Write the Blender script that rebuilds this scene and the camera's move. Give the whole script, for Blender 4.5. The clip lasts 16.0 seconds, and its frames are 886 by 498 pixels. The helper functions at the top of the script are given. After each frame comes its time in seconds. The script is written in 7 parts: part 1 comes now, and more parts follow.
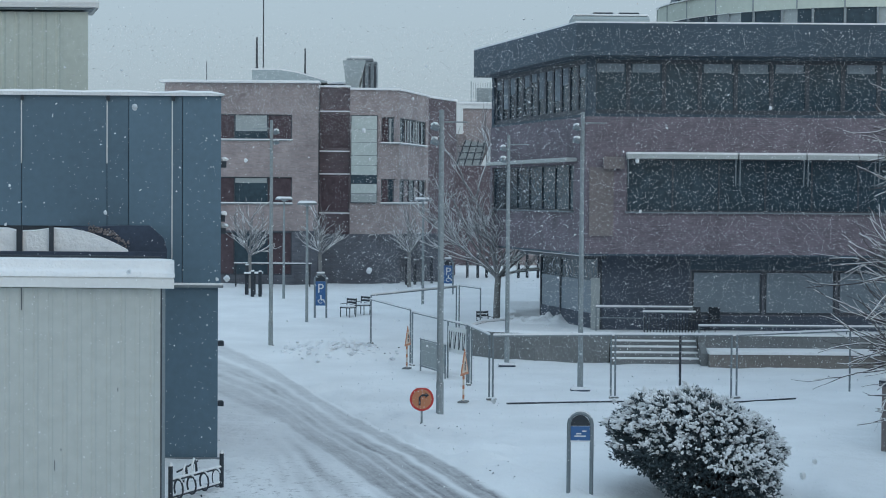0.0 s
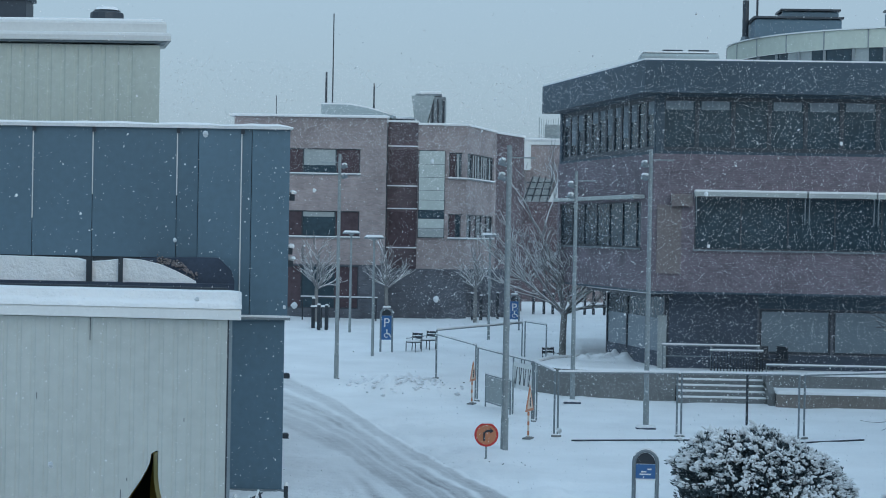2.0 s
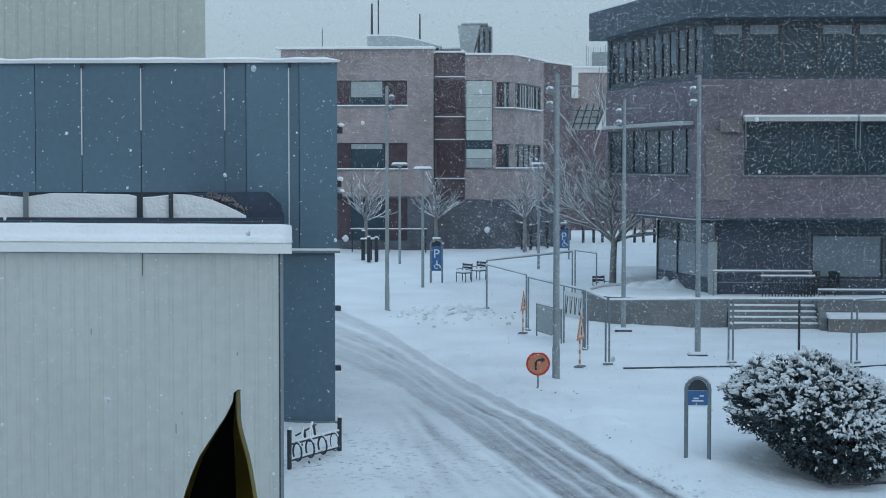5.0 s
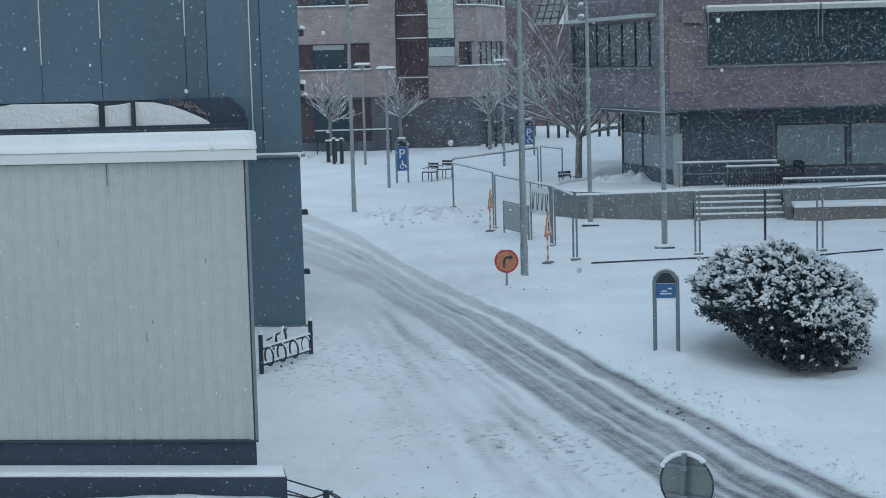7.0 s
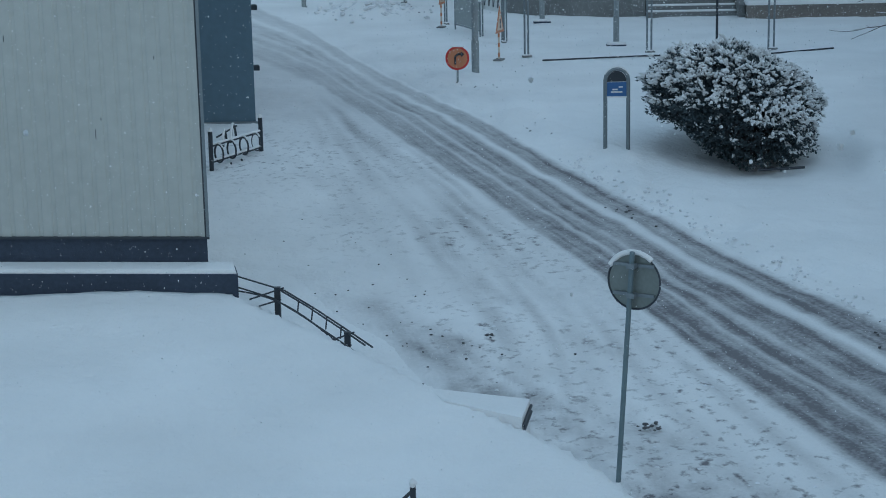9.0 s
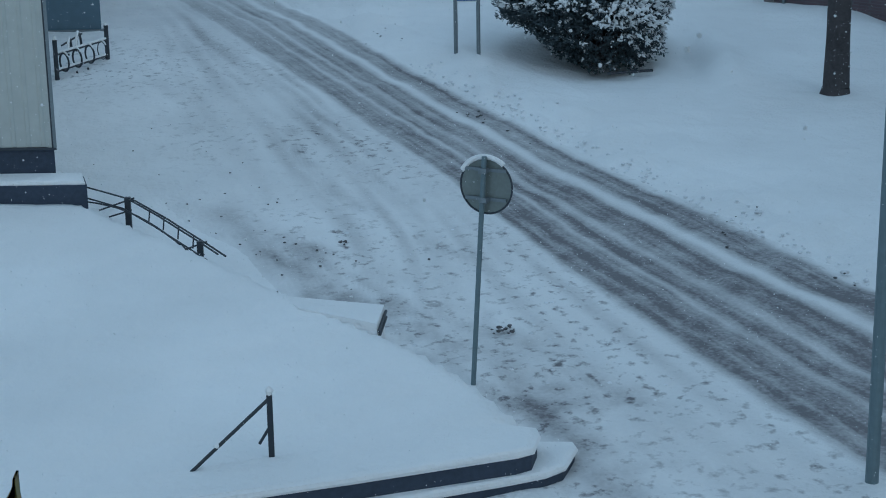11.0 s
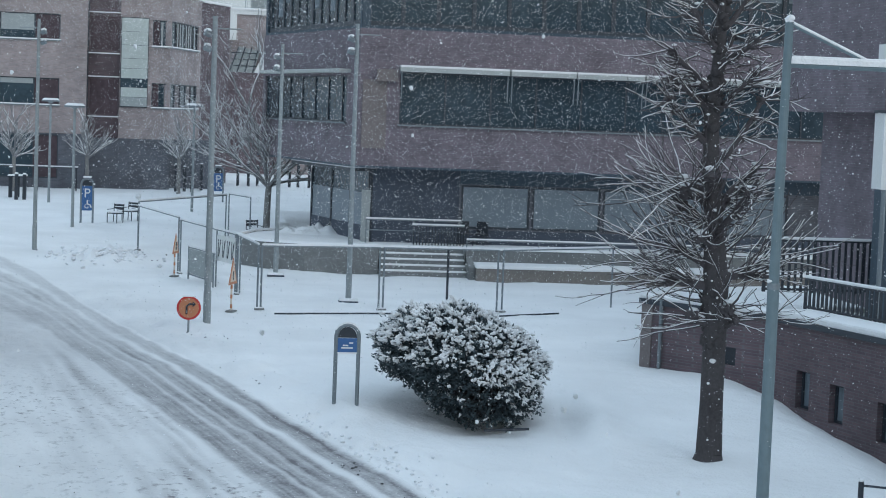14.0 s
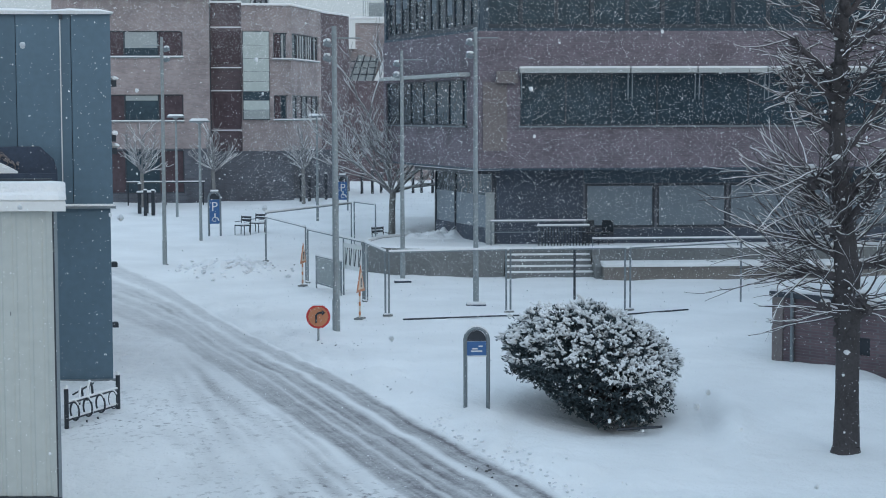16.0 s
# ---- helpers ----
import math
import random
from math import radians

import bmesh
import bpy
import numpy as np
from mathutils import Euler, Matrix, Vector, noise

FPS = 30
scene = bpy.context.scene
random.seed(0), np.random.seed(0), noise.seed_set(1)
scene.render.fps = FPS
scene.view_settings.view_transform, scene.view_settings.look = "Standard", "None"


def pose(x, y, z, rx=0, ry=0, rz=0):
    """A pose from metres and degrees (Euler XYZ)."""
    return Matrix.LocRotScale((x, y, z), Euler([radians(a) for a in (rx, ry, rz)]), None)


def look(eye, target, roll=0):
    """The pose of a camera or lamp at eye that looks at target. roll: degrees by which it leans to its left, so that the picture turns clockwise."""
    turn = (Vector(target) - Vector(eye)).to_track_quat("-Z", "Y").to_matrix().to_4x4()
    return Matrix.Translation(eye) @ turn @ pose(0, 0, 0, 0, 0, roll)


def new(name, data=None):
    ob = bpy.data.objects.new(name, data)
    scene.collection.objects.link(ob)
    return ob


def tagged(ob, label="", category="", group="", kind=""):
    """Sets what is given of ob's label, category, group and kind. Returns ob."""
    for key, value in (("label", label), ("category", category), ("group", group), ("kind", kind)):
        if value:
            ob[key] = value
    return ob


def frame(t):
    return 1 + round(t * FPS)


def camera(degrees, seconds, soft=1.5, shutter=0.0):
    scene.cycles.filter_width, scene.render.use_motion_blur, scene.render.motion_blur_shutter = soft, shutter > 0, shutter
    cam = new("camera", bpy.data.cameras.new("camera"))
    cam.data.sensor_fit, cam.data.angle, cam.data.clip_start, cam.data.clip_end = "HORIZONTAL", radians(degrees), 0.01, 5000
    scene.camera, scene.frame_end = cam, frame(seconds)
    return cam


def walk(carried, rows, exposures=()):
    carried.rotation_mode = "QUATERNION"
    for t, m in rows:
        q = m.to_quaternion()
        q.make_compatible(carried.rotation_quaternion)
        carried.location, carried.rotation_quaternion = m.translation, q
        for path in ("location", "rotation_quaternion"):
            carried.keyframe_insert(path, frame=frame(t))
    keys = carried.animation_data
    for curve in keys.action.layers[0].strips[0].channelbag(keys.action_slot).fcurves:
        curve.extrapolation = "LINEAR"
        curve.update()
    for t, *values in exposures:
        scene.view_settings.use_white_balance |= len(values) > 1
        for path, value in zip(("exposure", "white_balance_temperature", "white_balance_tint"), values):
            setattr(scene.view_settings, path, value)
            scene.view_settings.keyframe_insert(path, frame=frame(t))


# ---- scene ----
# ---- camera and its walk ----
cam = camera(28.0, 16.0, soft=1.0)
ROWS = [
    (0, 0.003, 0.000, 6.345, 88.361, -0.408, 0.012),
    (0.5, 0.003, 0.000, 6.338, 89.808, 0.072, 0.529),
    (1, 0.003, 0.000, 6.339, 89.740, -0.128, 1.279),
    (1.5, 0.003, 0.000, 6.337, 89.615, -0.491, 1.840),
    (2, 0.001, 0.000, 6.328, 89.484, -1.046, 2.168),
    (2.5, -0.003, 0.000, 6.322, 89.167, -1.669, 2.298),
    (3, -0.005, 0.000, 6.322, 88.712, -1.873, 2.546),
    (5.3, -0.003, 0.000, 6.329, 87.142, 0.212, 3.630),
    (5.5, -0.004, 0.000, 6.329, 86.948, 0.400, 3.084),
    (6, -0.007, 0.000, 6.335, 84.628, 1.197, 2.690),
    (6.5, 0.001, 0.000, 6.362, 84.138, 1.669, 2.475),
    (7, 0.001, 0.000, 6.369, 83.943, 1.578, 2.527),
    (7.5, 0.001, 0.000, 6.377, 83.943, 1.548, 2.772),
    (8, 0.001, 0.000, 6.385, 83.285, 1.306, 2.105),
    (8.5, 0.000, 0.000, 6.392, 79.812, 1.342, 1.835),
    (9, 0.000, 0.000, 6.400, 77.343, 1.117, 0.984),
    (9.2, 0.000, 0.000, 6.400, 76.580, 1.086, 0.617),
    (10.3, 0.000, 0.000, 6.400, 73.900, 0.750, -1.900),
    (11.3, 0.000, 0.000, 6.400, 74.956, 0.049, -4.798),
    (11.5, 0.000, 0.000, 6.400, 76.142, -0.938, -5.262),
    (12, 0.000, 0.000, 6.400, 79.257, -1.315, -5.762),
    (12.5, 0.000, 0.000, 6.400, 82.741, -2.077, -7.056),
    (13, 0.000, 0.000, 6.400, 83.578, -2.453, -7.493),
    (13.5, 0.000, 0.000, 6.400, 84.752, -2.418, -7.671),
    (14, 0.000, 0.000, 6.400, 85.613, -2.220, -7.292),
    (14.5, 0.000, 0.000, 6.400, 85.772, -1.753, -5.860),
    (15, 0.000, 0.000, 6.400, 85.790, -1.479, -4.833),
    (15.5, 0.000, 0.000, 6.400, 85.700, -0.572, -3.974),
    (16, 0.000, 0.000, 6.400, 85.616, 0.185, -3.412),
]
EXPOSURES = [(0, 0.21, 5850, 5), (0.5, 0.17, 5560, 3), (1, 0.15, 5500, 2), (2, 0.15, 5440, 2), (3, 0.18, 5480, 3), (5.5, 0.23, 5600, 4), (6.5, 0.22, 5620, 3), (7, 0.19, 5850, 5), (8, 0.13, 5850, 5), (8.5, -0.04, 5800, 5), (9, -0.32, 5400, 1), (11.5, -0.38, 5250, 0), (12, -0.14, 5600, 3), (12.5, 0.13, 5850, 5), (14, 0.38, 6070, 8), (14.5, 0.38, 6080, 8), (15, 0.35, 5990, 8), (16, 0.34, 5970, 8)]
walk(cam, [(t, pose(x, y, z, rx, ry, rz)) for t, x, y, z, rx, ry, rz in ROWS], EXPOSURES)

# ---- overcast daylight ----
world = bpy.data.worlds.new("overcast_sky")
scene.world = world
world.use_nodes = True
wn, wl = world.node_tree.nodes, world.node_tree.links
wn.clear()
sky = wn.new("ShaderNodeTexSky")
sky.sky_type = "NISHITA"
sky.sun_disc = False
sky.sun_elevation, sky.sun_rotation = radians(24), radians(140)
sky.dust_density = 4.0
sky_bg = wn.new("ShaderNodeBackground")
sky_bg.inputs["Strength"].default_value = 0.02
wl.new(sky.outputs[0], sky_bg.inputs[0])
cloud_bg = wn.new("ShaderNodeBackground")
cloud_mix = wn.new("ShaderNodeMix")
cloud_mix.data_type = "RGBA"
cloud_mix.inputs["A"].default_value, cloud_mix.inputs["B"].default_value = (0.665, 0.745, 0.79, 1), (0.59, 0.745, 0.89, 1)
wl.new(cloud_mix.outputs["Result"], cloud_bg.inputs["Color"])
# an overcast sky is dimmest at the horizon and brightest overhead
sky_co, sky_sep, sky_rise = wn.new("ShaderNodeTexCoord"), wn.new("ShaderNodeSeparateXYZ"), wn.new("ShaderNodeMapRange")
sky_rise.inputs["From Min"].default_value, sky_rise.inputs["From Max"].default_value = 0.0, 1.0
sky_rise.inputs["To Min"].default_value, sky_rise.inputs["To Max"].default_value = 0.49, 0.90
wl.new(sky_co.outputs["Generated"], sky_sep.inputs[0])
wl.new(sky_sep.outputs["Z"], sky_rise.inputs["Value"])
wl.new(sky_rise.outputs[0], cloud_bg.inputs["Strength"])
wl.new(sky_sep.outputs["Z"], cloud_mix.inputs["Factor"])
sky_add = wn.new("ShaderNodeAddShader")
wl.new(sky_bg.outputs[0], sky_add.inputs[0])
wl.new(cloud_bg.outputs[0], sky_add.inputs[1])
sky_out = wn.new("ShaderNodeOutputWorld")
wl.new(sky_add.outputs[0], sky_out.inputs[0])
sun_data = bpy.data.lights.new("sun", "SUN")
sun_data.energy, sun_data.angle, sun_data.color = 0.2, radians(35), (1.0, 0.96, 0.92)
sun = new("sun", sun_data)
sun.matrix_world = look((30, -30, 40), (0, 40, 0))


# ---- materials ----
def material(name, base, rough=0.7, metal=0.0, vary=0.15, scale=3.0, bump=0.0, bump_scale=30.0, spec=0.5, random_tint=0.0):
    """A surface with two scales of variation and a fine relief."""
    mat = bpy.data.materials.new(name)
    mat.use_nodes = True
    n, l = mat.node_tree.nodes, mat.node_tree.links
    b = n["Principled BSDF"]
    b.inputs["Roughness"].default_value, b.inputs["Metallic"].default_value = rough, metal
    b.inputs["Specular IOR Level"].default_value = spec
    co = n.new("ShaderNodeTexCoord")
    big, fine = n.new("ShaderNodeTexNoise"), n.new("ShaderNodeTexNoise")
    big.inputs["Scale"].default_value, fine.inputs["Scale"].default_value = scale * 0.25, scale * 4
    big.inputs["Detail"].default_value = fine.inputs["Detail"].default_value = 5
    for t in (big, fine):
        l.new(co.outputs["Object"], t.inputs["Vector"])
    mean = n.new("ShaderNodeMath")
    mean.operation = "ADD"
    l.new(big.outputs["Fac"], mean.inputs[0])
    l.new(fine.outputs["Fac"], mean.inputs[1])
    ramp = n.new("ShaderNodeMapRange")
    ramp.inputs["From Min"].default_value, ramp.inputs["From Max"].default_value = 0.6, 1.4
    ramp.inputs["To Min"].default_value, ramp.inputs["To Max"].default_value = 1 - vary, 1 + vary
    l.new(mean.outputs[0], ramp.inputs["Value"])
    tint = n.new("ShaderNodeMix")
    tint.data_type, tint.blend_type = "RGBA", "MULTIPLY"
    tint.inputs["Factor"].default_value = 1.0
    tint.inputs["A"].default_value = (*base, 1)
    l.new(ramp.outputs[0], tint.inputs["B"])
    last = tint.outputs["Result"]
    if random_tint:
        info, rr = n.new("ShaderNodeObjectInfo"), n.new("ShaderNodeMapRange")
        rr.inputs["To Min"].default_value, rr.inputs["To Max"].default_value = 1 - random_tint, 1 + random_tint
        l.new(info.outputs["Random"], rr.inputs["Value"])
        mul = n.new("ShaderNodeMix")
        mul.data_type, mul.blend_type = "RGBA", "MULTIPLY"
        mul.inputs["Factor"].default_value = 1.0
        l.new(last, mul.inputs["A"])
        l.new(rr.outputs[0], mul.inputs["B"])
        last = mul.outputs["Result"]
    l.new(last, b.inputs["Base Color"])
    if bump:
        bt, bp = n.new("ShaderNodeTexNoise"), n.new("ShaderNodeBump")
        bt.inputs["Scale"].default_value, bt.inputs["Detail"].default_value = bump_scale, 6
        l.new(co.outputs["Object"], bt.inputs["Vector"])
        bp.inputs["Strength"].default_value, bp.inputs["Distance"].default_value = bump, 0.02
        l.new(bt.outputs["Fac"], bp.inputs["Height"])
        l.new(bp.outputs[0], b.inputs["Normal"])
    return mat


def brickwork(name, c1, c2, mortar, turn=(90, 0, 0), length=0.24, height=0.075, rough=0.85):
    """Brick courses in object space at true size, with stains."""
    mat = bpy.data.materials.new(name)
    mat.use_nodes = True
    n, l = mat.node_tree.nodes, mat.node_tree.links
    b = n["Principled BSDF"]
    b.inputs["Roughness"].default_value = rough
    co = n.new("ShaderNodeTexCoord")
    sep, com, add = n.new("ShaderNodeSeparateXYZ"), n.new("ShaderNodeCombineXYZ"), n.new("ShaderNodeMath")
    l.new(co.outputs["Object"], sep.inputs[0])
    l.new(sep.outputs[0], add.inputs[0])
    l.new(sep.outputs[1], add.inputs[1])
    l.new(add.outputs[0], com.inputs[0])
    l.new(sep.outputs[2], com.inputs[1])
    br = n.new("ShaderNodeTexBrick")
    br.inputs["Scale"].default_value = 1.0
    br.inputs["Brick Width"].default_value, br.inputs["Row Height"].default_value = length, height
    br.inputs["Mortar Size"].default_value = 0.008
    br.inputs["Color1"].default_value, br.inputs["Color2"].default_value, br.inputs["Mortar"].default_value = (*c1, 1), (*c2, 1), (*mortar, 1)
    l.new(com.outputs[0], br.inputs["Vector"])
    no = n.new("ShaderNodeTexNoise")
    no.inputs["Scale"].default_value, no.inputs["Detail"].default_value = 0.7, 8
    no.inputs["Roughness"].default_value = 0.7
    l.new(co.outputs["Object"], no.inputs["Vector"])
    mr = n.new("ShaderNodeMapRange")
    mr.inputs["From Min"].default_value, mr.inputs["From Max"].default_value = 0.3, 0.7
    mr.inputs["To Min"].default_value, mr.inputs["To Max"].default_value = 0.7, 1.3
    l.new(no.outputs["Fac"], mr.inputs["Value"])
    mx = n.new("ShaderNodeMix")
    mx.data_type, mx.blend_type = "RGBA", "MULTIPLY"
    mx.inputs["Factor"].default_value = 1.0
    l.new(br.outputs["Color"], mx.inputs["A"])
    l.new(mr.outputs[0], mx.inputs["B"])
    l.new(mx.outputs["Result"], b.inputs["Base Color"])
    bp = n.new("ShaderNodeBump")
    bp.invert = True
    bp.inputs["Strength"].default_value, bp.inputs["Distance"].default_value = 0.5, 0.01
    l.new(br.outputs["Fac"], bp.inputs["Height"])
    l.new(bp.outputs[0], b.inputs["Normal"])
    return mat


def snow_surface(name, wear=False):
    """Fresh snow with soft drifts; where the attribute says so, worn to grey packed slush."""
    mat = bpy.data.materials.new(name)
    mat.use_nodes = True
    n, l = mat.node_tree.nodes, mat.node_tree.links
    b = n["Principled BSDF"]
    b.inputs["Roughness"].default_value = 0.9
    b.inputs["Specular IOR Level"].default_value = 0.2
    co = n.new("ShaderNodeTexCoord")
    big, mid, fine = (n.new("ShaderNodeTexNoise") for _ in range(3))
    for t, s in ((big, 0.35), (mid, 2.2), (fine, 16.0)):
        t.inputs["Scale"].default_value, t.inputs["Detail"].default_value = s, 6
        l.new(co.outputs["Object"], t.inputs["Vector"])
    mr = n.new("ShaderNodeMapRange")
    mr.inputs["From Min"].default_value, mr.inputs["From Max"].default_value = 0.3, 0.7
    mr.inputs["To Min"].default_value, mr.inputs["To Max"].default_value = 0.78, 0.88
    l.new(big.outputs["Fac"], mr.inputs["Value"])
    white = n.new("ShaderNodeCombineColor")
    for k in range(3):
        l.new(mr.outputs[0], white.inputs[k])
    last = white.outputs[0]
    if wear:
        at = n.new("ShaderNodeAttribute")
        at.attribute_name = "wear"
        nr = n.new("ShaderNodeMapRange")
        nr.inputs["From Min"].default_value, nr.inputs["From Max"].default_value = 0.25, 0.75
        nr.inputs["To Min"].default_value, nr.inputs["To Max"].default_value = 0.6, 1.4
        mxn = n.new("ShaderNodeMath")
        mxn.operation = "MULTIPLY_ADD"
        mxn.inputs[1].default_value = 0.5
        half = n.new("ShaderNodeMath")
        half.operation = "MULTIPLY"
        half.inputs[1].default_value = 0.5
        l.new(fine.outputs["Fac"], half.inputs[0])
        l.new(mid.outputs["Fac"], mxn.inputs[0])
        l.new(half.outputs[0], mxn.inputs[2])
        l.new(mxn.outputs[0], nr.inputs["Value"])
        # long streaks along the wheel lanes
        lane, lane_map, streak, streak_range = n.new("ShaderNodeUVMap"), n.new("ShaderNodeMapping"), n.new("ShaderNodeTexNoise"), n.new("ShaderNodeMapRange")
        lane.uv_map = "lane"
        lane_map.inputs["Scale"].default_value = (6.0, 0.16, 1)
        streak.inputs["Scale"].default_value, streak.inputs["Detail"].default_value, streak.inputs["Roughness"].default_value = 1.0, 6, 0.52
        streak_range.inputs["From Min"].default_value, streak_range.inputs["From Max"].default_value = 0.32, 0.68
        streak_range.inputs["To Min"].default_value, streak_range.inputs["To Max"].default_value = 0.76, 1.24
        l.new(lane.outputs[0], lane_map.inputs[0])
        l.new(lane_map.outputs[0], streak.inputs["Vector"])
        l.new(streak.outputs["Fac"], streak_range.inputs["Value"])
        both = n.new("ShaderNodeMath")
        both.operation = "MULTIPLY"
        l.new(nr.outputs[0], both.inputs[0])
        l.new(streak_range.outputs[0], both.inputs[1])
        worn = n.new("ShaderNodeMath")
        worn.operation = "MULTIPLY"
        l.new(at.outputs["Fac"], worn.inputs[0])
        l.new(both.outputs[0], worn.inputs[1])
        # small kicked-up scuffs
        sc_at, sc_map, sc_noise, sc_range = n.new("ShaderNodeAttribute"), n.new("ShaderNodeMapping"), n.new("ShaderNodeTexNoise"), n.new("ShaderNodeMapRange")
        sc_at.attribute_name = "scuff"
        sc_map.inputs["Rotation"].default_value = (0, 0, radians(-18))
        sc_map.inputs["Scale"].default_value = (5.6, 5.2, 5)
        sc_noise.inputs["Scale"].default_value, sc_noise.inputs["Detail"].default_value, sc_noise.inputs["Roughness"].default_value = 1.0, 5, 0.6
        sc_range.inputs["From Min"].default_value, sc_range.inputs["From Max"].default_value = 0.55, 0.74
        sc_range.inputs["To Min"].default_value, sc_range.inputs["To Max"].default_value = 0.0, 1.0
        l.new(co.outputs["Object"], sc_map.inputs[0])
        l.new(sc_map.outputs[0], sc_noise.inputs["Vector"])
        l.new(sc_noise.outputs["Fac"], sc_range.inputs["Value"])
        mu = n.new("ShaderNodeMath")
        mu.operation, mu.use_clamp = "MULTIPLY_ADD", True
        l.new(sc_at.outputs["Fac"], mu.inputs[0])
        l.new(sc_range.outputs[0], mu.inputs[1])
        l.new(worn.outputs[0], mu.inputs[2])
        slush = n.new("ShaderNodeMix")
        slush.data_type = "RGBA"
        slush.inputs["B"].default_value = (0.190, 0.183, 0.192, 1)
        l.new(mu.outputs[0], slush.inputs["Factor"])
        l.new(last, slush.inputs["A"])
        last = slush.outputs["Result"]
    l.new(last, b.inputs["Base Color"])
    ad = n.new("ShaderNodeMath")
    ad.operation = "MULTIPLY_ADD"
    ad.inputs[1].default_value = 0.25
    l.new(fine.outputs["Fac"], ad.inputs[0])
    l.new(mid.outputs["Fac"], ad.inputs[2])
    bp = n.new("ShaderNodeBump")
    bp.inputs["Strength"].default_value, bp.inputs["Distance"].default_value = 0.75, 0.13
    l.new(ad.outputs[0], bp.inputs["Height"])
    l.new(bp.outputs[0], b.inputs["Normal"])
    return mat


SNOW = snow_surface("fresh_snow")
ROAD = snow_surface("packed_snow_road", wear=True)
BLUE = material("blue_grey_metal_panel", (0.097, 0.152, 0.200), 0.45, 0.0, 0.12, 1.5, 0.05, 8, random_tint=0.10)
BLUE_SEAM = material("panel_joint", (0.05, 0.07, 0.10), 0.6)
CREAM = material("cream_painted_sheet", (0.455, 0.474, 0.450), 0.5, 0.0, 0.10, 1.2, 0.03, 10)
CREAM_TRIM = material("cream_trim", (0.68, 0.68, 0.665), 0.5, 0.0, 0.06)
# same cream sheet as the hall, haze of distance put into a paler colour
CREAM_FAR = material("distance_paled_cream_sheet", (0.52, 0.56, 0.50), 0.5, 0.0, 0.10, 1.2, 0.03, 10)
PIER = material("brown_brick_pier", (0.19, 0.166, 0.162), 0.9, 0.0, 0.25, 3, 0.2, 20)
PLINTH = material("dark_plinth_render", (0.040, 0.054, 0.084), 0.8, 0.0, 0.25, 4, 0.15, 40)
# the plinth's dark for the far office, haze put in as a lighter colour
DARK_CLAD = material("haze_lifted_black_cladding", (0.060, 0.075, 0.102), 0.7, 0.0, 0.25, 3, 0.1, 30)
# dark trim colour, also painted in place of shade in openings and building insides
DARK = material("dark_trim_and_recess_shade", (0.050, 0.060, 0.072), 0.8)
BRICK_BROWN = brickwork("brown_brick", (0.290, 0.240, 0.238), (0.361, 0.298, 0.294), (0.315, 0.292, 0.292))
BRICK_RED = brickwork("dark_red_brick", (0.108, 0.080, 0.092), (0.144, 0.102, 0.113), (0.134, 0.123, 0.130))
BRICK_DARK = brickwork("near_black_brick", (0.094, 0.100, 0.119), (0.120, 0.127, 0.149), (0.144, 0.144, 0.156))
PALE_GLASS = material("pale_obscured_glass", (0.470, 0.520, 0.500), 0.35, 0.0, 0.12, 1.0)
BRICK_WINE = brickwork("wine_red_brick", (0.146, 0.120, 0.141), (0.191, 0.155, 0.181), (0.171, 0.166, 0.183))
FASCIA = material("dark_slate_cladding", (0.048, 0.074, 0.100), 0.6, 0.0, 0.2, 2, 0.1, 12)
GLASS = material("dark_window_glass", (0.043, 0.065, 0.082), 0.15, 0.0, 0.3, 0.8, spec=0.35)
GLASS_RED = material("dark_window_glass_red_blind", (0.088, 0.064, 0.073), 0.2, 0.0, 0.3, 1.0, spec=0.3)
TEAL = material("frosted_teal_glass", (0.185, 0.225, 0.26), 0.35, 0.0, 0.12, 0.6)
BLIND = material("pale_blind", (0.33, 0.36, 0.36), 0.7, 0.0, 0.12, 2.0)
BLIND_DIM = material("dim_blind", (0.17, 0.205, 0.235), 0.7, 0.0, 0.25, 2.0)
FRAME = material("dark_window_frame", (0.038, 0.047, 0.060), 0.5)
WHITE = material("white_paint", (0.74, 0.75, 0.74), 0.5, 0.0, 0.06)
AWNING = material("awning_canvas", (0.42, 0.44, 0.43), 0.8, 0.0, 0.1)
STEEL = material("galvanised_steel", (0.22, 0.25, 0.27), 0.5, 0.55, 0.15, 8, 0.05, 60)
POLE = material("snow_blown_grey_pole", (0.27, 0.30, 0.31), 0.6, 0.0, 0.3, 3, 0.04, 60)
POLE_DARK = material("dark_grey_painted_pole", (0.140, 0.190, 0.212), 0.5, 0.1, 0.15, 3, 0.04, 60)
BLACK = material("black_painted_steel", (0.034, 0.041, 0.052), 0.45, 0.2, 0.2, 6)
CONCRETE = material("grey_concrete", (0.19, 0.197, 0.197), 0.9, 0.0, 0.25, 2.5, 0.2, 20)
STONE = material("brown_stone_wall", (0.205, 0.188, 0.172), 0.9, 0.0, 0.25, 3, 0.2, 20)
BARK = material("dark_bark", (0.066, 0.060, 0.062), 0.95, 0.0, 0.35, 5, 0.7, 14)
TWIG = material("twig_bark", (0.085, 0.076, 0.080), 0.9, 0.0, 0.3, 8)
GREYBARK = material("grey_young_bark", (0.218, 0.213, 0.207), 0.9, 0.0, 0.3, 6, 0.3, 30)
GREYTWIG = material("grey_twig", (0.225, 0.222, 0.228), 0.9, 0.0, 0.3, 8)
LEAF = material("evergreen_leaf", (0.062, 0.086, 0.097), 0.55, 0.0, 0.35, 12)
ORANGE = material("orange_sign_sheet", (0.51, 0.205, 0.10), 0.45, 0.0, 0.08)
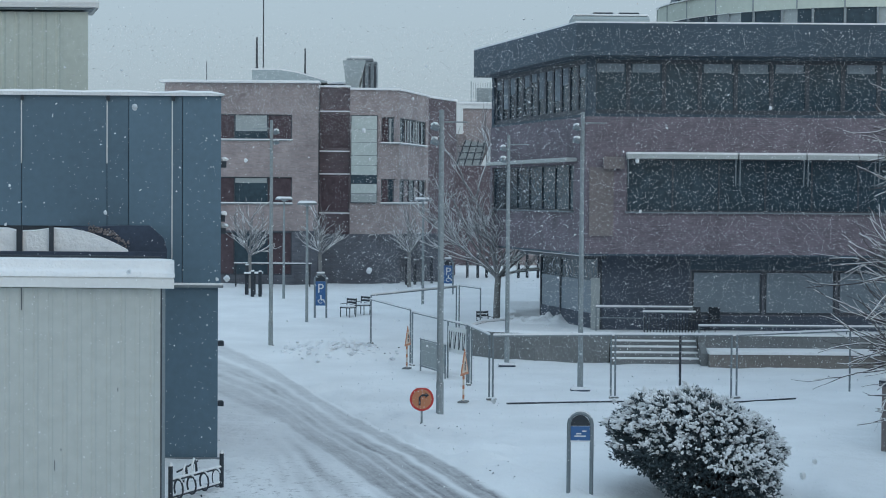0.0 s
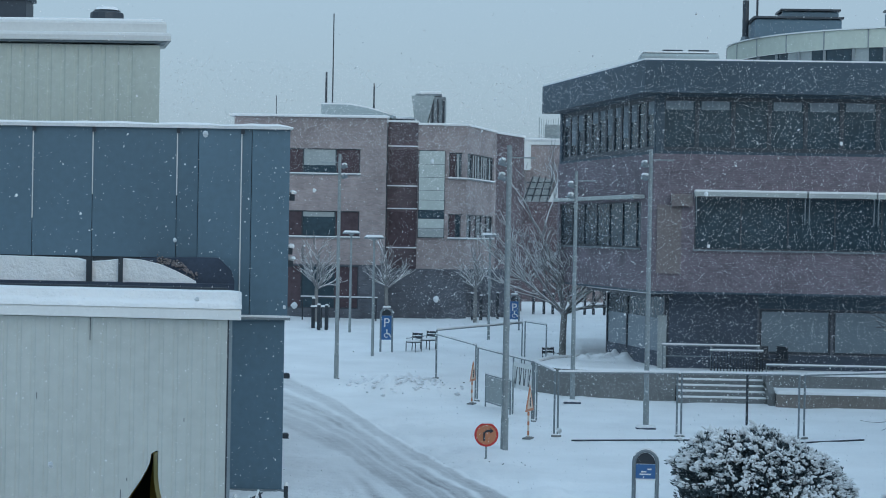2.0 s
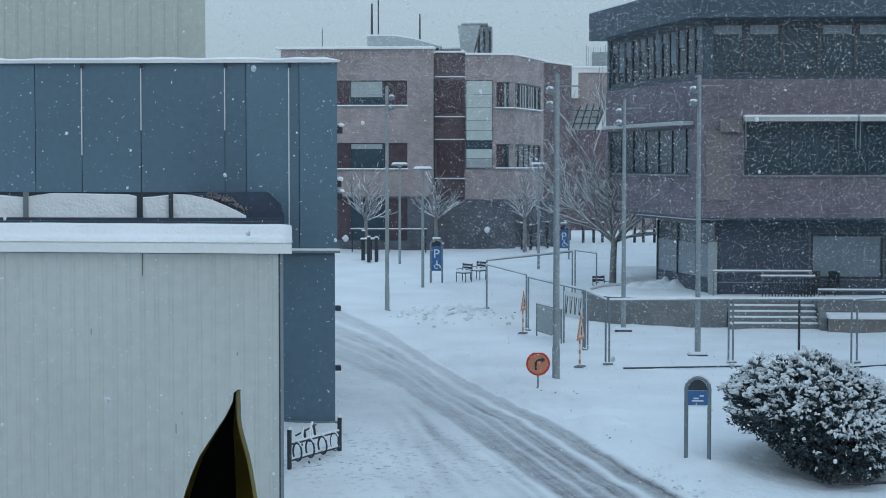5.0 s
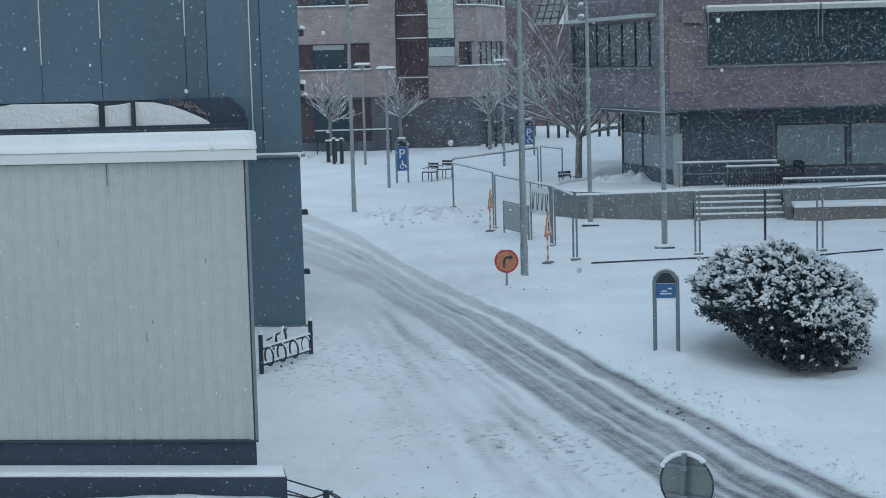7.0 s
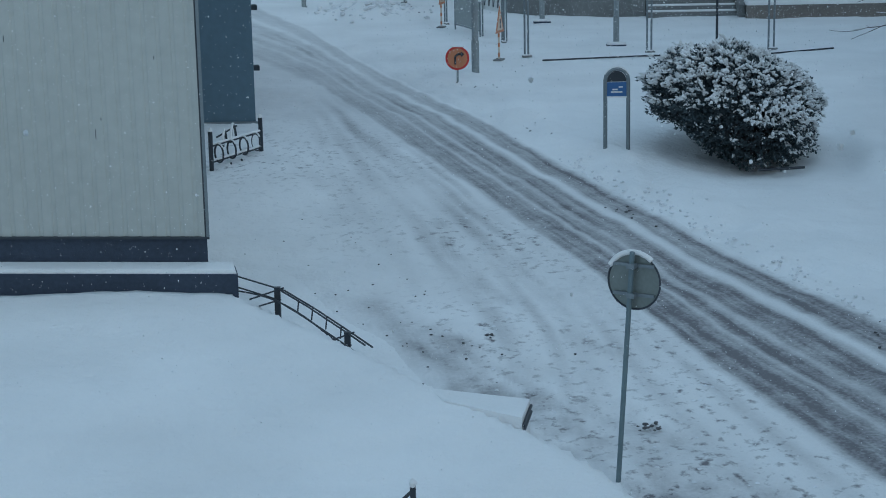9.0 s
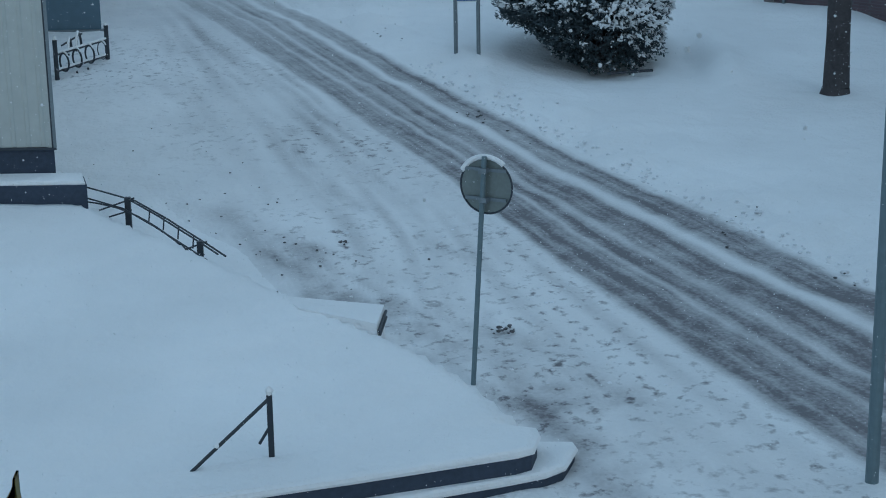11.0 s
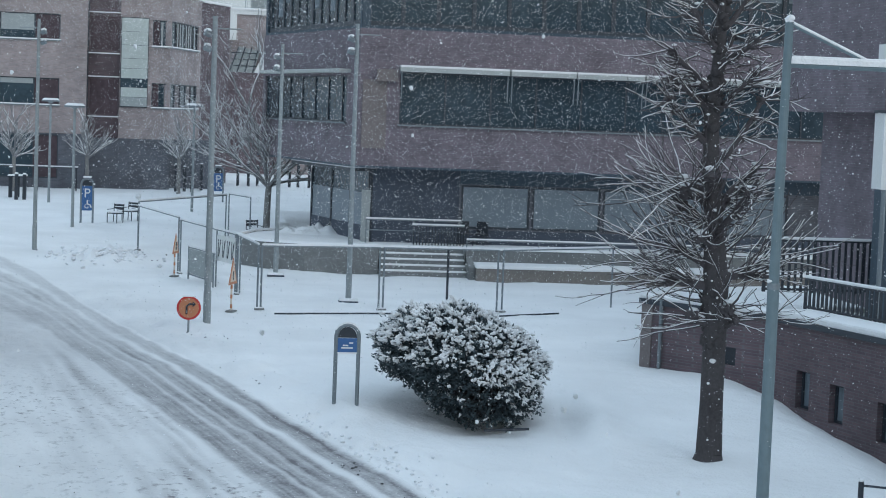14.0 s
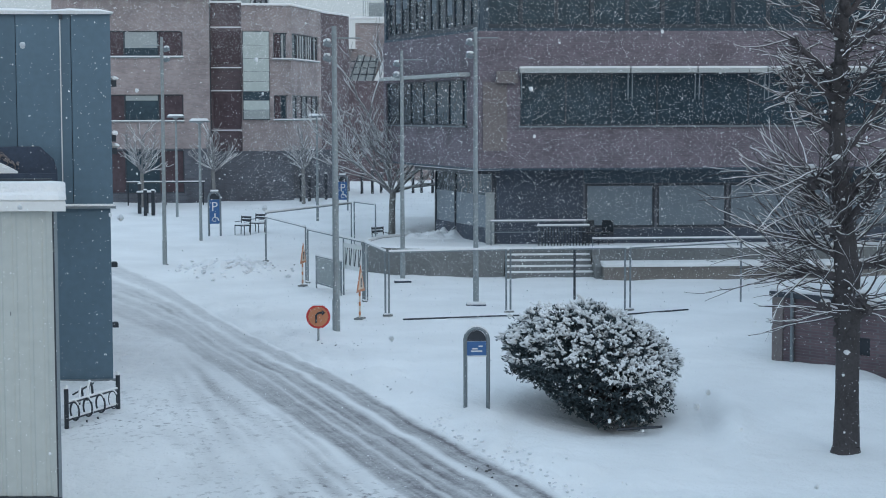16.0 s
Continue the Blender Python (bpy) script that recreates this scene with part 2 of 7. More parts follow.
RED = material("red_sign_sheet", (0.50, 0.035, 0.03), 0.45, 0.0, 0.08)
BLUE_SIGN = material("blue_sign_sheet", (0.048, 0.130, 0.315), 0.45, 0.0, 0.08)
SIGN_BACK = material("grey_sign_back", (0.20, 0.225, 0.215), 0.45, 0.35, 0.15, 6)
DIRT = material("dirty_snow_clod", (0.10, 0.10, 0.105), 0.9, 0.0, 0.4, 12, 0.4, 30)
FLAKE = material("loose_snowflake", (0.80, 0.81, 0.82), 0.9, 0.0, 0.1)
GREYSNOW = material("grey_trodden_snow", (0.72, 0.73, 0.75), 0.9, 0.0, 0.25, 8, 0.4, 20)
PALE_ORANGE = material("weathered_orange_sign_sheet", (0.66, 0.56, 0.46), 0.5, 0.0, 0.15)
HOUSEPLANT = material("dark_green_plant_leaf", (0.020, 0.032, 0.016), 0.5, 0.0, 0.3, 60)
YELLOW = material("yellow_leaf_margin", (0.62, 0.46, 0.07), 0.5, 0.0, 0.2, 60)
TERRACOTTA = material("terracotta", (0.30, 0.12, 0.07), 0.85, 0.0, 0.2, 20, 0.1, 60)
PLASTER = material("plaster", (0.55, 0.54, 0.52), 0.9, 0.0, 0.08, 2, 0.05, 40)
ROOFGREY = material("grey_roof_unit", (0.36, 0.41, 0.42), 0.5, 0.0, 0.15, 2)
DRUM = material("pale_green_cladding", (0.50, 0.535, 0.465), 0.6, 0.0, 0.10, 1.0)


# ---- building blocks ----
class Buf:
    """Vertices and faces of one mesh."""

    def __init__(self):
        self.v, self.f = [], []

    def add(self, verts, faces):
        k = len(self.v)
        self.v += [tuple(p) for p in verts]
        self.f += [tuple(i + k for i in q) for q in faces]
        return self

    def box(self, x0, x1, y0, y1, z0, z1, cut=0.0):
        """A box; cut bevels the upper edges."""
        c = cut
        if not c:
            return self.add([(x0, y0, z0), (x1, y0, z0), (x1, y1, z0), (x0, y1, z0), (x0, y0, z1), (x1, y0, z1), (x1, y1, z1), (x0, y1, z1)],
                            [(3, 2, 1, 0), (4, 5, 6, 7), (0, 1, 5, 4), (1, 2, 6, 5), (2, 3, 7, 6), (3, 0, 4, 7)])
        vs = []
        for z, e in ((z0, 0), (z1 - c, 0), (z1 - 0.3 * c, 0.3 * c), (z1, c)):
            vs += [(x0 + e, y0 + e, z), (x1 - e, y0 + e, z), (x1 - e, y1 - e, z), (x0 + e, y1 - e, z)]
        fs = [(3, 2, 1, 0), (12, 13, 14, 15)]
        for r in range(3):
            for k in range(4):
                a, b = r * 4 + k, r * 4 + (k + 1) % 4
                fs.append((a, b, b + 4, a + 4))
        return self.add(vs, fs)

    def tube(self, p, q, r0, r1=None, n=8, caps=True):
        r1 = r0 if r1 is None else r1
        p, q = Vector(p), Vector(q)
        ax = q - p
        if ax.length < 1e-6:
            return self
        ax.normalize()
        s = ax.orthogonal().normalized()
        t = ax.cross(s)
        vs = []
        for c, r in ((p, r0), (q, r1)):
            vs += [c + (s * math.cos(2 * math.pi * k / n) + t * math.sin(2 * math.pi * k / n)) * r for k in range(n)]
        fs = [(k, (k + 1) % n, n + (k + 1) % n, n + k) for k in range(n)]
        if caps:
            fs += [tuple(range(n - 1, -1, -1)), tuple(range(n, 2 * n))]
        return self.add(vs, fs)

    def sweep(self, pts, radii, n=6, caps=True):
        """One unbroken tube through the points, a radius at each."""
        pts = [Vector(p) for p in pts]
        shut = (pts[0] - pts[-1]).length < 1e-4
        if shut:
            pts, radii = pts[:-1], radii[:-1]
        k = len(pts)
        s, vs = None, []
        for i, p in enumerate(pts):
            a = pts[(i - 1) % k] if (i or shut) else p
            b = pts[(i + 1) % k] if (i < k - 1 or shut) else p
            ax = (b - a).normalized()
            s = ax.orthogonal() if s is None else s - ax * s.dot(ax)
            s = s.normalized() if s.length > 1e-5 else ax.orthogonal().normalized()
            t = ax.cross(s)
            vs += [p + (s * math.cos(2 * math.pi * j / n) + t * math.sin(2 * math.pi * j / n)) * radii[i] for j in range(n)]
        fs = []
        for i in range(k if shut else k - 1):
            e = (i + 1) % k
            fs += [(i * n + j, i * n + (j + 1) % n, e * n + (j + 1) % n, e * n + j) for j in range(n)]
        if caps and not shut:
            fs += [tuple(range(n - 1, -1, -1)), tuple(range((k - 1) * n, k * n))]
        return self.add(vs, fs)

    def path(self, pts, r, n=6):
        return self.sweep(pts, [r] * len(pts), n)

    def blob(self, c, r, rng, squash=0.6, n=6):
        """A low lump with an uneven outline."""
        c = Vector(c)
        rings = 3
        vs = [c + Vector((0, 0, r * squash))]
        for i in range(1, rings + 1):
            a = math.pi * i / (rings + 1)
            for k in range(n):
                b = 2 * math.pi * (k + 0.5 * (i % 2)) / n
                w = r * rng.uniform(0.75, 1.2)
                vs.append(c + Vector((w * math.sin(a) * math.cos(b), w * math.sin(a) * math.sin(b), w * squash * math.cos(a))))
        vs.append(c - Vector((0, 0, r * squash)))
        fs = [(0, 1 + k, 1 + (k + 1) % n) for k in range(n)]
        for i in range(rings - 1):
            for k in range(n):
                a, b = 1 + i * n + k, 1 + i * n + (k + 1) % n
                fs.append((a, a + n, b + n, b))
        e = len(vs) - 1
        fs += [(e, 1 + (rings - 1) * n + (k + 1) % n, 1 + (rings - 1) * n + k) for k in range(n)]
        return self.add(vs, fs)

    def disc(self, c, r, d, n=32, axis="y"):
        """A round plate of radius r and thickness d."""
        c = Vector(c)
        off = Vector((0, d / 2, 0)) if axis == "y" else Vector((0, 0, d / 2))
        return self.tube(c - off, c + off, r, r, n)

    def prism(self, outline, y0, y1):
        """An outline in x and z, drawn out along y."""
        n = len(outline)
        vs = [(x, y0, z) for x, z in outline] + [(x, y1, z) for x, z in outline]
        fs = [tuple(range(n)), tuple(range(2 * n - 1, n - 1, -1))] + [(k, n + k, n + (k + 1) % n, (k + 1) % n) for k in range(n)]
        return self.add(vs, fs)

    def poly(self, outline, z0, z1):
        """An outline in x and y, drawn up along z."""
        n = len(outline)
        vs = [(x, y, z0) for x, y in outline] + [(x, y, z1) for x, y in outline]
        return self.add(vs, [tuple(range(n - 1, -1, -1)), tuple(range(n, 2 * n))] + [(k, (k + 1) % n, n + (k + 1) % n, n + k) for k in range(n)])

    def wall(self, x0, x1, z0, z1, y0, y1, holes=()):
        """A wall with openings right through it: holes are (x0, x1, z0, z1)."""
        xs = sorted({x0, x1, *(h[0] for h in holes), *(h[1] for h in holes)})
        zs = sorted({z0, z1, *(h[2] for h in holes), *(h[3] for h in holes)})
        nx, nz = len(xs), len(zs)

        def solid(i, j):
            if not (0 <= i < nx - 1 and 0 <= j < nz - 1):
                return False
            mx, mz = (xs[i] + xs[i + 1]) / 2, (zs[j] + zs[j + 1]) / 2
            return not any(h[0] < mx < h[1] and h[2] < mz < h[3] for h in holes)

        f0 = lambda i, j: j * nx + i
        b0 = lambda i, j: nx * nz + j * nx + i
        fs = []
        for j in range(nz - 1):
            for i in range(nx - 1):
                if not solid(i, j):
                    continue
                fs.append((f0(i, j), f0(i + 1, j), f0(i + 1, j + 1), f0(i, j + 1)))
                fs.append((b0(i, j), b0(i, j + 1), b0(i + 1, j + 1), b0(i + 1, j)))
                if not solid(i - 1, j):
                    fs.append((f0(i, j), f0(i, j + 1), b0(i, j + 1), b0(i, j)))
                if not solid(i + 1, j):
                    fs.append((f0(i + 1, j), b0(i + 1, j), b0(i + 1, j + 1), f0(i + 1, j + 1)))
                if not solid(i, j - 1):
                    fs.append((f0(i, j), b0(i, j), b0(i + 1, j), f0(i + 1, j)))
                if not solid(i, j + 1):
                    fs.append((f0(i, j + 1), f0(i + 1, j + 1), b0(i + 1, j + 1), b0(i, j + 1)))
        return self.add([(x, y0, z) for z in zs for x in xs] + [(x, y1, z) for z in zs for x in xs], fs)


def thing(name, m, label, category, group="", kind=""):
    """An Empty at a thing's base, under which its parts hang."""
    ob = new(name)
    ob.matrix_world = m
    return tagged(ob, label, category, group, kind)


def part(name, buf, mat, parent=None, label="", m=None, smooth=False):
    """One mesh object under a thing or a part."""
    me = bpy.data.meshes.new(name)
    vs = buf.v if m is None else [tuple(m @ Vector(p)) for p in buf.v]
    me.from_pydata(vs, [], buf.f)
    me.update()
    me.materials.append(mat)
    if smooth:
        me.polygons.foreach_set("use_smooth", [True] * len(me.polygons))
    ob = new(name, me)
    if parent is not None:
        ob.parent = parent
    return tagged(ob, label)


def writing(name, text, size, mat, parent, m, label=""):
    """Raised letters of the built-in font, as a mesh."""
    cu = bpy.data.curves.new(name, "FONT")
    cu.body, cu.size, cu.extrude, cu.align_x, cu.align_y = text, size, 0.004, "CENTER", "CENTER"
    tmp = bpy.data.objects.new(name + "_curve", cu)
    me = bpy.data.meshes.new_from_object(tmp)
    bpy.data.objects.remove(tmp)
    me.name = name
    me.transform(m @ pose(0, 0, 0, 90, 0, 0))
    me.materials.clear()
    me.materials.append(mat)
    ob = new(name, me)
    ob.parent = parent
    return tagged(ob, label)


def smoothstep(a, b, x):
    u = min(1.0, max(0.0, (x - a) / (b - a)))
    return u * u * (3 - 2 * u)


BANK = [(-30.0, 27.2), (-3.94, 26.97), (-3.19, 25.98), (-1.93, 24.22), (-0.55, 22.25), (0.97, 20.07), (1.62, 18.80), (1.86, 18.20), (1.66, 17.62), (1.45, 17.48), (0.0, 17.05), (-4.0, 15.95), (-30.0, 8.9)]


def bank_side(x, y):
    """How far a place lies inside the raised snow bank."""
    best, side = 1e9, 1.0
    for (ax, ay), (bx, by) in zip(BANK, BANK[1:]):
        dx, dy = bx - ax, by - ay
        u = min(1, max(0, ((x - ax) * dx + (y - ay) * dy) / (dx * dx + dy * dy)))
        d = math.hypot(x - ax - u * dx, y - ay - u * dy)
        if d < best:
            best, side = d, math.copysign(1, dy * (x - ax) - dx * (y - ay))
    return best * side


def lie(x, y):
    """The height of the snow at a place, without drifts."""
    z = -0.045 * max(0.0, 43 - y) + 1.1 * smoothstep(62, 115, y) - 0.85 * smoothstep(12.6, 15.6, x) * smoothstep(48, 40, y)
    if y < 28.5 and x < 5:
        z += 0.45 * smoothstep(-0.30, 0.02, bank_side(x, y))
    return z


def drift(x, y):
    """Soft unevenness of the snow cover."""
    return 0.06 * noise.noise((x * 0.4, y * 0.4, 3.0)) + 0.04 * noise.noise((x * 1.1, y * 1.1, 8.0)) + 0.022 * noise.noise((x * 2.6, y * 2.6, 5.0))


# ---- ground ----
def steps(marks):
    out = [marks[0][0]]
    for (a, _), (b, d) in zip(marks, marks[1:]):
        k = max(1, round((b - a) / d))
        out += [a + (b - a) * (i + 1) / k for i in range(k)]
    return out


SHOULDER_Y, SHOULDER_X = (16, 20.8, 25.1, 30.05, 36, 42.2, 46.2, 52.5, 64.6), (9.85, 7.9, 6.14, 4.14, 2.0, 0.0, -1.33, -3.2, -6.2)


def build_ground():
    xs = steps([(-2500, 0), (-300, 400), (-60, 40), (-14, 4), (-10, 0.4), (9, 0.17), (18, 0.3), (70, 4), (300, 40), (2500, 400)])
    ys = steps([(-300, 0), (0, 60), (14, 2), (48, 0.2), (70, 0.4), (125, 0.9), (300, 20), (3000, 400)])
    vs = []
    for y in ys:
        for x in xs:
            z = lie(x, y)
            if 14 < y < 130 and abs(x) < 40:
                z += drift(x, y)
                heap = math.hypot((x + 4.2) / 2.4, (y - 71.5) / 3.2)
                if heap < 1:
                    z += 0.55 * (1 - heap) ** 0.7 * (0.7 + 0.9 * noise.noise((x * 1.6, y * 1.2, 1.0)) + 0.7 * noise.noise((x * 3.6, y * 2.2, 1.0)))
                # the shrub stands in a hollow that opens towards the road
                z -= 0.34 * max(0.0, 1 - math.hypot((x - 5.9) / 2.5, (y - 38.0) / 3.2)) ** 0.8
                z += 0.20 * math.exp(-((x - 8.55 - 0.10 * (y - 38)) / 0.45) ** 2 - ((y - 38) / 3.0) ** 2) - 0.14 * math.exp(-((x - 7.95 - 0.10 * (y - 38)) / 0.35) ** 2 - ((y - 37.5) / 3.5) ** 2)
                # faint trodden trail past the shrub
                z -= 0.05 * math.exp(-((x - 9.1 + 0.30 * (y - 33)) / 0.35) ** 2) * smoothstep(26, 29, y) * smoothstep(38, 34, y)
                # lumpy ploughed shoulder beside the road
                beside = x - float(np.interp(y, SHOULDER_Y, SHOULDER_X))
                if 0 < beside < 4 and y < 60:
                    z += 0.16 * smoothstep(0.2, 0.7, beside) * smoothstep(4, 1.2, beside) * (0.5 + 0.9 * noise.noise((x * 1.5, y * 0.8, 2.0)) + 0.6 * noise.noise((x * 3.5, y * 2.6, 7.0)))
                kerb = math.hypot((x - 5.4) / 2.6, (y - 81) / 5)
                if kerb < 1:
                    z += 0.45 * (1 - kerb) * (0.8 + 0.4 * noise.noise((x * 1.4, y * 1.4, 1.0)))
            vs.append((x, y, z))
    n = len(xs)
    fs = [(j * n + i, j * n + i + 1, (j + 1) * n + i + 1, (j + 1) * n + i) for j in range(len(ys) - 1) for i in range(n - 1)]
    b = Buf()
    b.v, b.f = vs, fs
    ob = part("ground", b, SNOW, smooth=True)
    tagged(ob, "even fresh snow covering ground, lawns and square", "ground", kind="structure")


def spline(pts, n):
    """n points along a smooth line through pts."""
    p = np.array(pts, float)
    d = np.r_[0, np.cumsum(np.hypot(*np.diff(p, axis=0).T))]
    s = np.linspace(0, d[-1], n)
    raw = np.c_[np.interp(s, d, p[:, 0]), np.interp(s, d, p[:, 1])]
    k = max(3, n // 24)
    pad = np.pad(raw, ((k, k), (0, 0)), mode="reflect", reflect_type="odd")
    ker = np.hanning(2 * k + 1)
    ker /= ker.sum()
    return np.c_[np.convolve(pad[:, 0], ker, "valid"), np.convolve(pad[:, 1], ker, "valid")]


def bent(a, b, c, n=14):
    """Points along a bowed line from a over b to c."""
    return [tuple((1 - u) * ((1 - u) * a[k] + u * b[k]) + u * ((1 - u) * b[k] + u * c[k]) for k in (0, 1)) for u in (i / n for i in range(n + 1))]


# side tracks where wheels have swung off towards the yard
SMEARS = [(bent((-0.75, 32.6), (-0.62, 29.6), (0.40, 27.4)), 0.22, 0.46), (bent((-0.10, 32.4), (0.35, 30.2), (1.25, 27.7)), 0.17, 0.36), (bent((-1.8, 27.3), (-1.3, 25.6), (-0.5, 24.2)), 0.45, 0.55),
          (bent((-4.4, 46), (-3.0, 39), (-2.6, 33)), 0.3, 0.2), (bent((1.3, 25.6), (1.7, 25.0), (2.3, 24.4)), 0.2, 0.3)]


def build_road():
    right = [(-22, 92), (-15, 86), (-10.6, 77), (-8.4, 71), (-6.2, 64.6), (-3.2, 52.5), (-1.33, 46.2), (0.0, 42.2), (2.0, 36.0), (4.14, 30.05), (6.14, 25.1), (7.9, 20.8), (9.85, 16)]
    left = [(-22, 70), (-15, 66.5), (-11, 63), (-8.6, 59), (-6.85, 55.8), (-4.56, 50), (-2.9, 43.8), (-1.36, 39.2), (0.02, 35), (1.98, 29), (3.29, 24.2), (4.35, 21.1), (5.19, 18.65), (6.2, 16)]
    n, m = 420, 150
    a, b = spline(left, n), spline(right, n)
    us = np.r_[np.linspace(-2.1, -0.12, 60), np.linspace(-0.1, 1.3, 90)]
    lines = [(0.02, 0.03, 0.4), (0.12, 0.04, 0.68), (0.22, 0.03, 0.55), (0.40, 0.06, 0.70), (0.54, 0.045, 0.85), (0.64, 0.04, 0.75), (0.92, 0.05, 0.8), (1.0, 0.05, 0.95)]
    vs, wear, scuff = [], [], []
    for i in range(n):
        for u in us:
            x, y = a[i] + (b[i] - a[i]) * u
            w = 0.0
            du = 0.03 * noise.noise((i * 0.02, 0.0, 5.0))
            for k, (c, s, h) in enumerate(lines):
                q = (u - c - du - 0.012 * noise.noise((i * 0.03, k * 3.1, 2.0))) / s
                w = max(w, h * (smoothstep(52, 36, y) if c > 0.8 else 0.55 + 0.45 * smoothstep(54, 38, y)) * math.exp(-0.5 * q * q) * (0.8 + 0.5 * noise.noise((i * 0.05, k * 7.7, 0.0))))
            inside = smoothstep(-0.06, 0.06, u) * smoothstep(1.10, 1.02, u)
            pale = (1 - 0.72 * math.exp(-((u - 0.76) / 0.05) ** 2)) * (1 - 0.45 * math.exp(-((u - 0.47) / 0.04) ** 2))
            w = max(w, (0.28 + 0.42 * smoothstep(52, 36, y) + 0.18 * smoothstep(34, 25, y)) * inside * pale)
            # white ridges left between the wheel lanes
            w *= 1 - 0.78 * math.exp(-((u - 0.79 - du) / 0.045) ** 2) * (0.8 + 0.4 * noise.noise((i * 0.06, 3.0, 8.0)))
            w *= 1 - 0.5 * math.exp(-((u - 0.30 - du) / 0.03) ** 2)
            if u < 0.05:
                # fan of fainter tracks that turn off towards the yard
                far = smoothstep(50, 40, y)
                run = max(0.0, (46 - y) / 24)
                for c, k, s, h in ((-0.06, 0.10, 0.04, 0.42), (-0.12, 0.28, 0.05, 0.36), (-0.18, 0.50, 0.07, 0.50), (-0.26, 0.62, 0.05, 0.30), (-0.36, 0.85, 0.08, 0.34), (-0.5, 1.05, 0.07, 0.26)):
                    q = (u - c + k * run * 1.1 - 0.06 * noise.noise((i * 0.015, k * 9.3, 9.0))) / s
                    w = max(w, h * far * math.exp(-0.5 * q * q) * max(0.0, 0.6 + 1.0 * noise.noise((i * 0.03, k * 15.0, 4.0))))
                streak = 0.5 + 0.5 * noise.noise((u * 9.0, i * 0.02, 2.0)) + 0.35 * noise.noise((x * 1.1, y * 0.5, 6.0))
                w = max(w, far * smoothstep(-2.0, -0.4, u) * max(0.0, 0.24 * streak))
                dirt = abs(-(y - 25.3) * 0.59 - (x + 0.9) * 0.81) / 1.1 + 0.35 * math.hypot(x + 0.9, y - 25.3) / 2.2
                if dirt < 1.5:
                    w = max(w, 0.7 * smoothstep(1.5, 0.2, dirt) * max(0, 0.30 + 1.3 * noise.noise((x * 1.9 + y * 1.4, (y - x) * 0.6, 0.0))))
                for smear, wd, h in SMEARS:
                    off = min(math.hypot(x - sx, (y - sy) * 0.6) for sx, sy in smear)
                    w = max(w, h * math.exp(-(off / wd) ** 2) * (0.75 + 0.6 * noise.noise((x * 2.0, y * 1.2, 41.0))))
                if y < 29 and x < 5:
                    # grey trampled strip along the foot of the bank
                    off = -bank_side(x, y)
                    strip = smoothstep(0.15, 0.7, off) * smoothstep(3.0, 1.2, off) * smoothstep(29, 26.5, y)
                    w = max(w, strip * max(0.0, 0.28 + 0.65 * noise.noise((x * 1.1 + y * 0.8, (y - x) * 0.5, 31.0)) + 0.35 * noise.noise((x * 3.4, y * 2.6, 17.0))))
            sc = smoothstep(46, 38, y) * (1.0 * smoothstep(-2.0, -1.2, u) * smoothstep(0.05, -0.15, u) + 0.5 * smoothstep(1.0, 1.06, u) * smoothstep(1.3, 1.12, u))
            sc *= max(0.0, 0.55 + 1.2 * noise.noise((x * 0.35, y * 0.3, 14.0)) + 0.5 * smoothstep(30, 23, y))
            edge = smoothstep(-2.1, -1.75, u) * smoothstep(1.3, 1.06, u) * smoothstep(0, 8, i)
            if y < 29 and x < 5:
                edge *= smoothstep(-0.15, -0.6, bank_side(x, y))
            w *= edge
            vs.append((x, y, lie(x, y) + 0.06 * edge - 0.05 * (1 - edge) + drift(x, y) - 0.012 * w))
            wear.append(max(0.0, min(1.0, w)))
            scuff.append(max(0.0, min(1.0, sc * edge)))
    fs = []
    for i in range(n - 1):
        for j in range(m - 1):
            q = (i * m + j, i * m + j + 1, (i + 1) * m + j + 1, (i + 1) * m + j)
            cx, cy, _ = vs[q[0]]
            if cx > 5 or cy > 28.6 or bank_side(cx, cy) < -0.05:
                fs.append(q[::-1])
    b_ = Buf()
    b_.v, b_.f = vs, fs
    ob = part("road", b_, ROAD, smooth=True)
    lay = ob.data.uv_layers.new(name="lane")
    corner = np.empty(len(ob.data.loops), np.int32)
    ob.data.loops.foreach_get("vertex_index", corner)
    lane_u = np.where(us < 0, us * 1.1, us * 2.4)
    uv = np.stack([lane_u[corner % m], (corner // m) * 0.25], 1)
    lay.data.foreach_set("uv", uv.ravel().astype(np.float32))
    ob.data.attributes.new("wear", "FLOAT", "POINT").data.foreach_set("value", wear)
    ob.data.attributes.new("scuff", "FLOAT", "POINT").data.foreach_set("value", scuff)
    tagged(ob, "curving road of packed grey snow with dark tyre tracks", "road", kind="structure")


build_ground()
build_road()


# ---- cream corrugated building and the snowy ledge before it ----
def corrugated(buf, x0, x1, z0, z1, y, pitch=0.23, depth=0.035):
    """Trapezoidal sheet that faces -y."""
    xs, x = [], x0
    while x < x1:
        xs += [(x, 0), (x + pitch * 0.62, 0), (x + pitch * 0.72, depth), (x + pitch * 0.90, depth)]
        x += pitch
    xs = [(min(a, x1), d) for a, d in xs] + [(x1, 0)]
    n = len(xs)
    vs = [(a, y + d, z0) for a, d in xs] + [(a, y + d, z1) for a, d in xs]
    buf.add(vs, [(k, k + 1, n + k + 1, n + k) for k in range(n - 1)])


def shear(k):
    """Swings a building's flank back, so that its plan is no right angle."""
    m = Matrix.Identity(4)
    m[0][1] = -k
    return m


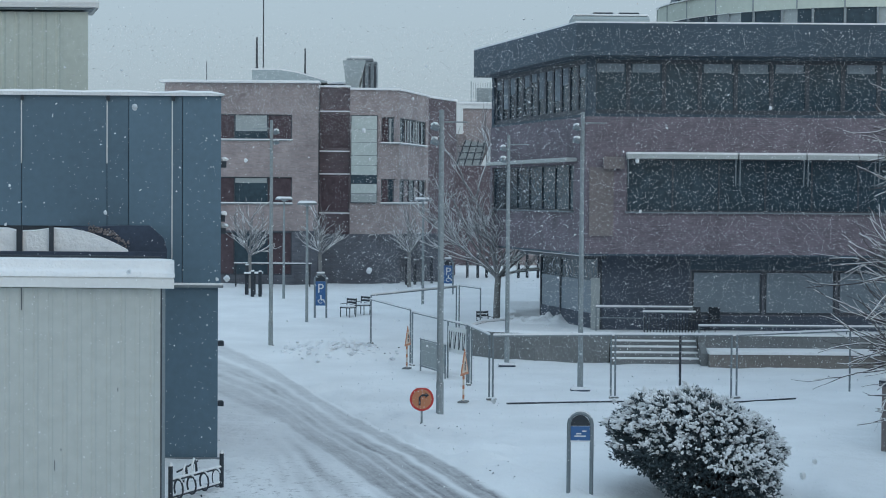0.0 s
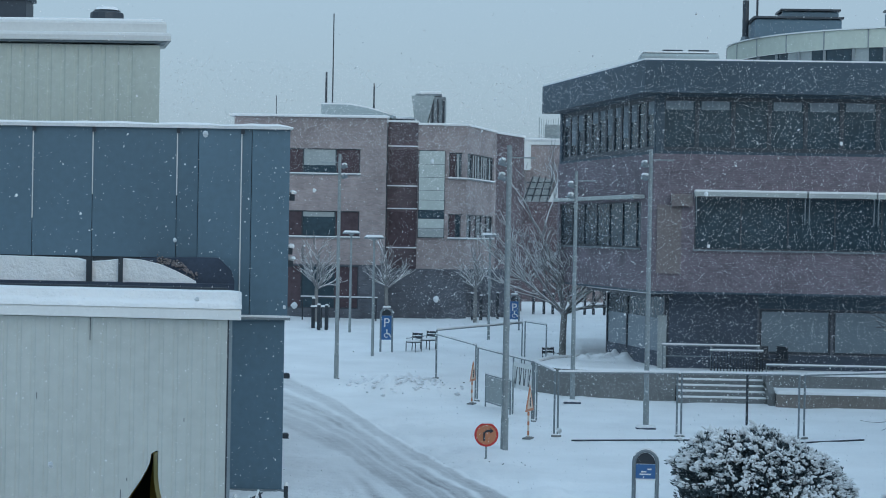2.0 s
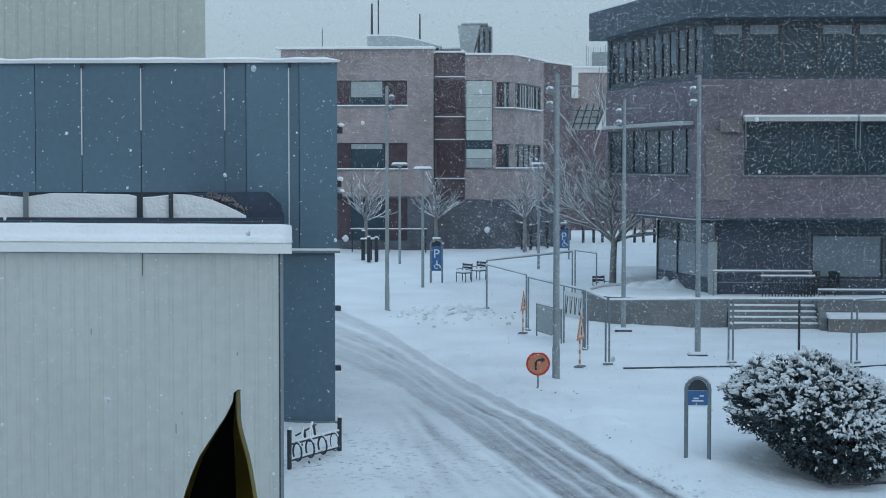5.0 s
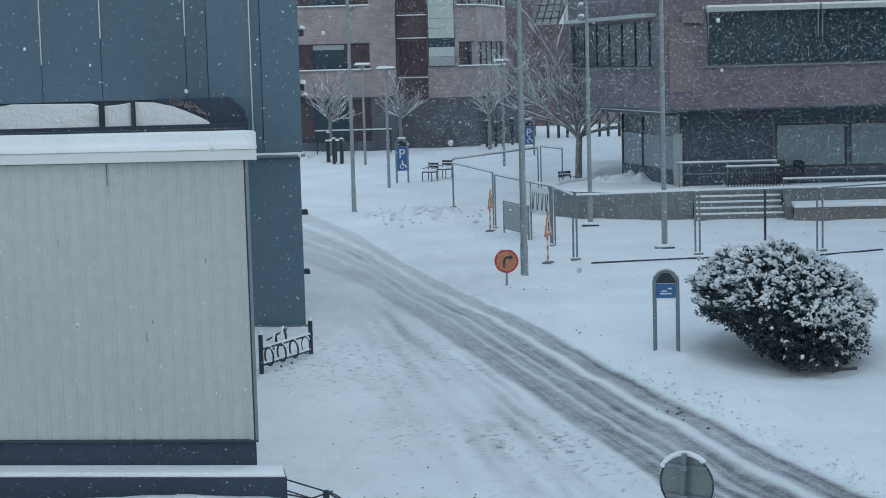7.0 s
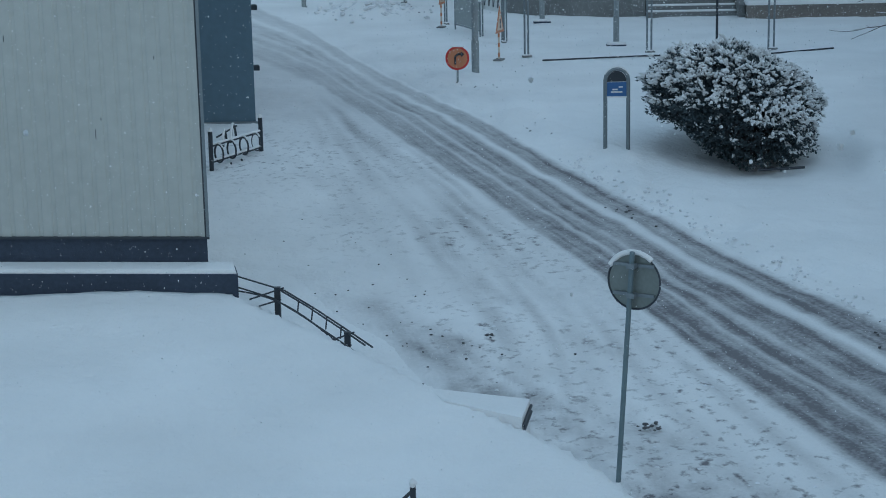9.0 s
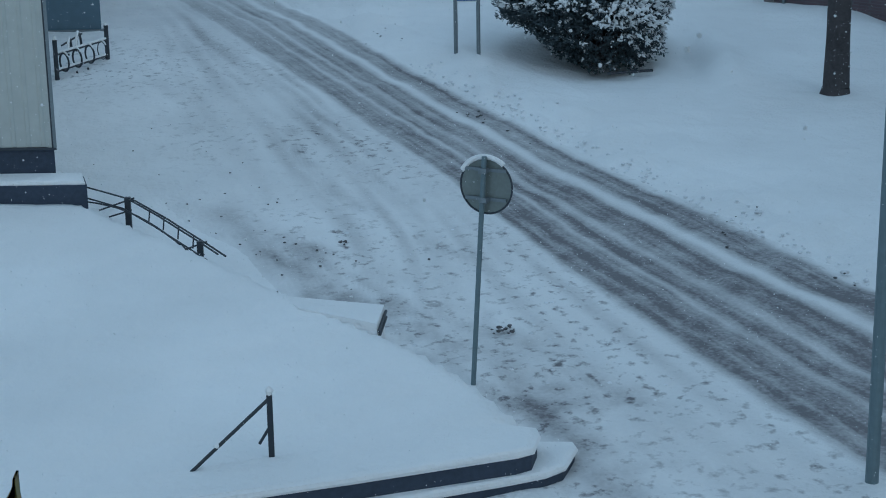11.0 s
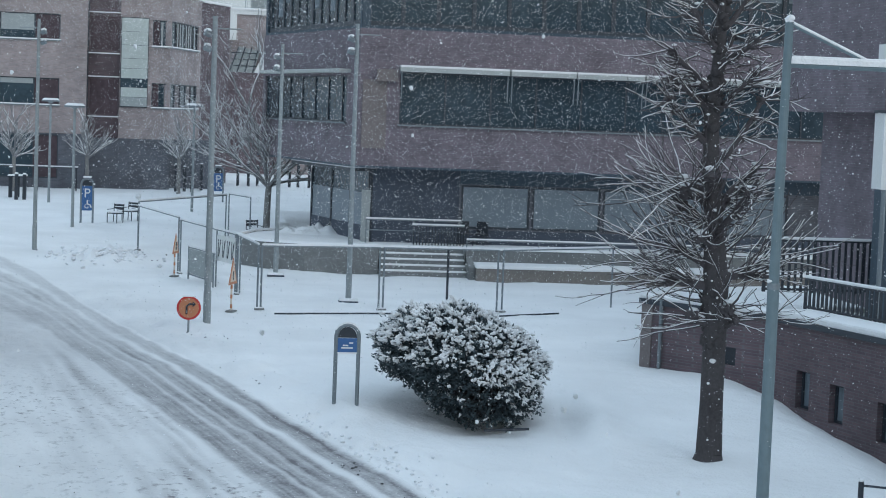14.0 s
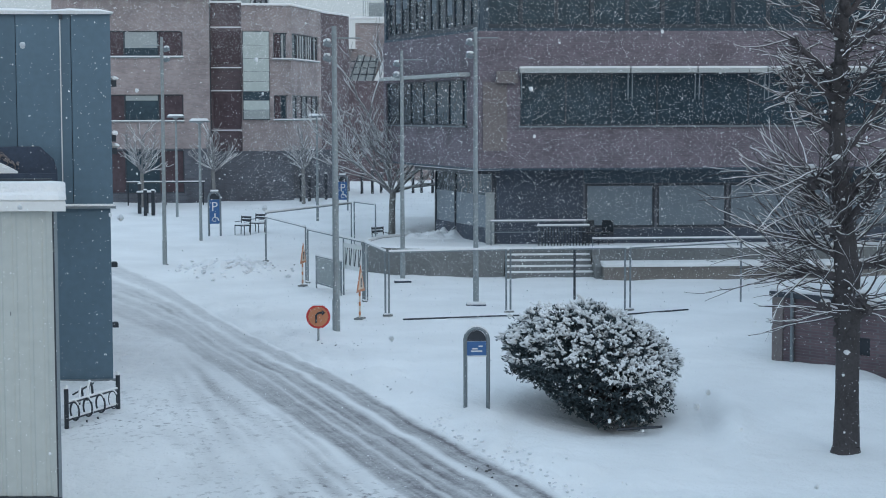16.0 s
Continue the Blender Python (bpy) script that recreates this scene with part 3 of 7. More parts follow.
def cream_building():
    t = thing("cream_hall", pose(-4.33, 27.53, 0.0, 0, 0, -4.0), "cream corrugated metal hall with dark plinth and snowy roof edge", "building")
    top = 4.92
    part("body", Buf().box(-16, -0.06, 0.09, 9.5, -0.6, top), CREAM, t, m=shear(0.28))
    b = Buf()
    corrugated(b, -16, -0.10, 0.48, top - 0.02, 0.0, 0.23, 0.014)
    part("cladding", b, CREAM, t, "cream ribbed sheet with a few streaks", m=shear(0.28))
    part("corner_trim", Buf().box(-0.10, -0.045, -0.012, 0.12, 0.44, top), CREAM, t, m=shear(0.28))
    part("corner_joint", Buf().box(-0.045, -0.02, -0.004, 0.12, 0.44, top), FRAME, t, m=shear(0.28))
    part("corner_post", Buf().box(-0.02, 0.03, -0.03, 0.12, 0.44, top), STEEL, t, "grey steel corner angle", m=shear(0.28))
    for x, z, h in ((-1.72, 2.05, 0.16), (-1.62, 2.35, 0.05), (-2.25, 4.55, 0.35), (-0.72, 3.3, 0.06), (-3.1, 3.6, 0.1)):
        part("rust_streak", Buf().box(x, x + 0.012, -0.004, 0.0, z, z + h), FRAME, t, "thin dark streak", m=shear(0.28))
    part("plinth", Buf().box(-16, -0.01, 0.03, 0.085, -0.4, 0.47), PLINTH, t, "dark painted plinth", m=shear(0.28))
    part("drip_edge", Buf().box(-16, 0.02, -0.035, 0.03, 0.44, 0.475), FRAME, t, m=shear(0.28))
    part("lower_coping", Buf().box(-16, 0.16, -0.16, 0.5, top, top + 0.20, 0.06), CREAM_TRIM, t, m=shear(0.28))
    part("upper_coping", Buf().box(-16, 0.03, -0.02, 0.6, top + 0.20, top + 0.42, 0.05), CREAM_TRIM, t, m=shear(0.28))
    part("gutter_strip", Buf().box(-16, -0.02, 0.6, 0.75, top + 0.05, top + 0.47), DARK, t, m=shear(0.28))
    part("roof_snow", Buf().box(-16, -0.05, 0.76, 6.0, top, top + 0.12, 0.06), SNOW, t, m=shear(0.28))
    n = 90
    vs = []
    for k in range(n + 1):
        x = -16 + 16.17 * k / n
        h1, h2 = 0.07 + 0.035 * noise.noise((x * 1.3, 4.0, 0.0)), 0.018 + 0.012 * noise.noise((x * 0.9, 9.0, 0.0))
        e = 1.0 if k < n else 0.3
        vs += [(x, -0.17, top + 0.17), (x, -0.17, top + 0.20 + h1 * 0.4 * e), (x, -0.12, top + 0.2 + h1 * e), (x, -0.028, top + 0.24 + h1 * e), (x, -0.032, top + 0.42), (x, 0.02, top + 0.42 + h2 * e), (x, 0.6, top + 0.42 + h2 * e), (x, 0.6, top + 0.40)]
    part("coping_snow", Buf().add(vs, [(k * 8 + r, k * 8 + 8 + r, k * 8 + 9 + r, k * 8 + 1 + r) for k in range(n) for r in range(7)] + [tuple(n * 8 + r for r in range(8))]), SNOW, t, "uneven snow along the coping", m=shear(0.28), smooth=True)
    part("ledge_wall", Buf().box(-16, 0.42, -0.57, 0.02, -0.75, -0.0), PLINTH, t, "low dark retaining wall", m=shear(0.28))
    part("ledge_snow", Buf().box(-16, 0.40, -0.55, 0.02, 0.0, 0.07, 0.05), SNOW, t, m=shear(0.28))


def cream_tower():
    t = thing("cream_tower", pose(-10.4, 52, 0), "tall cream corrugated block with thick roof coping", "building")
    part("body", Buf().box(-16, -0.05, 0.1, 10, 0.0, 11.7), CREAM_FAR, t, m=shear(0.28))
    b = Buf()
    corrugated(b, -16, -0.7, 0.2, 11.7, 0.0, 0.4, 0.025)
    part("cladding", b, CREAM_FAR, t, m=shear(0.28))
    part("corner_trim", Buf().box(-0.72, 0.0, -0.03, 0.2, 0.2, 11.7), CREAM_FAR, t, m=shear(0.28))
    # thin grey strip put in for the shadow line under the coping
    part("soffit", Buf().prism([(-16, 11.76), (0.0, 11.74), (0.2, 11.80), (-16, 11.82)], -0.2, 1.0), STEEL, t, m=shear(0.28))
    part("lower_coping", Buf().box(-16, 0.3, -0.3, 2, 11.80, 12.05, 0.1), CREAM_TRIM, t, m=shear(0.28))
    part("upper_coping", Buf().box(-16, 0.18, -0.05, 2, 12.05, 12.42, 0.1), CREAM_TRIM, t, m=shear(0.28))
    part("roof_snow", Buf().box(-16, 0.1, 0.2, 10, 12.4, 12.5, 0.05), SNOW, t, m=shear(0.28))
    v = thing("roof_vent", pose(-12.45, 54.0, 12.5), "low dark roof vent capped with snow", "roof vent", "roof vents")
    part("hood", Buf().tube((0, 0, 0), (0, 0, 0.12), 0.4, 0.5, 14).tube((0, 0, 0.12), (0, 0, 0.36), 0.52, 0.5, 14).tube((0, 0, 0.36), (0, 0, 0.44), 0.5, 0.36, 14), FRAME, v)
    part("snow_cap", Buf().tube((0, 0, 0.44), (0, 0, 0.54), 0.42, 0.3, 12), SNOW, v)
    v2 = thing("roof_vent", pose(-15.3, 53.5, 12.5), "square dark roof vent on the tower", "roof vent", "roof vents")
    part("hood", Buf().box(-0.4, 0.6, -0.4, 0.4, 0, 0.62), FRAME, v2)
    part("rim", Buf().box(-0.46, 0.68, -0.46, 0.46, 0.62, 0.72), DARK, v2)


def blue_building():
    t = thing("blue_grey_hall", pose(-5.32, 42.6, 0), "blue-grey metal panel hall with snow along its roof", "building")
    part("body", Buf().box(-20, -0.05, 0.12, 14, 4.2, 8.76).box(-20, -0.10, 0.12, 14, -0.3, 4.2), BLUE_SEAM, t, m=shear(0.2))
    # upper panels stop above the snowy recess, those beside it run down to the flashing
    edges = [-20, -17, -14.0, -10.4, -7.4, -6.25, -4.79, -2.74, -2.22, -1.18, -0.93, 0.0]
    for a, b in zip(edges, edges[1:]):
        low = 4.22 if a >= -1.3 else 5.62
        part("panel", Buf().box(a + 0.008, b - 0.008, 0.0, 0.12, low, 8.76), BLUE, t, m=shear(0.2))
        if a in (-10.4, -6.25, -4.79, -2.74, -1.18):
            part("joint_strip", Buf().box(a - 0.013, a + 0.013, -0.03, 0.0, low + (0.9 if a < -6 else 1.5 if a < -2 else 0.1), 8.74), CREAM_TRIM, t, m=shear(0.2))
            part("roof_hook", Buf().box(a - 0.02, a + 0.06, -0.10, 0.1, 8.62, 8.76), BLACK, t, m=shear(0.2))
    part("panel", Buf().prism([(-1.45, 4.7), (-1.19, 4.7), (-1.19, 5.62), (-1.9, 5.62), (-1.45, 5.2)], 0.0, 0.12), BLUE, t, m=shear(0.2))
    part("panel", Buf().box(-1.45, -1.19, 0.0, 0.12, 4.22, 4.7), BLUE, t, m=shear(0.2))
    for a, b in zip([-20, -8, -4, -1.75, -0.06], [-8, -4, -1.75, -0.06]):
        part("lower_panel", Buf().box(a + 0.008, b - 0.008, 0.04, 0.14, 0.0, 4.16), BLUE, t, m=shear(0.2))
    # flat dark sheet, its colour stands for the shade of a deep opening
    part("recess", Buf().box(-20, -1.45, 0.05, 0.11, 4.22, 5.62), DARK, t, "dark sheet in place of the shade in a recess above a lower roof", m=shear(0.2))
    part("flashing", Buf().box(-1.5, 0.05, -0.10, 0.12, 4.16, 4.22), STEEL, t, m=shear(0.2))
    part("flashing_snow", Buf().box(-1.5, 0.04, -0.10, 0.0, 4.22, 4.27, 0.02), SNOW, t, m=shear(0.2))
    part("drip_flashing", Buf().box(-1.8, 0.02, -0.08, 0.1, 0.0, 0.07), STEEL, t, m=shear(0.2))
    rng = random.Random(3)
    n = 60
    hs = [0.11 + 0.05 * noise.noise((k * 0.37, 2.0, 0.0)) + 0.03 * noise.noise((k * 1.3, 5.0, 0.0)) for k in range(n + 1)]
    hs[-1] = 0.04
    vs = []
    for k in range(n + 1):
        x = -20 + 20.05 * k / n
        vs += [(x, -0.10, 8.74), (x, -0.13, 8.76 + hs[k] * 0.55), (x, -0.06, 8.76 + hs[k]), (x, 1.2, 8.78 + hs[k]), (x, 1.2, 8.74)]
    b = Buf().add(vs, [(k * 5 + r, k * 5 + 5 + r, k * 5 + 6 + r, k * 5 + 1 + r) for k in range(n) for r in range(4)] + [(4, 3, 2, 1, 0), tuple(n * 5 + r for r in range(5))])
    part("roof_snow", b, SNOW, t, "thick snow on the roof edge", m=shear(0.2))
    # snow on the lower roof in front of the recess
    out = [(-20, 5.03), (-2.26, 5.03), (-2.26, 5.09), (-2.45, 5.19), (-2.75, 5.33), (-3.1, 5.47), (-3.5, 5.56), (-4.0, 5.58), (-4.45, 5.52), (-4.8, 5.50), (-5.1, 5.57), (-6.2, 5.59), (-7.0, 5.60), (-7.7, 5.50), (-8.6, 5.58), (-20, 5.58)]
    part("drift", Buf().prism(out, -1.4, 0.0), SNOW, t, "snow drift on the lower roof", m=shear(0.2))
    part("duct", Buf().prism([(-3.6, 5.60), (-2.3, 5.64), (-1.72, 5.64), (-1.42, 5.36), (-1.34, 5.1), (-1.34, 4.62), (-2.2, 4.62), (-2.6, 5.02), (-3.1, 5.3)], -0.9, -0.02), PLINTH, t, "dark rounded duct", m=shear(0.2))
    lumps = Buf()
    for k in range(130):
        u = rng.random()
        lumps.blob((-3.2 + 0.95 * u + rng.gauss(0, 0.03), -0.92 - 0.05 * rng.random(), 5.57 - 0.40 * u * u + rng.gauss(0.0, 0.045)), rng.uniform(0.012, 0.035), rng, 0.8, 6)
    tagged(part("frozen_lumps", lumps, PIER, t, "brownish frozen lumps on the duct", m=shear(0.2)), kind="stuff")
    part("gutter", Buf().box(-20, -1.40, -1.6, -1.3, 4.5, 5.05), PLINTH, t, m=shear(0.2))
    for x, z, w, mt in ((-4.78, 5.04, 0.07, BLACK), (-4.04, 4.92, 0.055, FRAME), (-7.50, 4.70, 0.06, STEEL)):
        part("strut", Buf().box(x - w, x + w, -1.5, -1.4, z, 5.64), mt, t, m=shear(0.2))
    for z in (2.75, 1.3):
        part("wall_light", Buf().box(-0.06, 0.08, 0.05, 0.22, z, z + 0.13, 0.03), BLACK, t, "small black wall light", m=shear(0.2))
    for z, w in ((7.2, 0.13), (5.9, 0.1), (5.6, 0.12)):
        lamp = part("wall_lamp", Buf().box(-0.05, w, 0.1, 0.3, z - 0.16, z), BLACK, t, m=shear(0.2))
        part("snow_cap", Buf().blob((w * 0.6, 0.2, z + 0.04), 0.11, rng), SNOW, lamp, m=shear(0.2))


def window(parent, x0, x1, z0, z1, y, m=None, pane=None, mull=(), bars=(), frame_w=0.06, sill=True, blind=None, inset=0.12, snow=True):
    """A window in an opening: frame and mullions with panes behind them, a sill and its snow."""
    w = frame_w
    xs, zs = [x0, *mull, x1], [z0, *bars, z1]
    lights = [(xa + (w if xa == x0 else w / 2), xb - (w if xb == x1 else w / 2), za + (w if za == z0 else w / 2), zb - (w if zb == z1 else w / 2))
              for xa, xb in zip(xs, xs[1:]) for za, zb in zip(zs, zs[1:])]
    fr = Buf().wall(x0, x1, z0, z1, y + inset - 0.03, y + inset + 0.05, lights)
    wi = part("window", fr, FRAME, parent, m=m)
    for k, (a, b) in enumerate(zip(xs, xs[1:])):
        part("pane", Buf().box(a + 0.005, b - 0.005, y + inset + 0.02, y + inset + 0.04, z0, z1), pane[k % len(pane)] if isinstance(pane, (list, tuple)) else (pane or GLASS), wi, m=m)
        if blind and blind[k % len(blind)]:
            h, mt = blind[k % len(blind)]
            part("blind", Buf().box(a + w, b - w, y + inset - 0.012, y + inset + 0.016, z1 - w - h, z1 - w), mt, wi, m=m)
    if sill:
        part("sill", Buf().box(x0 - 0.05, x1 + 0.05, y - 0.10, y + 0.1, z0 - 0.06, z0), STEEL, wi, m=m)
        if snow:
            part("sill_snow", Buf().box(x0 - 0.05, x1 + 0.05, y - 0.11, y + 0.08, z0, z0 + 0.07, 0.03), SNOW, wi, m=m)
    return wi


def wall_frame(ax, ay, bx, by):
    """The pose that carries local x along a wall from a to b, with y pointing into the building."""
    return Matrix.Translation((ax, ay, 0)) @ Matrix.Rotation(math.atan2(by - ay, bx - ax), 4, "Z"), math.hypot(bx - ax, by - ay)


# ---- brown brick building across the square ----
def brick_building():
    t = thing("brown_brick_building", pose(0, 0, 0), "brown brick building of three storeys with dark ground floor", "building")
    z0, top = 0.8, 13.0
    m, w = wall_frame(-24, 108, -7.63, 108)
    p = lambda px: (px - 784) / 3144 * 108 + 24
    holes = [(p(330), p(516), 9.8, 11.35), (p(330), p(516), 5.95, 7.55), (p(330), p(516), 1.6, 4.2)]
    part("wall", Buf().wall(7.05, w, 4.3, top + 0.25, 0, 0.4, holes[:2]), BRICK_BROWN, t, m=m)
    part("base_storey", Buf().wall(7.05, w, z0, 4.3, 0.06, 0.4, holes[2:]), BRICK_DARK, t, "dark brick ground floor", m=m)
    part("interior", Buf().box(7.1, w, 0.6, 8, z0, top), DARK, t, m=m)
    for k, h in enumerate(holes):
        mull = [p(414), p(473)]
        pane = [GLASS_RED, GLASS, GLASS_RED]
        window(t, *h, 0, m, pane, mull, blind=[None, (0.95 if k == 0 else 0.3 if k == 1 else 0.01, BLIND), None], sill=k < 2)
    part("parapet_snow", Buf().box(6.75, w + 0.1, -0.3, 1.0, top + 0.25, top + 0.40, 0.06), SNOW, t, m=m)
    # dark red stair bay, set back
    m2, w2 = wall_frame(-7.63, 109.4, -5.75, 109.4)
    part("stair_bay", Buf().box(0, w2, 0, 6, z0, top + 0.1), BRICK_RED, t, "dark red recessed bay", m=m2)
    for z in (11.6, 9.15, 7.75, 5.35):
        part("bay_ledge", Buf().box(0, w2, -0.12, 0.0, z, z + 0.07), SNOW, t, m=m2)
    for za, zb in ((9.4, 11.4), (5.5, 7.6), (1.2, 4.2)):
        part("bay_window", Buf().box(0.12, w2 - 0.1, -0.03, 0.0, za, zb), GLASS_RED, t, m=m2)
    part("parapet_snow", Buf().box(0, w2, -0.1, 1.0, top + 0.1, top + 0.22, 0.05), SNOW, t, m=m2)
    # right wing, turning away
    m3, w3 = wall_frame(-5.75, 109.2, -2.75, 109.6)
    q = lambda px: (px - 615) / (698 - 615) * w3
    wing = [(q(668), w3 - 0.03, 9.7, 11.3), (q(668), w3 - 0.03, 6.0, 7.5)]
    part("wall", Buf().wall(0, w3, z0 + 3.3, top - 0.05, 0, 0.4, wing), BRICK_BROWN, t, m=m3)
    for k, h in enumerate(wing):
        wi = window(t, *h, 0, m3, [GLASS_RED, GLASS], [h[0] + 0.45, h[0] + 0.75])
        if k == 0:
            part("curtain", Buf().box(h[0] + 0.5, h[0] + 0.62, 0.08, 0.10, 9.78, 11.2), BLIND, wi, m=m3)
    part("interior", Buf().box(0, w3, 0.6, 2.0, z0 + 3.4, top - 0.2), DARK, t, m=m3)
    part("ground_floor", Buf().box(-1.9, w3 + 0.1, 0.02, 3, z0 - 0.2, z0 + 3.3), BRICK_DARK, t, "near-black brick ground floor", m=m3)
    part("rear_ground_floor", Buf().box(w3 + 0.1, w3 + 3, 1.5, 3, z0 - 0.2, z0 + 3.3), BRICK_DARK, t, m=m3)
    pan = part("stair_window", Buf().box(q(616), q(661), -0.12, 0.0, 6.0, 11.4), FRAME, t, "pale glazed stair window", m=m3)
    for za, zb, mt in ((10.55, 11.35, PALE_GLASS), (9.74, 10.53, PALE_GLASS), (8.94, 9.72, PALE_GLASS), (8.34, 8.92, PALE_GLASS), (7.74, 8.32, PALE_GLASS), (7.2, 7.72, GLASS), (6.62, 7.18, PALE_GLASS), (6.05, 6.6, BLIND)):
        part("pane", Buf().box(q(617), q(660), -0.15, -0.12, za, zb), mt, pan, m=m3)
    part("parapet_snow", Buf().box(0, w3, -0.12, 1, top - 0.05, top + 0.08, 0.05), SNOW, t, m=m3)
    m4, w4 = wall_frame(-2.75, 109.6, -1.0, 116.5)
    holes = [(0.15, w4 - 0.6, 9.7, 11.3), (0.15, w4 - 0.6, 6.0, 7.5)]
    part("wall", Buf().wall(0, w4, z0 + 3.3, top - 0.05, 0, 0.4, holes), BRICK_BROWN, t, m=m4)
    for k, h in enumerate(holes):
        wi = window(t, *h, 0, m4, [GLASS, GLASS_RED], [h[0] + (h[1] - h[0]) * f for f in (0.2, 0.4, 0.6, 0.8)])
        if k == 0:
            for f in (0.24, 0.33, 0.42, 0.55, 0.64, 0.72, 0.86):
                x = h[0] + (h[1] - h[0]) * f
                part("curtain", Buf().box(x, x + 0.22, 0.08, 0.10, 9.78, 11.2), BLIND, wi, m=m4)
    part("parapet_snow", Buf().box(0, w4, -0.12, 1, top - 0.05, top + 0.08, 0.05), SNOW, t, m=m4)
    m5, w5 = wall_frame(-1.0, 116.5, 0.85, 121)
    part("wall", Buf().box(0, w5, 0, 0.5, z0, top - 0.1), BRICK_RED, t, m=m5)
    part("interior", Buf().prism([(-5.4, z0 + 3.4), (0.6, z0 + 3.4), (0.6, top - 0.2), (-5.4, top - 0.2)], 122, 126), BRICK_RED, t)
    part("roof_snow", Buf().box(-16.8, -7.7, 109, 118, top + 0.1, top + 0.3).box(-7.7, -3.2, 112, 119, top - 0.2, top + 0.05), SNOW, t)
    part("parapet_snow", Buf().box(0, w5, -0.1, 1, top - 0.1, top + 0.05, 0.05), SNOW, t, m=m5)
    # plant on the roof
    r = thing("roof_penthouse", pose(-9.7, 114, top + 0.42), "low grey plant room with sloping snowy roof", "plant room")
    part("body", Buf().prism([(-2.6, -0.1), (2.2, -0.1), (2.2, 0.35), (0.4, 0.85), (-0.8, 1.05), (-2.6, 1.05)], 0, 4), ROOFGREY, r)
    part("snow_layer", Buf().prism([(-2.65, 1.05), (-0.8, 1.05), (0.4, 0.85), (2.2, 0.35), (2.2, 0.43), (0.4, 0.95), (-0.8, 1.15), (-2.65, 1.15)], 0, 4), SNOW, r)
    r2 = thing("roof_duct", pose(-7.4, 114, top + 0.05), "low dark roof duct with snow", "duct")
    part("body", Buf().box(-1.0, 1.1, 0, 1, 0, 0.55), FRAME, r2)
    part("snow_layer", Buf().box(-1.0, 1.1, 0, 1, 0.55, 0.68, 0.05), SNOW, r2)
    ac = thing("cooling_unit", pose(-5.4, 112.5, top + 0.08), "large grey cooling unit with a tapered hood on the roof", "cooling unit")
    part("hood", Buf().prism([(-0.75, 0.1), (0.0, 0.1), (0.45, 1.9), (-1.0, 1.9)], -0.2, 1.4), ROOFGREY, ac)
    part("casing", Buf().box(0.2, 1.15, 0, 1.5, 0.1, 1.85), STEEL, ac)
    for x in (0.28, 0.62, 0.96):
        part("louvre", Buf().box(x, x + 0.14, -0.05, 0.0, 0.2, 1.7), BLACK, ac)
    part("base_frame", Buf().box(-1.0, 1.15, -0.2, 1.5, -0.05, 0.1), BLACK, ac)
    part("top_plate", Buf().box(-0.75, 0.9, -0.2, 1.5, 1.9, 2.03), STEEL, ac)
    part("snow_cap", Buf().box(-0.5, 0.9, -0.15, 1.4, 2.03, 2.2, 0.06), SNOW, ac)
    for x, y, zb, h, rr in ((-15.2, 114, top, 2.0, 0.03), (-12.12, 115.2, top + 0.2, 3.45, 0.09), (-11.7, 115.2, top + 0.2, 7.25, 0.05), (-9.0, 115.2, top + 0.2, 2.75, 0.07)):
        ma = thing("mast", pose(x, y, zb), "thin dark mast on the brick building's roof", "mast", "roof masts")
        part("pole", Buf().tube((0, 0, 0), (0, 0, h), rr, rr * 0.7, 8), BLACK, ma)
        part("foot", Buf().box(-0.15, 0.15, -0.15, 0.15, 0, 0.12), BLACK, ma)


def rear_building():
    t = thing("rear_brick_building", pose(0, 0, 0), "reddish building behind with a glass roof and snowy gable", "building")
    part("wall", Buf().box(0.6, 9, 140, 148, 0.8, 13.4), BRICK_BROWN, t)
    part("parapet", Buf().box(0.6, 5.4, 139.8, 148, 13.4, 13.75), WHITE, t)
    part("roof_snow", Buf().box(0.6, 5.4, 139.7, 148, 13.75, 13.9, 0.06), SNOW, t)
    part("white_pier", Buf().box(0.9, 1.5, 139.6, 140, 11.4, 13.4), WHITE, t)
    part("gable_wall", Buf().prism([(2.9, 8.9), (4.7, 8.9), (4.7, 13.0), (4.4, 12.2)], 138.5, 139.5), WHITE, t, "white snowy gable")
    part("glass_roof", Buf().prism([(0.9, 8.9), (2.9, 8.9), (3.3, 10.6), (1.7, 10.9)], 138.6, 139.4), BLIND, t, "snowy glazed lean-to roof")
    for k in range(4):
        part("glazing_bar", Buf().tube((1.0 + k * 0.6, 138.5, 8.9), (1.7 + k * 0.5, 138.5, 10.85), 0.05), FRAME, t)
    for z in (9.4, 9.9, 10.4):
        part("glazing_bar", Buf().tube((1.1, 138.5, z), (3.1, 138.5, z), 0.04), FRAME, t)
    part("base_wall", Buf().box(0.9, 5, 138.6, 139.5, 0.8, 8.9), BRICK_RED, t)
    cage = thing("roof_cage", pose(3.4, 141, 13.9), "wire mesh cage dusted with snow on the roof", "cage")
    for x in (-1.3, 0.2, 1.2):
        part("post", Buf().box(x, x + 0.08, 0, 0.1, 0, 1.7), ROOFGREY, cage)
    b = Buf()
    for k in range(14):
        b.box(-1.3 + k * 0.19, -1.26 + k * 0.19, 0.02, 0.06, 0, 1.6)
    part("mesh", b, BLIND, cage)
    part("tank", Buf().box(-0.8, 1.0, 0.6, 2, 0, 1.2), BLIND, cage)


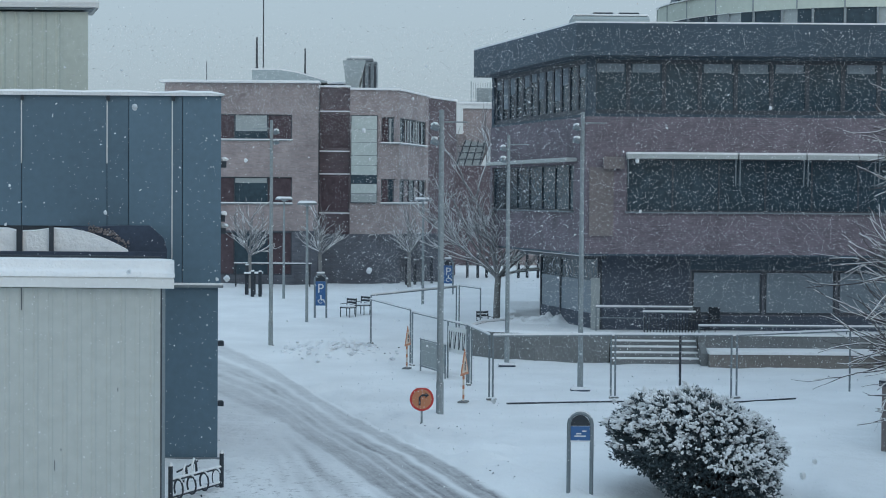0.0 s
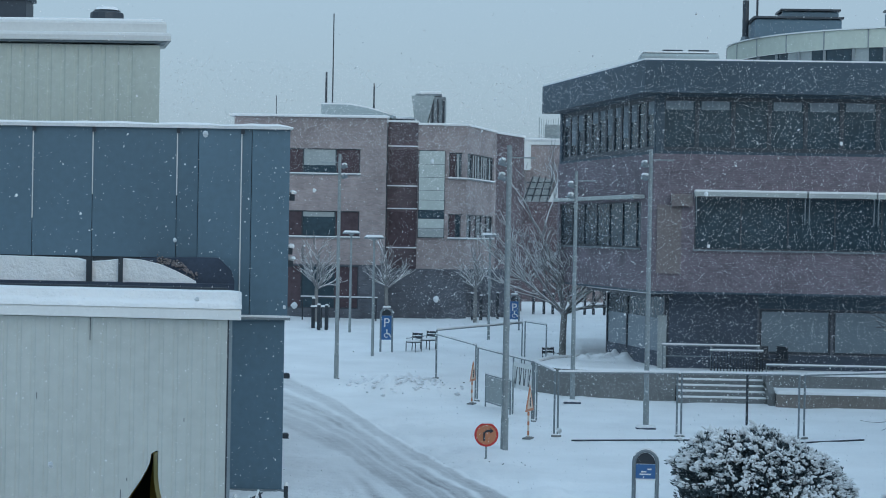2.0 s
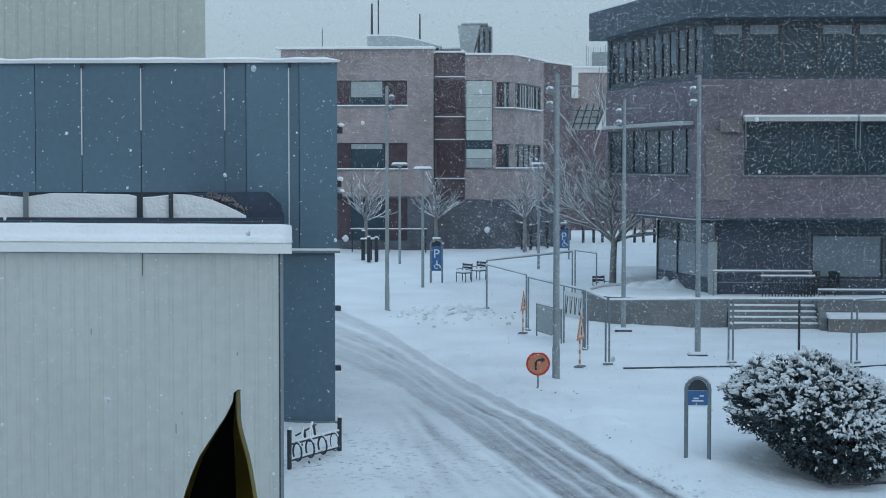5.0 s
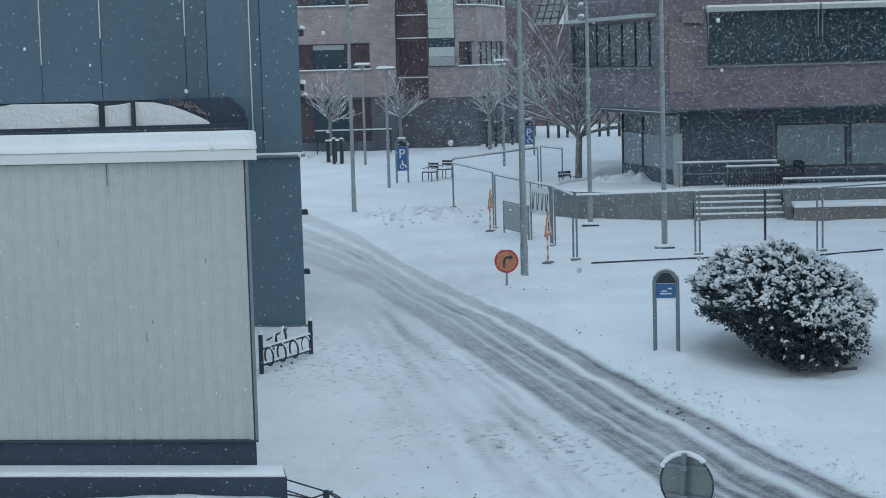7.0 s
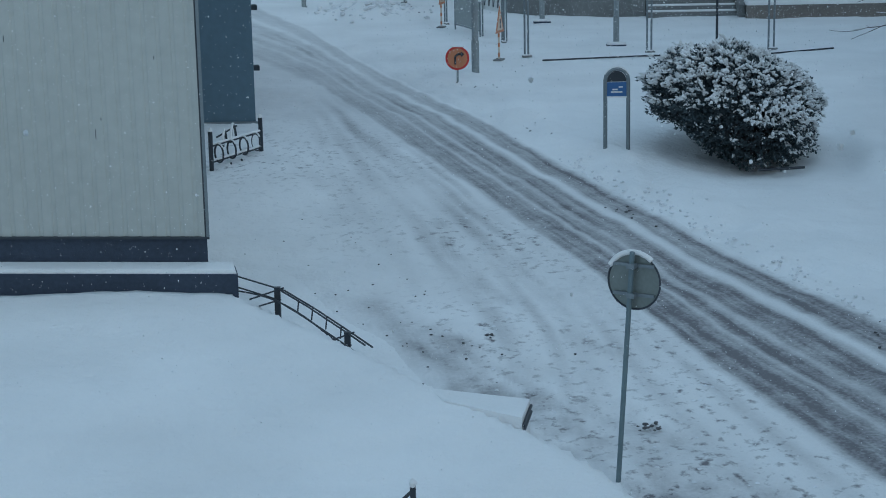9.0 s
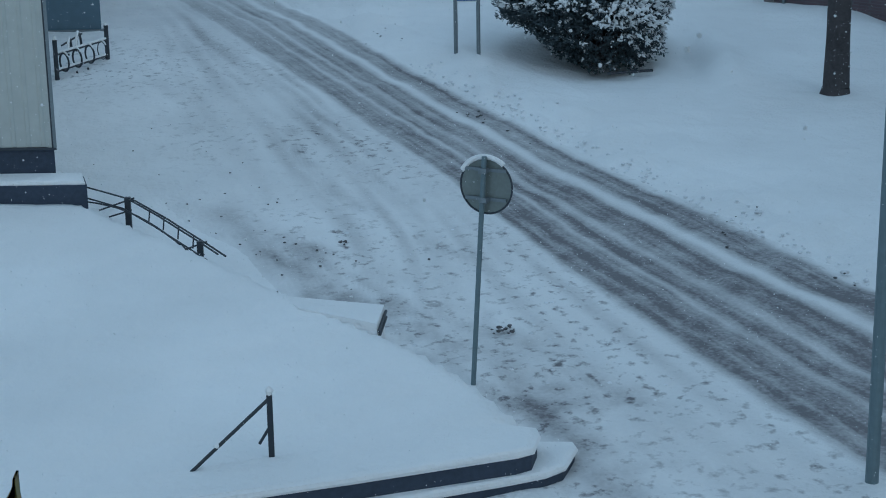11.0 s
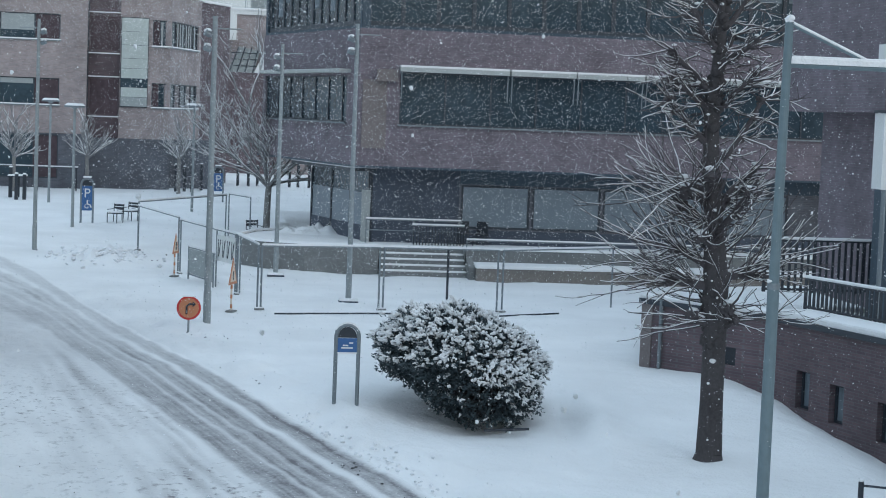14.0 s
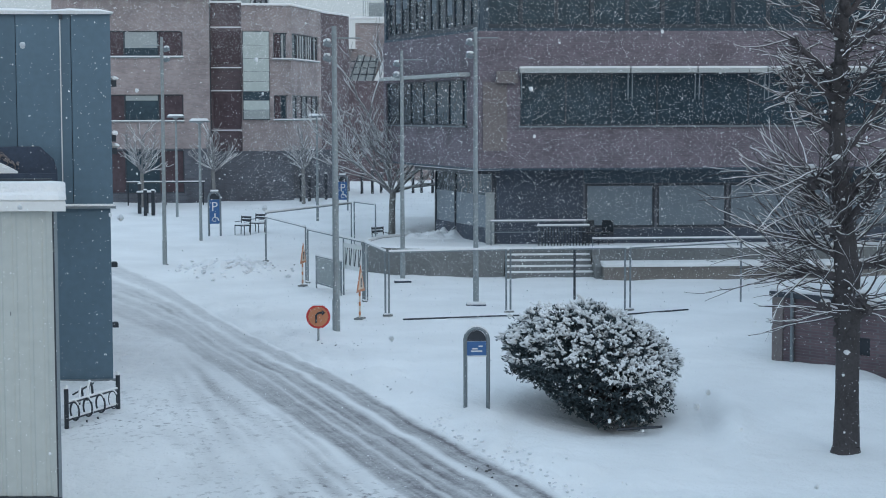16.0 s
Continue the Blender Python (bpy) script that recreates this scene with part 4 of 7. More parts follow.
# ---- dark office building ----
def office_building():
    t = thing("dark_office_building", pose(0, 0, 0), "dark office building with brick bands and slate fascia", "building")
    fx, fy = 5.6, 70.0
    m, w = wall_frame(fx, fy, 34.0, 70.0)
    top = 13.2
    p = lambda px: (px - 784) / 3144 * 70 - fx
    second = [(p(1108), p(1108) + 18.3, 5.87, 7.95)]
    part("brick_band", Buf().wall(0, w, 4.2, 9.6, 0, 0.4, second), BRICK_WINE, t, "wine-red brick bands", m=m)
    mull = [second[0][0] + 1.83 * k for k in range(1, 10)]
    window(t, *second[0], 0, m, GLASS, mull, snow=False)
    part("pier", Buf().box(p(1042), p(1085), -0.05, 0, 4.9, 7.6), PIER, t, "lighter brown pier", m=m)
    for a, b in ((p(1106), p(1300)), (p(1303), p(1420)), (p(1423), p(1545)), (p(1548), p(1700)), (p(1703), p(1850))):
        aw = part("awning", Buf().prism([(a, 7.95), (b, 7.95), (b, 8.12), (a, 8.12)], -0.55, 0.02), AWNING, t, "rolled pale awning with snow", m=m)
        part("awning_snow", Buf().box(a, b, -0.57, 0, 8.12, 8.2, 0.03), SNOW, aw, m=m)
        for x in (a + 0.04, b - 0.06):
            part("awning_arm", Buf().tube((x, -0.5, 7.95), (x + 0.06, -0.1, 6.9), 0.025), STEEL, aw, m=m)
    part("awning_box", Buf().box(p(1066), p(1103), -0.3, 0.0, 7.55, 8.02, 0.05), PIER, t, "grey-brown housing of the awning motor", m=m)
    # third storey: glass band with mullions and half-drawn blinds
    part("top_wall", Buf().wall(0, w, 9.6, top - 1.2, 0.05, 0.4, [(0.25, 20, 9.72, 11.85)]), FASCIA, t, m=m)
    mull = [0.25 + 1.41 * k for k in range(1, 14)]
    window(t, 0.25, 20, 9.72, 11.85, 0.05, m, GLASS, mull, frame_w=0.16, sill=False,
           blind=[(0.34, BLIND_DIM), (0.34, BLIND_DIM), None, (0.34, BLIND_DIM), (0.36, BLIND_DIM), (0.34, BLIND_DIM), None])
    rim = [(5.12, 69.3), (34, 69.3), (34, 71), (6.2, 71), (2.9, 82.9), (1.374, 82.62)]
    part("fascia", Buf().poly(rim, top - 1.25, top), FASCIA, t, "deep slate-coloured roof fascia")
    part("fascia_snow", Buf().poly(rim, top, top + 0.06), SNOW, t)
    # left face, running back
    ml, wl_ = wall_frame(2.0, 82.8, fx, fy)
    hole = [(0.9, wl_ - 1.4, 5.87, 7.75)]
    part("brick_band", Buf().wall(0.6, wl_, 4.2, 9.6, 0, 0.4, hole), BRICK_WINE, t, m=ml)
    window(t, *hole[0], 0, ml, GLASS, [hole[0][0] + 1.7 * k for k in range(1, 7)], snow=False)
    part("awning", Buf().box(1.6, wl_ - 1.0, -0.5, 0, 7.85, 8.0, 0.05), AWNING, t, "rolled awning with snow", m=ml)
    part("top_wall", Buf().wall(0.6, wl_, 9.6, top - 1.2, 0.05, 0.4, [(0.9, wl_ - 0.25, 9.72, 11.9)]), FASCIA, t, m=ml)
    window(t, 0.9, wl_ - 0.25, 9.72, 11.9, 0.05, ml, GLASS, [0.9 + 1.0 * k for k in range(1, 12)], frame_w=0.2, sill=False, blind=[(0.4, BLIND_DIM), (1.3, BLIND_DIM), (0.7, BLIND_DIM), None, (0.5, BLIND_DIM), (0.35, BLIND_DIM), (1.1, BLIND_DIM)])
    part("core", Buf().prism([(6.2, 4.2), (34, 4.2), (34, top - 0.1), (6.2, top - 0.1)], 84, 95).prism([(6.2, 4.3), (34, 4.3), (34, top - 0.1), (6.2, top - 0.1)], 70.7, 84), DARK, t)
    part("soffit", Buf().add([(fx, 70, 4.2), (34, 70, 4.2), (34, 84, 4.2), (2.0, 82.8, 4.2), (fx, 70, 4.12), (34, 70, 4.12), (34, 84, 4.12), (2.0, 82.8, 4.12)],
                             [(0, 1, 2, 3), (7, 6, 5, 4), (0, 4, 5, 1), (3, 7, 4, 0)]), FASCIA, t)
    # recessed ground floor
    gy = 1.2
    q = lambda px: (px - 784) / 3144 * 71.2 - fx
    holes = [(q(1225), q(1350), 1.75, 3.52), (q(1354), q(1480), 1.75, 3.52), (q(1484), q(1610), 1.75, 3.52), (q(1614), q(1696), 1.75, 3.52), (q(1700), q(1830), 1.75, 3.52)]
    part("ground_wall", Buf().wall(q(1062), w, 0.9, 4.15, gy, gy + 0.4, holes), BRICK_DARK, t, "dark brick ground floor", m=m)
    part("dark_cladding", Buf().box(q(1066), q(1221), gy - 0.06, gy, 1.1, 4.12), DARK_CLAD, t, "near-black entrance wall", m=m)
    part("lintel_band", Buf().box(q(1222), w, gy - 0.05, gy, 3.55, 4.1), FASCIA, t, m=m)
    part("base_band", Buf().box(q(1222), w, gy - 0.05, gy, 0.9, 1.7), DARK_CLAD, t, m=m)
    for h in holes:
        window(t, *h, gy, m, TEAL, [], sill=False, inset=0.06, frame_w=0.09)
    # glazed entrance at the corner
    me, we = wall_frame(4.35, 78.2, 6.25, 71.2)
    for a, b, hgt in ((0.05, 2.6, 3.3), (2.7, 5.0, 3.3), (5.1, we - 0.05, 3.3)):
        part("entrance_glass", Buf().box(a, b, 0, 0.06, 1.72, 3.05), TEAL, t, "pale entrance glazing", m=me)
        part("entrance_base", Buf().box(a - 0.05, b + 0.05, -0.03, 0.2, 0.6, 1.72), DARK_CLAD, t, m=me)
    for a in (0.0, 2.65, 5.05, we):
        part("entrance_post", Buf().box(a - 0.06, a + 0.06, -0.05, 0.15, 0.6, 4.1), FRAME, t, m=me)
    part("entrance_top", Buf().box(0, we, 0, 0.3, 3.05, 4.1), GLASS, t, m=me)
    can = part("canopy", Buf().box(-0.3, we + 0.3, -0.9, 0.2, 3.95, 4.08), FRAME, t, m=me)
    part("canopy_snow", Buf().box(-0.3, we + 0.3, -0.92, 0.2, 4.08, 4.16, 0.03), SNOW, can, m=me)
    part("side_door", Buf().box(q(1062) - 0.35, q(1062), gy - 0.1, gy, 1.1, 3.2), BLIND, t, "pale door", m=m)
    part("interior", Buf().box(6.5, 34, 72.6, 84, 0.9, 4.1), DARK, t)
    part("roof_snow", Buf().box(6.5, 34, 70.8, 90, top - 0.2, top + 0.02), SNOW, t)
    # units on the roof
    u = thing("roof_unit", pose(7.4, 76, top), "long grey roof unit with snow-capped hatches", "roof unit")
    part("body", Buf().box(-1.95, 1.35, 0, 3, 0, 0.98, 0.15), ROOFGREY, u)
    part("snow_layer", Buf().box(-1.9, 1.3, 0.05, 3, 0.98, 1.05, 0.03), SNOW, u)
    for x in (-0.6, 0.5):
        part("hatch", Buf().box(x - 0.42, x + 0.42, 0.3, 1, 1.05, 1.14), FRAME, u)


def drum_building():
    t = thing("round_rooftop_building", pose(22.5, 97, 0), "round building with pale green band and dark windows", "building")
    R = 10.8
    n = 44
    ring = [(R * math.cos(-math.pi + math.pi * k / n), R * math.sin(-math.pi + math.pi * k / n)) for k in range(n + 1)]
    for nm, mt, za, zb, rr in (("lower_wall", DRUM, 0.9, 13.9, 1.0), ("pale_band", DRUM, 15.75, 16.65, 1.012), ("roof_edge", WHITE, 16.65, 16.72, 1.02)):
        b = Buf()
        vs = [(x * rr, y * rr, za) for x, y in ring] + [(x * rr, y * rr, zb) for x, y in ring]
        b.add(vs, [(k, k + 1, n + 2 + k, n + 1 + k) for k in range(n)] + [tuple(range(n + 1, 2 * n + 2))])
        part(nm, b, mt, t)
    for k in range(n):
        (ax, ay), (bx, by) = ring[k], ring[k + 1]
        mt = BLIND if k in (9, 10, 14, 20, 21) else GLASS
        part("pane", Buf().add([(ax, ay, 13.9), (bx, by, 13.9), (bx, by, 15.75), (ax, ay, 15.75)], [(0, 1, 2, 3)]), mt, t)
        if k % 3 == 0:
            part("band_joint", Buf().box(ax * 1.012 - 0.03, ax * 1.012 + 0.03, ay * 1.012 - 0.03, ay * 1.012 + 0.03, 15.76, 16.64), STEEL, t)
        if k % 2 == 0:
            part("mullion", Buf().box(ax * 1.005 - 0.06, ax * 1.005 + 0.06, ay * 1.005 - 0.06, ay * 1.005 + 0.06, 13.9, 15.75), STEEL, t)
    for x, wd, h, dp, lab in ((14.6, 4.4, 0.95, 3, "long blue-grey roof plant"), (15.4, 2.9, 1.5, 2, "tall blue-grey roof plant"), (20.9, 2.5, 1.7, 2, "square blue-grey roof plant")):
        a = thing("roof_plant", pose(x, 92 + (1.2 if wd < 3 else 0), 16.72), lab + " on the round building", "roof plant", "roof plants")
        part("casing", Buf().box(-wd / 2, wd / 2, 0, dp, 0, h, 0.12), BLUE, a)
        part("top_rim", Buf().box(-wd / 2 - 0.1, wd / 2 + 0.1, -0.1, dp, h, h + 0.10), FRAME, a)
    for x, h, r in ((12.15, 2.1, 0.17), (12.75, 2.7, 0.06)):
        c = thing("flue", pose(x, 94.0, 16.72), "dark upright flue pipe on the roof", "flue", "roof flues")
        part("pipe", Buf().tube((0, 0, 0), (0, 0, h), r, r, 10), FRAME, c)
        part("collar", Buf().tube((0, 0, 0), (0, 0, 0.2), r * 1.6, r * 1.3, 10), STEEL, c)


cream_building()
cream_tower()
blue_building()
brick_building()
rear_building()
office_building()
drum_building()


# ---- terrace before the office building ----
def terrace():
    t = thing("terrace", pose(0, 0, 0), "raised snowy terrace with a curved concrete edge wall", "terrace", kind="structure")
    edge = [(3.4, 77.5), (1.6, 75.2), (0.95, 73.0), (1.15, 71.0), (2.0, 69.5), (3.6, 68.8), (6.45, 68.5)]
    inner = [(x + 0.28 * (1 if i < 4 else 0.2), y + (0.3 if i > 2 else 0.05)) for i, (x, y) in enumerate(edge)]
    b = Buf()
    n = len(edge)
    vs = [(x, y, -0.2) for x, y in edge] + [(x, y, 1.12) for x, y in edge] + [(x, y, 1.12) for x, y in inner] + [(x, y, -0.2) for x, y in inner]
    fs = []
    for k in range(n - 1):
        for r in range(3):
            fs.append((r * n + k, r * n + k + 1, (r + 1) * n + k + 1, (r + 1) * n + k))
    fs += [(0, n, 2 * n, 3 * n), (n - 1, 4 * n - 1, 3 * n - 1, 2 * n - 1)]
    part("curved_wall", b.add(vs, fs), CONCRETE, t, "curved grey concrete wall")
    b = Buf()
    vs = [(x - 0.03, y - 0.03, 1.12) for x, y in edge] + [(x + 0.1, y + 0.1, 1.20) for x, y in edge] + [(x, y, 1.2) for x, y in inner] + [(x, y, 1.1) for x, y in inner]
    part("wall_snow", b.add(vs, [(r * n + k, r * n + k + 1, (r + 1) * n + k + 1, (r + 1) * n + k) for k in range(n - 1) for r in range(3)]), SNOW, t)
    vs = [(x, y, 1.10) for x, y in inner] + [(6.45, 90, 1.15), (3.0, 90, 1.15)]
    part("deck_snow", Buf().add(vs, [tuple(range(len(vs)))]), SNOW, t)
    part("upper_deck", Buf().box(6.45, 40, 69.4, 74, -0.2, 1.12), SNOW, t)
    # stairs
    for k in range(5):
        s = part("step", Buf().box(6.5, 9.85, 67.9 + 0.33 * k, 69.7, -0.2, 0.23 + 0.20 * k), CONCRETE, t)
        part("step_snow", Buf().box(6.5, 9.85, 67.92 + 0.33 * k, 68.2 + 0.33 * k, 0.23 + 0.20 * k, 0.29 + 0.20 * k, 0.03), SNOW, s)
    part("stair_cheek", Buf().prism([(67.4, -0.2), (69.4, -0.2), (69.4, 1.2), (68.9, 1.1), (67.4, 0.5)], 9.86, 10.1), CONCRETE, t, m=Matrix(((0, 1, 0, 0), (1, 0, 0, 0), (0, 0, 1, 0), (0, 0, 0, 1))))
    part("lower_wall", Buf().box(10.1, 40, 66.9, 67.25, -0.3, 0.52), STONE, t, "brown stone lower wall")
    part("lower_wall_snow", Buf().box(10.1, 40, 66.85, 68.3, 0.52, 0.66, 0.06), SNOW, t)
    part("upper_wall", Buf().box(9.86, 40, 68.3, 68.6, -0.2, 1.12), CONCRETE, t, "grey upper wall")
    part("upper_wall_snow", Buf().box(9.86, 40, 68.25, 69.4, 1.12, 1.2, 0.04), SNOW, t)
    # rails
    def rail(x0, x1, y, z, gap=2.4, mid=True):
        r = thing("handrail", pose(x0, y, 1.12), "snow-lined steel handrail along the terrace", "handrail", "terrace handrails")
        L = x1 - x0
        k = max(1, round(L / gap))
        for i in range(k + 1):
            part("post", Buf().tube((L * i / k, 0, 0), (L * i / k, 0, z), 0.025), STEEL, r)
        part("top_rail", Buf().tube((0, 0, z), (L, 0, z), 0.03), STEEL, r)
        part("rail_snow", Buf().box(-0.02, L + 0.02, -0.03, 0.03, z + 0.02, z + 0.075, 0.02), SNOW, r)
        if mid:
            part("mid_rail", Buf().tube((0, 0, z * 0.55), (L, 0, z * 0.55), 0.02), STEEL, r)
    rail(9.9, 27, 68.45, 0.36, 3.0, False)
    rail(6.1, 9.9, 70.4, 0.95)
    r = thing("ramp_gate", pose(7.9, 70.0, 1.12), "dark slatted metal gate with snowy top rail", "gate")
    part("top_rail", Buf().tube((0, 0, 0.78), (2.1, 0, 0.78), 0.03), STEEL, r)
    part("rail_snow", Buf().box(0, 2.1, -0.03, 0.03, 0.8, 0.86, 0.02), SNOW, r)
    for k in range(17):
        part("slat", Buf().box(0.05 + k * 0.125, 0.09 + k * 0.125, -0.02, 0.02, 0.0, 0.76), BLACK, r)
    for i, (x, y) in enumerate(((10.15, 70.6), (10.75, 70.7))):
        c = thing("outdoor_chair", pose(x, y, 1.12, 0, 0, 20 - 50 * i), "dark folded outdoor chair by the wall", "chair", "terrace chairs")
        part("seat", Buf().box(-0.24, 0.24, -0.24, 0.24, 0.42, 0.47), BLACK, c)
        part("backrest", Buf().box(-0.24, 0.24, 0.2, 0.24, 0.47, 0.95), BLACK, c)
        for sx in (-0.22, 0.22):
            for sy in (-0.22, 0.22):
                part("leg", Buf().tube((sx, sy, 0), (sx, sy, 0.43), 0.02), BLACK, c)


# ---- building fences, barrier and warning signs ----
def site_fence():
    rng = random.Random(5)
    runs = [((1.56, 55.8), (5.42, 56.5)), ((5.48, 56.5), (9.3, 56.75)), ((9.4, 56.75), (13.6, 59.0)), ((-3.0, 74.0), (-1.2, 67.2)),
            ((-1.14, 67.0), (0.86, 60.2)), ((-3.0, 74.1), (0.65, 81.8)), ((0.9, 60.1), (1.5, 56.0)), ((0.75, 81.7), (1.7, 79.0))]
    for (ax, ay), (bx, by) in runs:
        m, w = wall_frame(ax, ay, bx, by)
        z = lie((ax + bx) / 2, (ay + by) / 2)
        t = thing("site_fence", Matrix.Translation((0, 0, z)) @ m, "galvanised building-site fence panel with snow on its top tube", "fence", "site fence panels")
        for x in (0.04, w - 0.04):
            part("post", Buf().tube((x, 0, 0.0), (x, 0, 2.04), 0.032), STEEL, t)
        part("top_tube", Buf().tube((0.04, 0, 2.02), (w - 0.04, 0, 2.02), 0.026), STEEL, t)
        part("tube_snow", Buf().box(0.04, w - 0.04, -0.028, 0.028, 2.04, 2.10, 0.02), SNOW, t)
        for x in (0.0,):
            part("foot_block", Buf().box(x - 0.15, x + 0.15, -0.07, 0.07, 0.0, 0.06, 0.02), CONCRETE, t)
            part("foot_snow", Buf().box(x - 0.14, x + 0.14, -0.06, 0.06, 0.06, 0.09, 0.02), SNOW, t)
    run = [(2.0, 54.7), (5.4, 55.3), (9.2, 55.6), (11.3, 56.6)]
    gt = thing("ground_tube", pose(0, 0, 0), "thin dark tube lying on the snow before the fence", "tube")
    part("tube", Buf().path([(x, y, lie(x, y) + drift(x, y) + 0.035) for x, y in run], 0.026, 8), BLACK, gt)
    # an extra upright seen beyond the stairs
    p = thing("fence_post", pose(7.64, 56.9, 0), "single dark fence post in the snow", "post")
    part("post", Buf().tube((0, 0, 0), (0, 0, 2.0), 0.04), BLACK, p)
    part("foot_block", Buf().box(-0.3, 0.3, -0.1, 0.1, 0, 0.08), PLINTH, p)
    # mesh barrier with a banner
    m, w = wall_frame(-0.80, 65.1, 0.12, 62.3)
    t = thing("barrier", Matrix.Translation((0, 0, 0)) @ m, "low steel mesh barrier on the snow", "barrier")
    for x in (0.03, w - 0.03):
        part("post", Buf().tube((x, 0, 0), (x, 0, 1.2), 0.03), STEEL, t)
    for z in (0.2, 1.18):
        part("rail", Buf().tube((0, 0, z), (w, 0, z), 0.03), STEEL, t)
    part("sheet", Buf().box(0.05, w - 0.05, -0.006, 0.006, 0.24, 1.14), BLIND, t, "pale grey mesh sheet")
    part("rail_snow", Buf().box(0, w, -0.03, 0.03, 1.2, 1.26, 0.02), SNOW, t)
    m, w = wall_frame(0.2, 62.5, 1.0, 60.4)
    bn = thing("banner", Matrix.Translation((0, 0, 0)) @ m, "pale mesh banner with dark unreadable lettering bars", "banner")
    part("cloth", Buf().box(0, w, -0.01, 0.01, 0.95, 1.85), WHITE, bn)
    for k in range(5):
        part("letter_bar", Buf().box(0.18 + k * 0.42, 0.215 + k * 0.42, -0.02, -0.01, 1.1, 1.7), FRAME, bn)
        part("letter_bar", Buf().tube((0.27 + k * 0.42, -0.015, 1.1), (0.42 + k * 0.42, -0.015, 1.7), 0.018), FRAME, bn)
    for x in (0, w):
        part("post", Buf().tube((x, 0, 0), (x, 0, 2), 0.03), STEEL, bn)
    for x, y, s, rz in ((-1.31, 65.7, 0.74, 74), (0.67, 55.1, 0.82, 72)):
        z = lie(x, y)
        t = thing("warning_sign", pose(x, y, z, 0, 0, rz), "triangular red-edged road warning sign on a striped post", "road sign", "warning signs")
        part("post", Buf().box(-0.035, 0.035, -0.02, 0.02, 0, 1.0), PALE_ORANGE, t)
        for k in range(3):
            part("red_stripe", Buf().box(-0.037, 0.037, -0.023, 0.023, 0.12 + 0.3 * k, 0.24 + 0.3 * k), ORANGE, t)
        part("foot", Buf().box(-0.2, 0.2, -0.13, 0.13, 0, 0.05, 0.02), CONCRETE, t)
        part("border_plate", Buf().prism([(-s / 2, 0.86), (s / 2, 0.86), (0, 0.86 + s)], -0.04, -0.02), ORANGE, t)
        part("face_plate", Buf().prism([(-s * 0.33, 0.94), (s * 0.33, 0.94), (0, 0.86 + s * 0.80)], -0.05, -0.04), PALE_ORANGE, t, "pale faded face")
        part("symbol", Buf().box(-0.05, 0.05, -0.056, -0.05, 1.0, 1.28), BLACK, t, "dark plain symbol")
    # round turning-ban sign
    t = thing("turn_sign", pose(-0.56, 49.5, lie(-0.56, 49.5)), "round orange turn sign with red rim, low on a post", "road sign")
    part("post", Buf().tube((0, 0.03, 0), (0, 0.03, 0.9), 0.03), POLE, t)
    part("rim", Buf().disc((0, 0, 0.73), 0.335, 0.02), RED, t)
    part("face", Buf().disc((0, -0.012, 0.73), 0.275, 0.012), ORANGE, t)
    part("arrow", Buf().path([(-0.06, -0.025, 0.56), (-0.06, -0.025, 0.78), (0.02, -0.025, 0.84), (0.12, -0.025, 0.84)], 0.03).prism([(0.10, 0.76), (0.20, 0.84), (0.10, 0.92)], -0.035, -0.02), BLACK, t, "black turn arrow")
    part("snow_cap", Buf().box(-0.2, 0.2, -0.02, 0.02, 1.04, 1.075, 0.02), SNOW, t)


# ---- lamps ----
def floodlight_pole(x, y, h, n=2, side=-1, r=0.09, plate=True):
    z = lie(x, y)
    rng = random.Random(int(x * 100))
    t = thing("street_lamp", pose(x, y, z), "tall grey steel lamp pole with snow-covered spotlights", "street lamp", "spotlight poles")
    part("pole", Buf().tube((0, 0, 0), (0, 0, h), r, r * 0.7, 12), POLE, t, smooth=False)
    part("sleeve", Buf().tube((0, 0, 0), (0, 0, 1.0), r * 1.1, r * 1.1, 12), POLE, t)
    if plate:
        part("base_plate", Buf().box(-0.32, 0.32, -0.2, 0.2, 0.0, 0.06, 0.02), PLINTH, t)
        part("base_snow", Buf().box(-0.31, 0.31, -0.19, 0.19, 0.06, 0.15, 0.05), SNOW, t)
    part("arm", Buf().tube((0, 0, h - 0.35), (0.75 * -side, 0, h - 0.35), 0.02), POLE, t)
    for k in range(n):
        zz = h - 0.55 - 0.42 * k
        s = part("spotlight", Buf().tube((side * 0.1, 0, zz), (side * 0.28, -0.07, zz + 0.08), 0.08, 0.11, 10), STEEL, t)
        part("snow_cap", Buf().blob((side * 0.2, -0.02, zz + 0.13), 0.12, rng, 0.6), SNOW, s)
    return t


def disc_lamp(x, y, h=5.2, r=0.075):
    t = thing("street_lamp", pose(x, y, lie(x, y)), "grey lamp pole with a flat disc head under snow", "street lamp", "disc-headed lamps")
    part("pole", Buf().tube((0, 0, 0), (0, 0, h), r, r * 0.75, 10), POLE, t)
    part("neck", Buf().tube((0, 0, h), (0, 0, h + 0.1), 0.06, 0.2, 10), POLE, t)
    part("disc_head", Buf().disc((0, 0, h + 0.12), 0.48, 0.08, 20, "z"), STEEL, t)
    part("snow_cap", Buf().tube((0, 0, h + 0.16), (0, 0, h + 0.27), 0.47, 0.36, 16), SNOW, t)


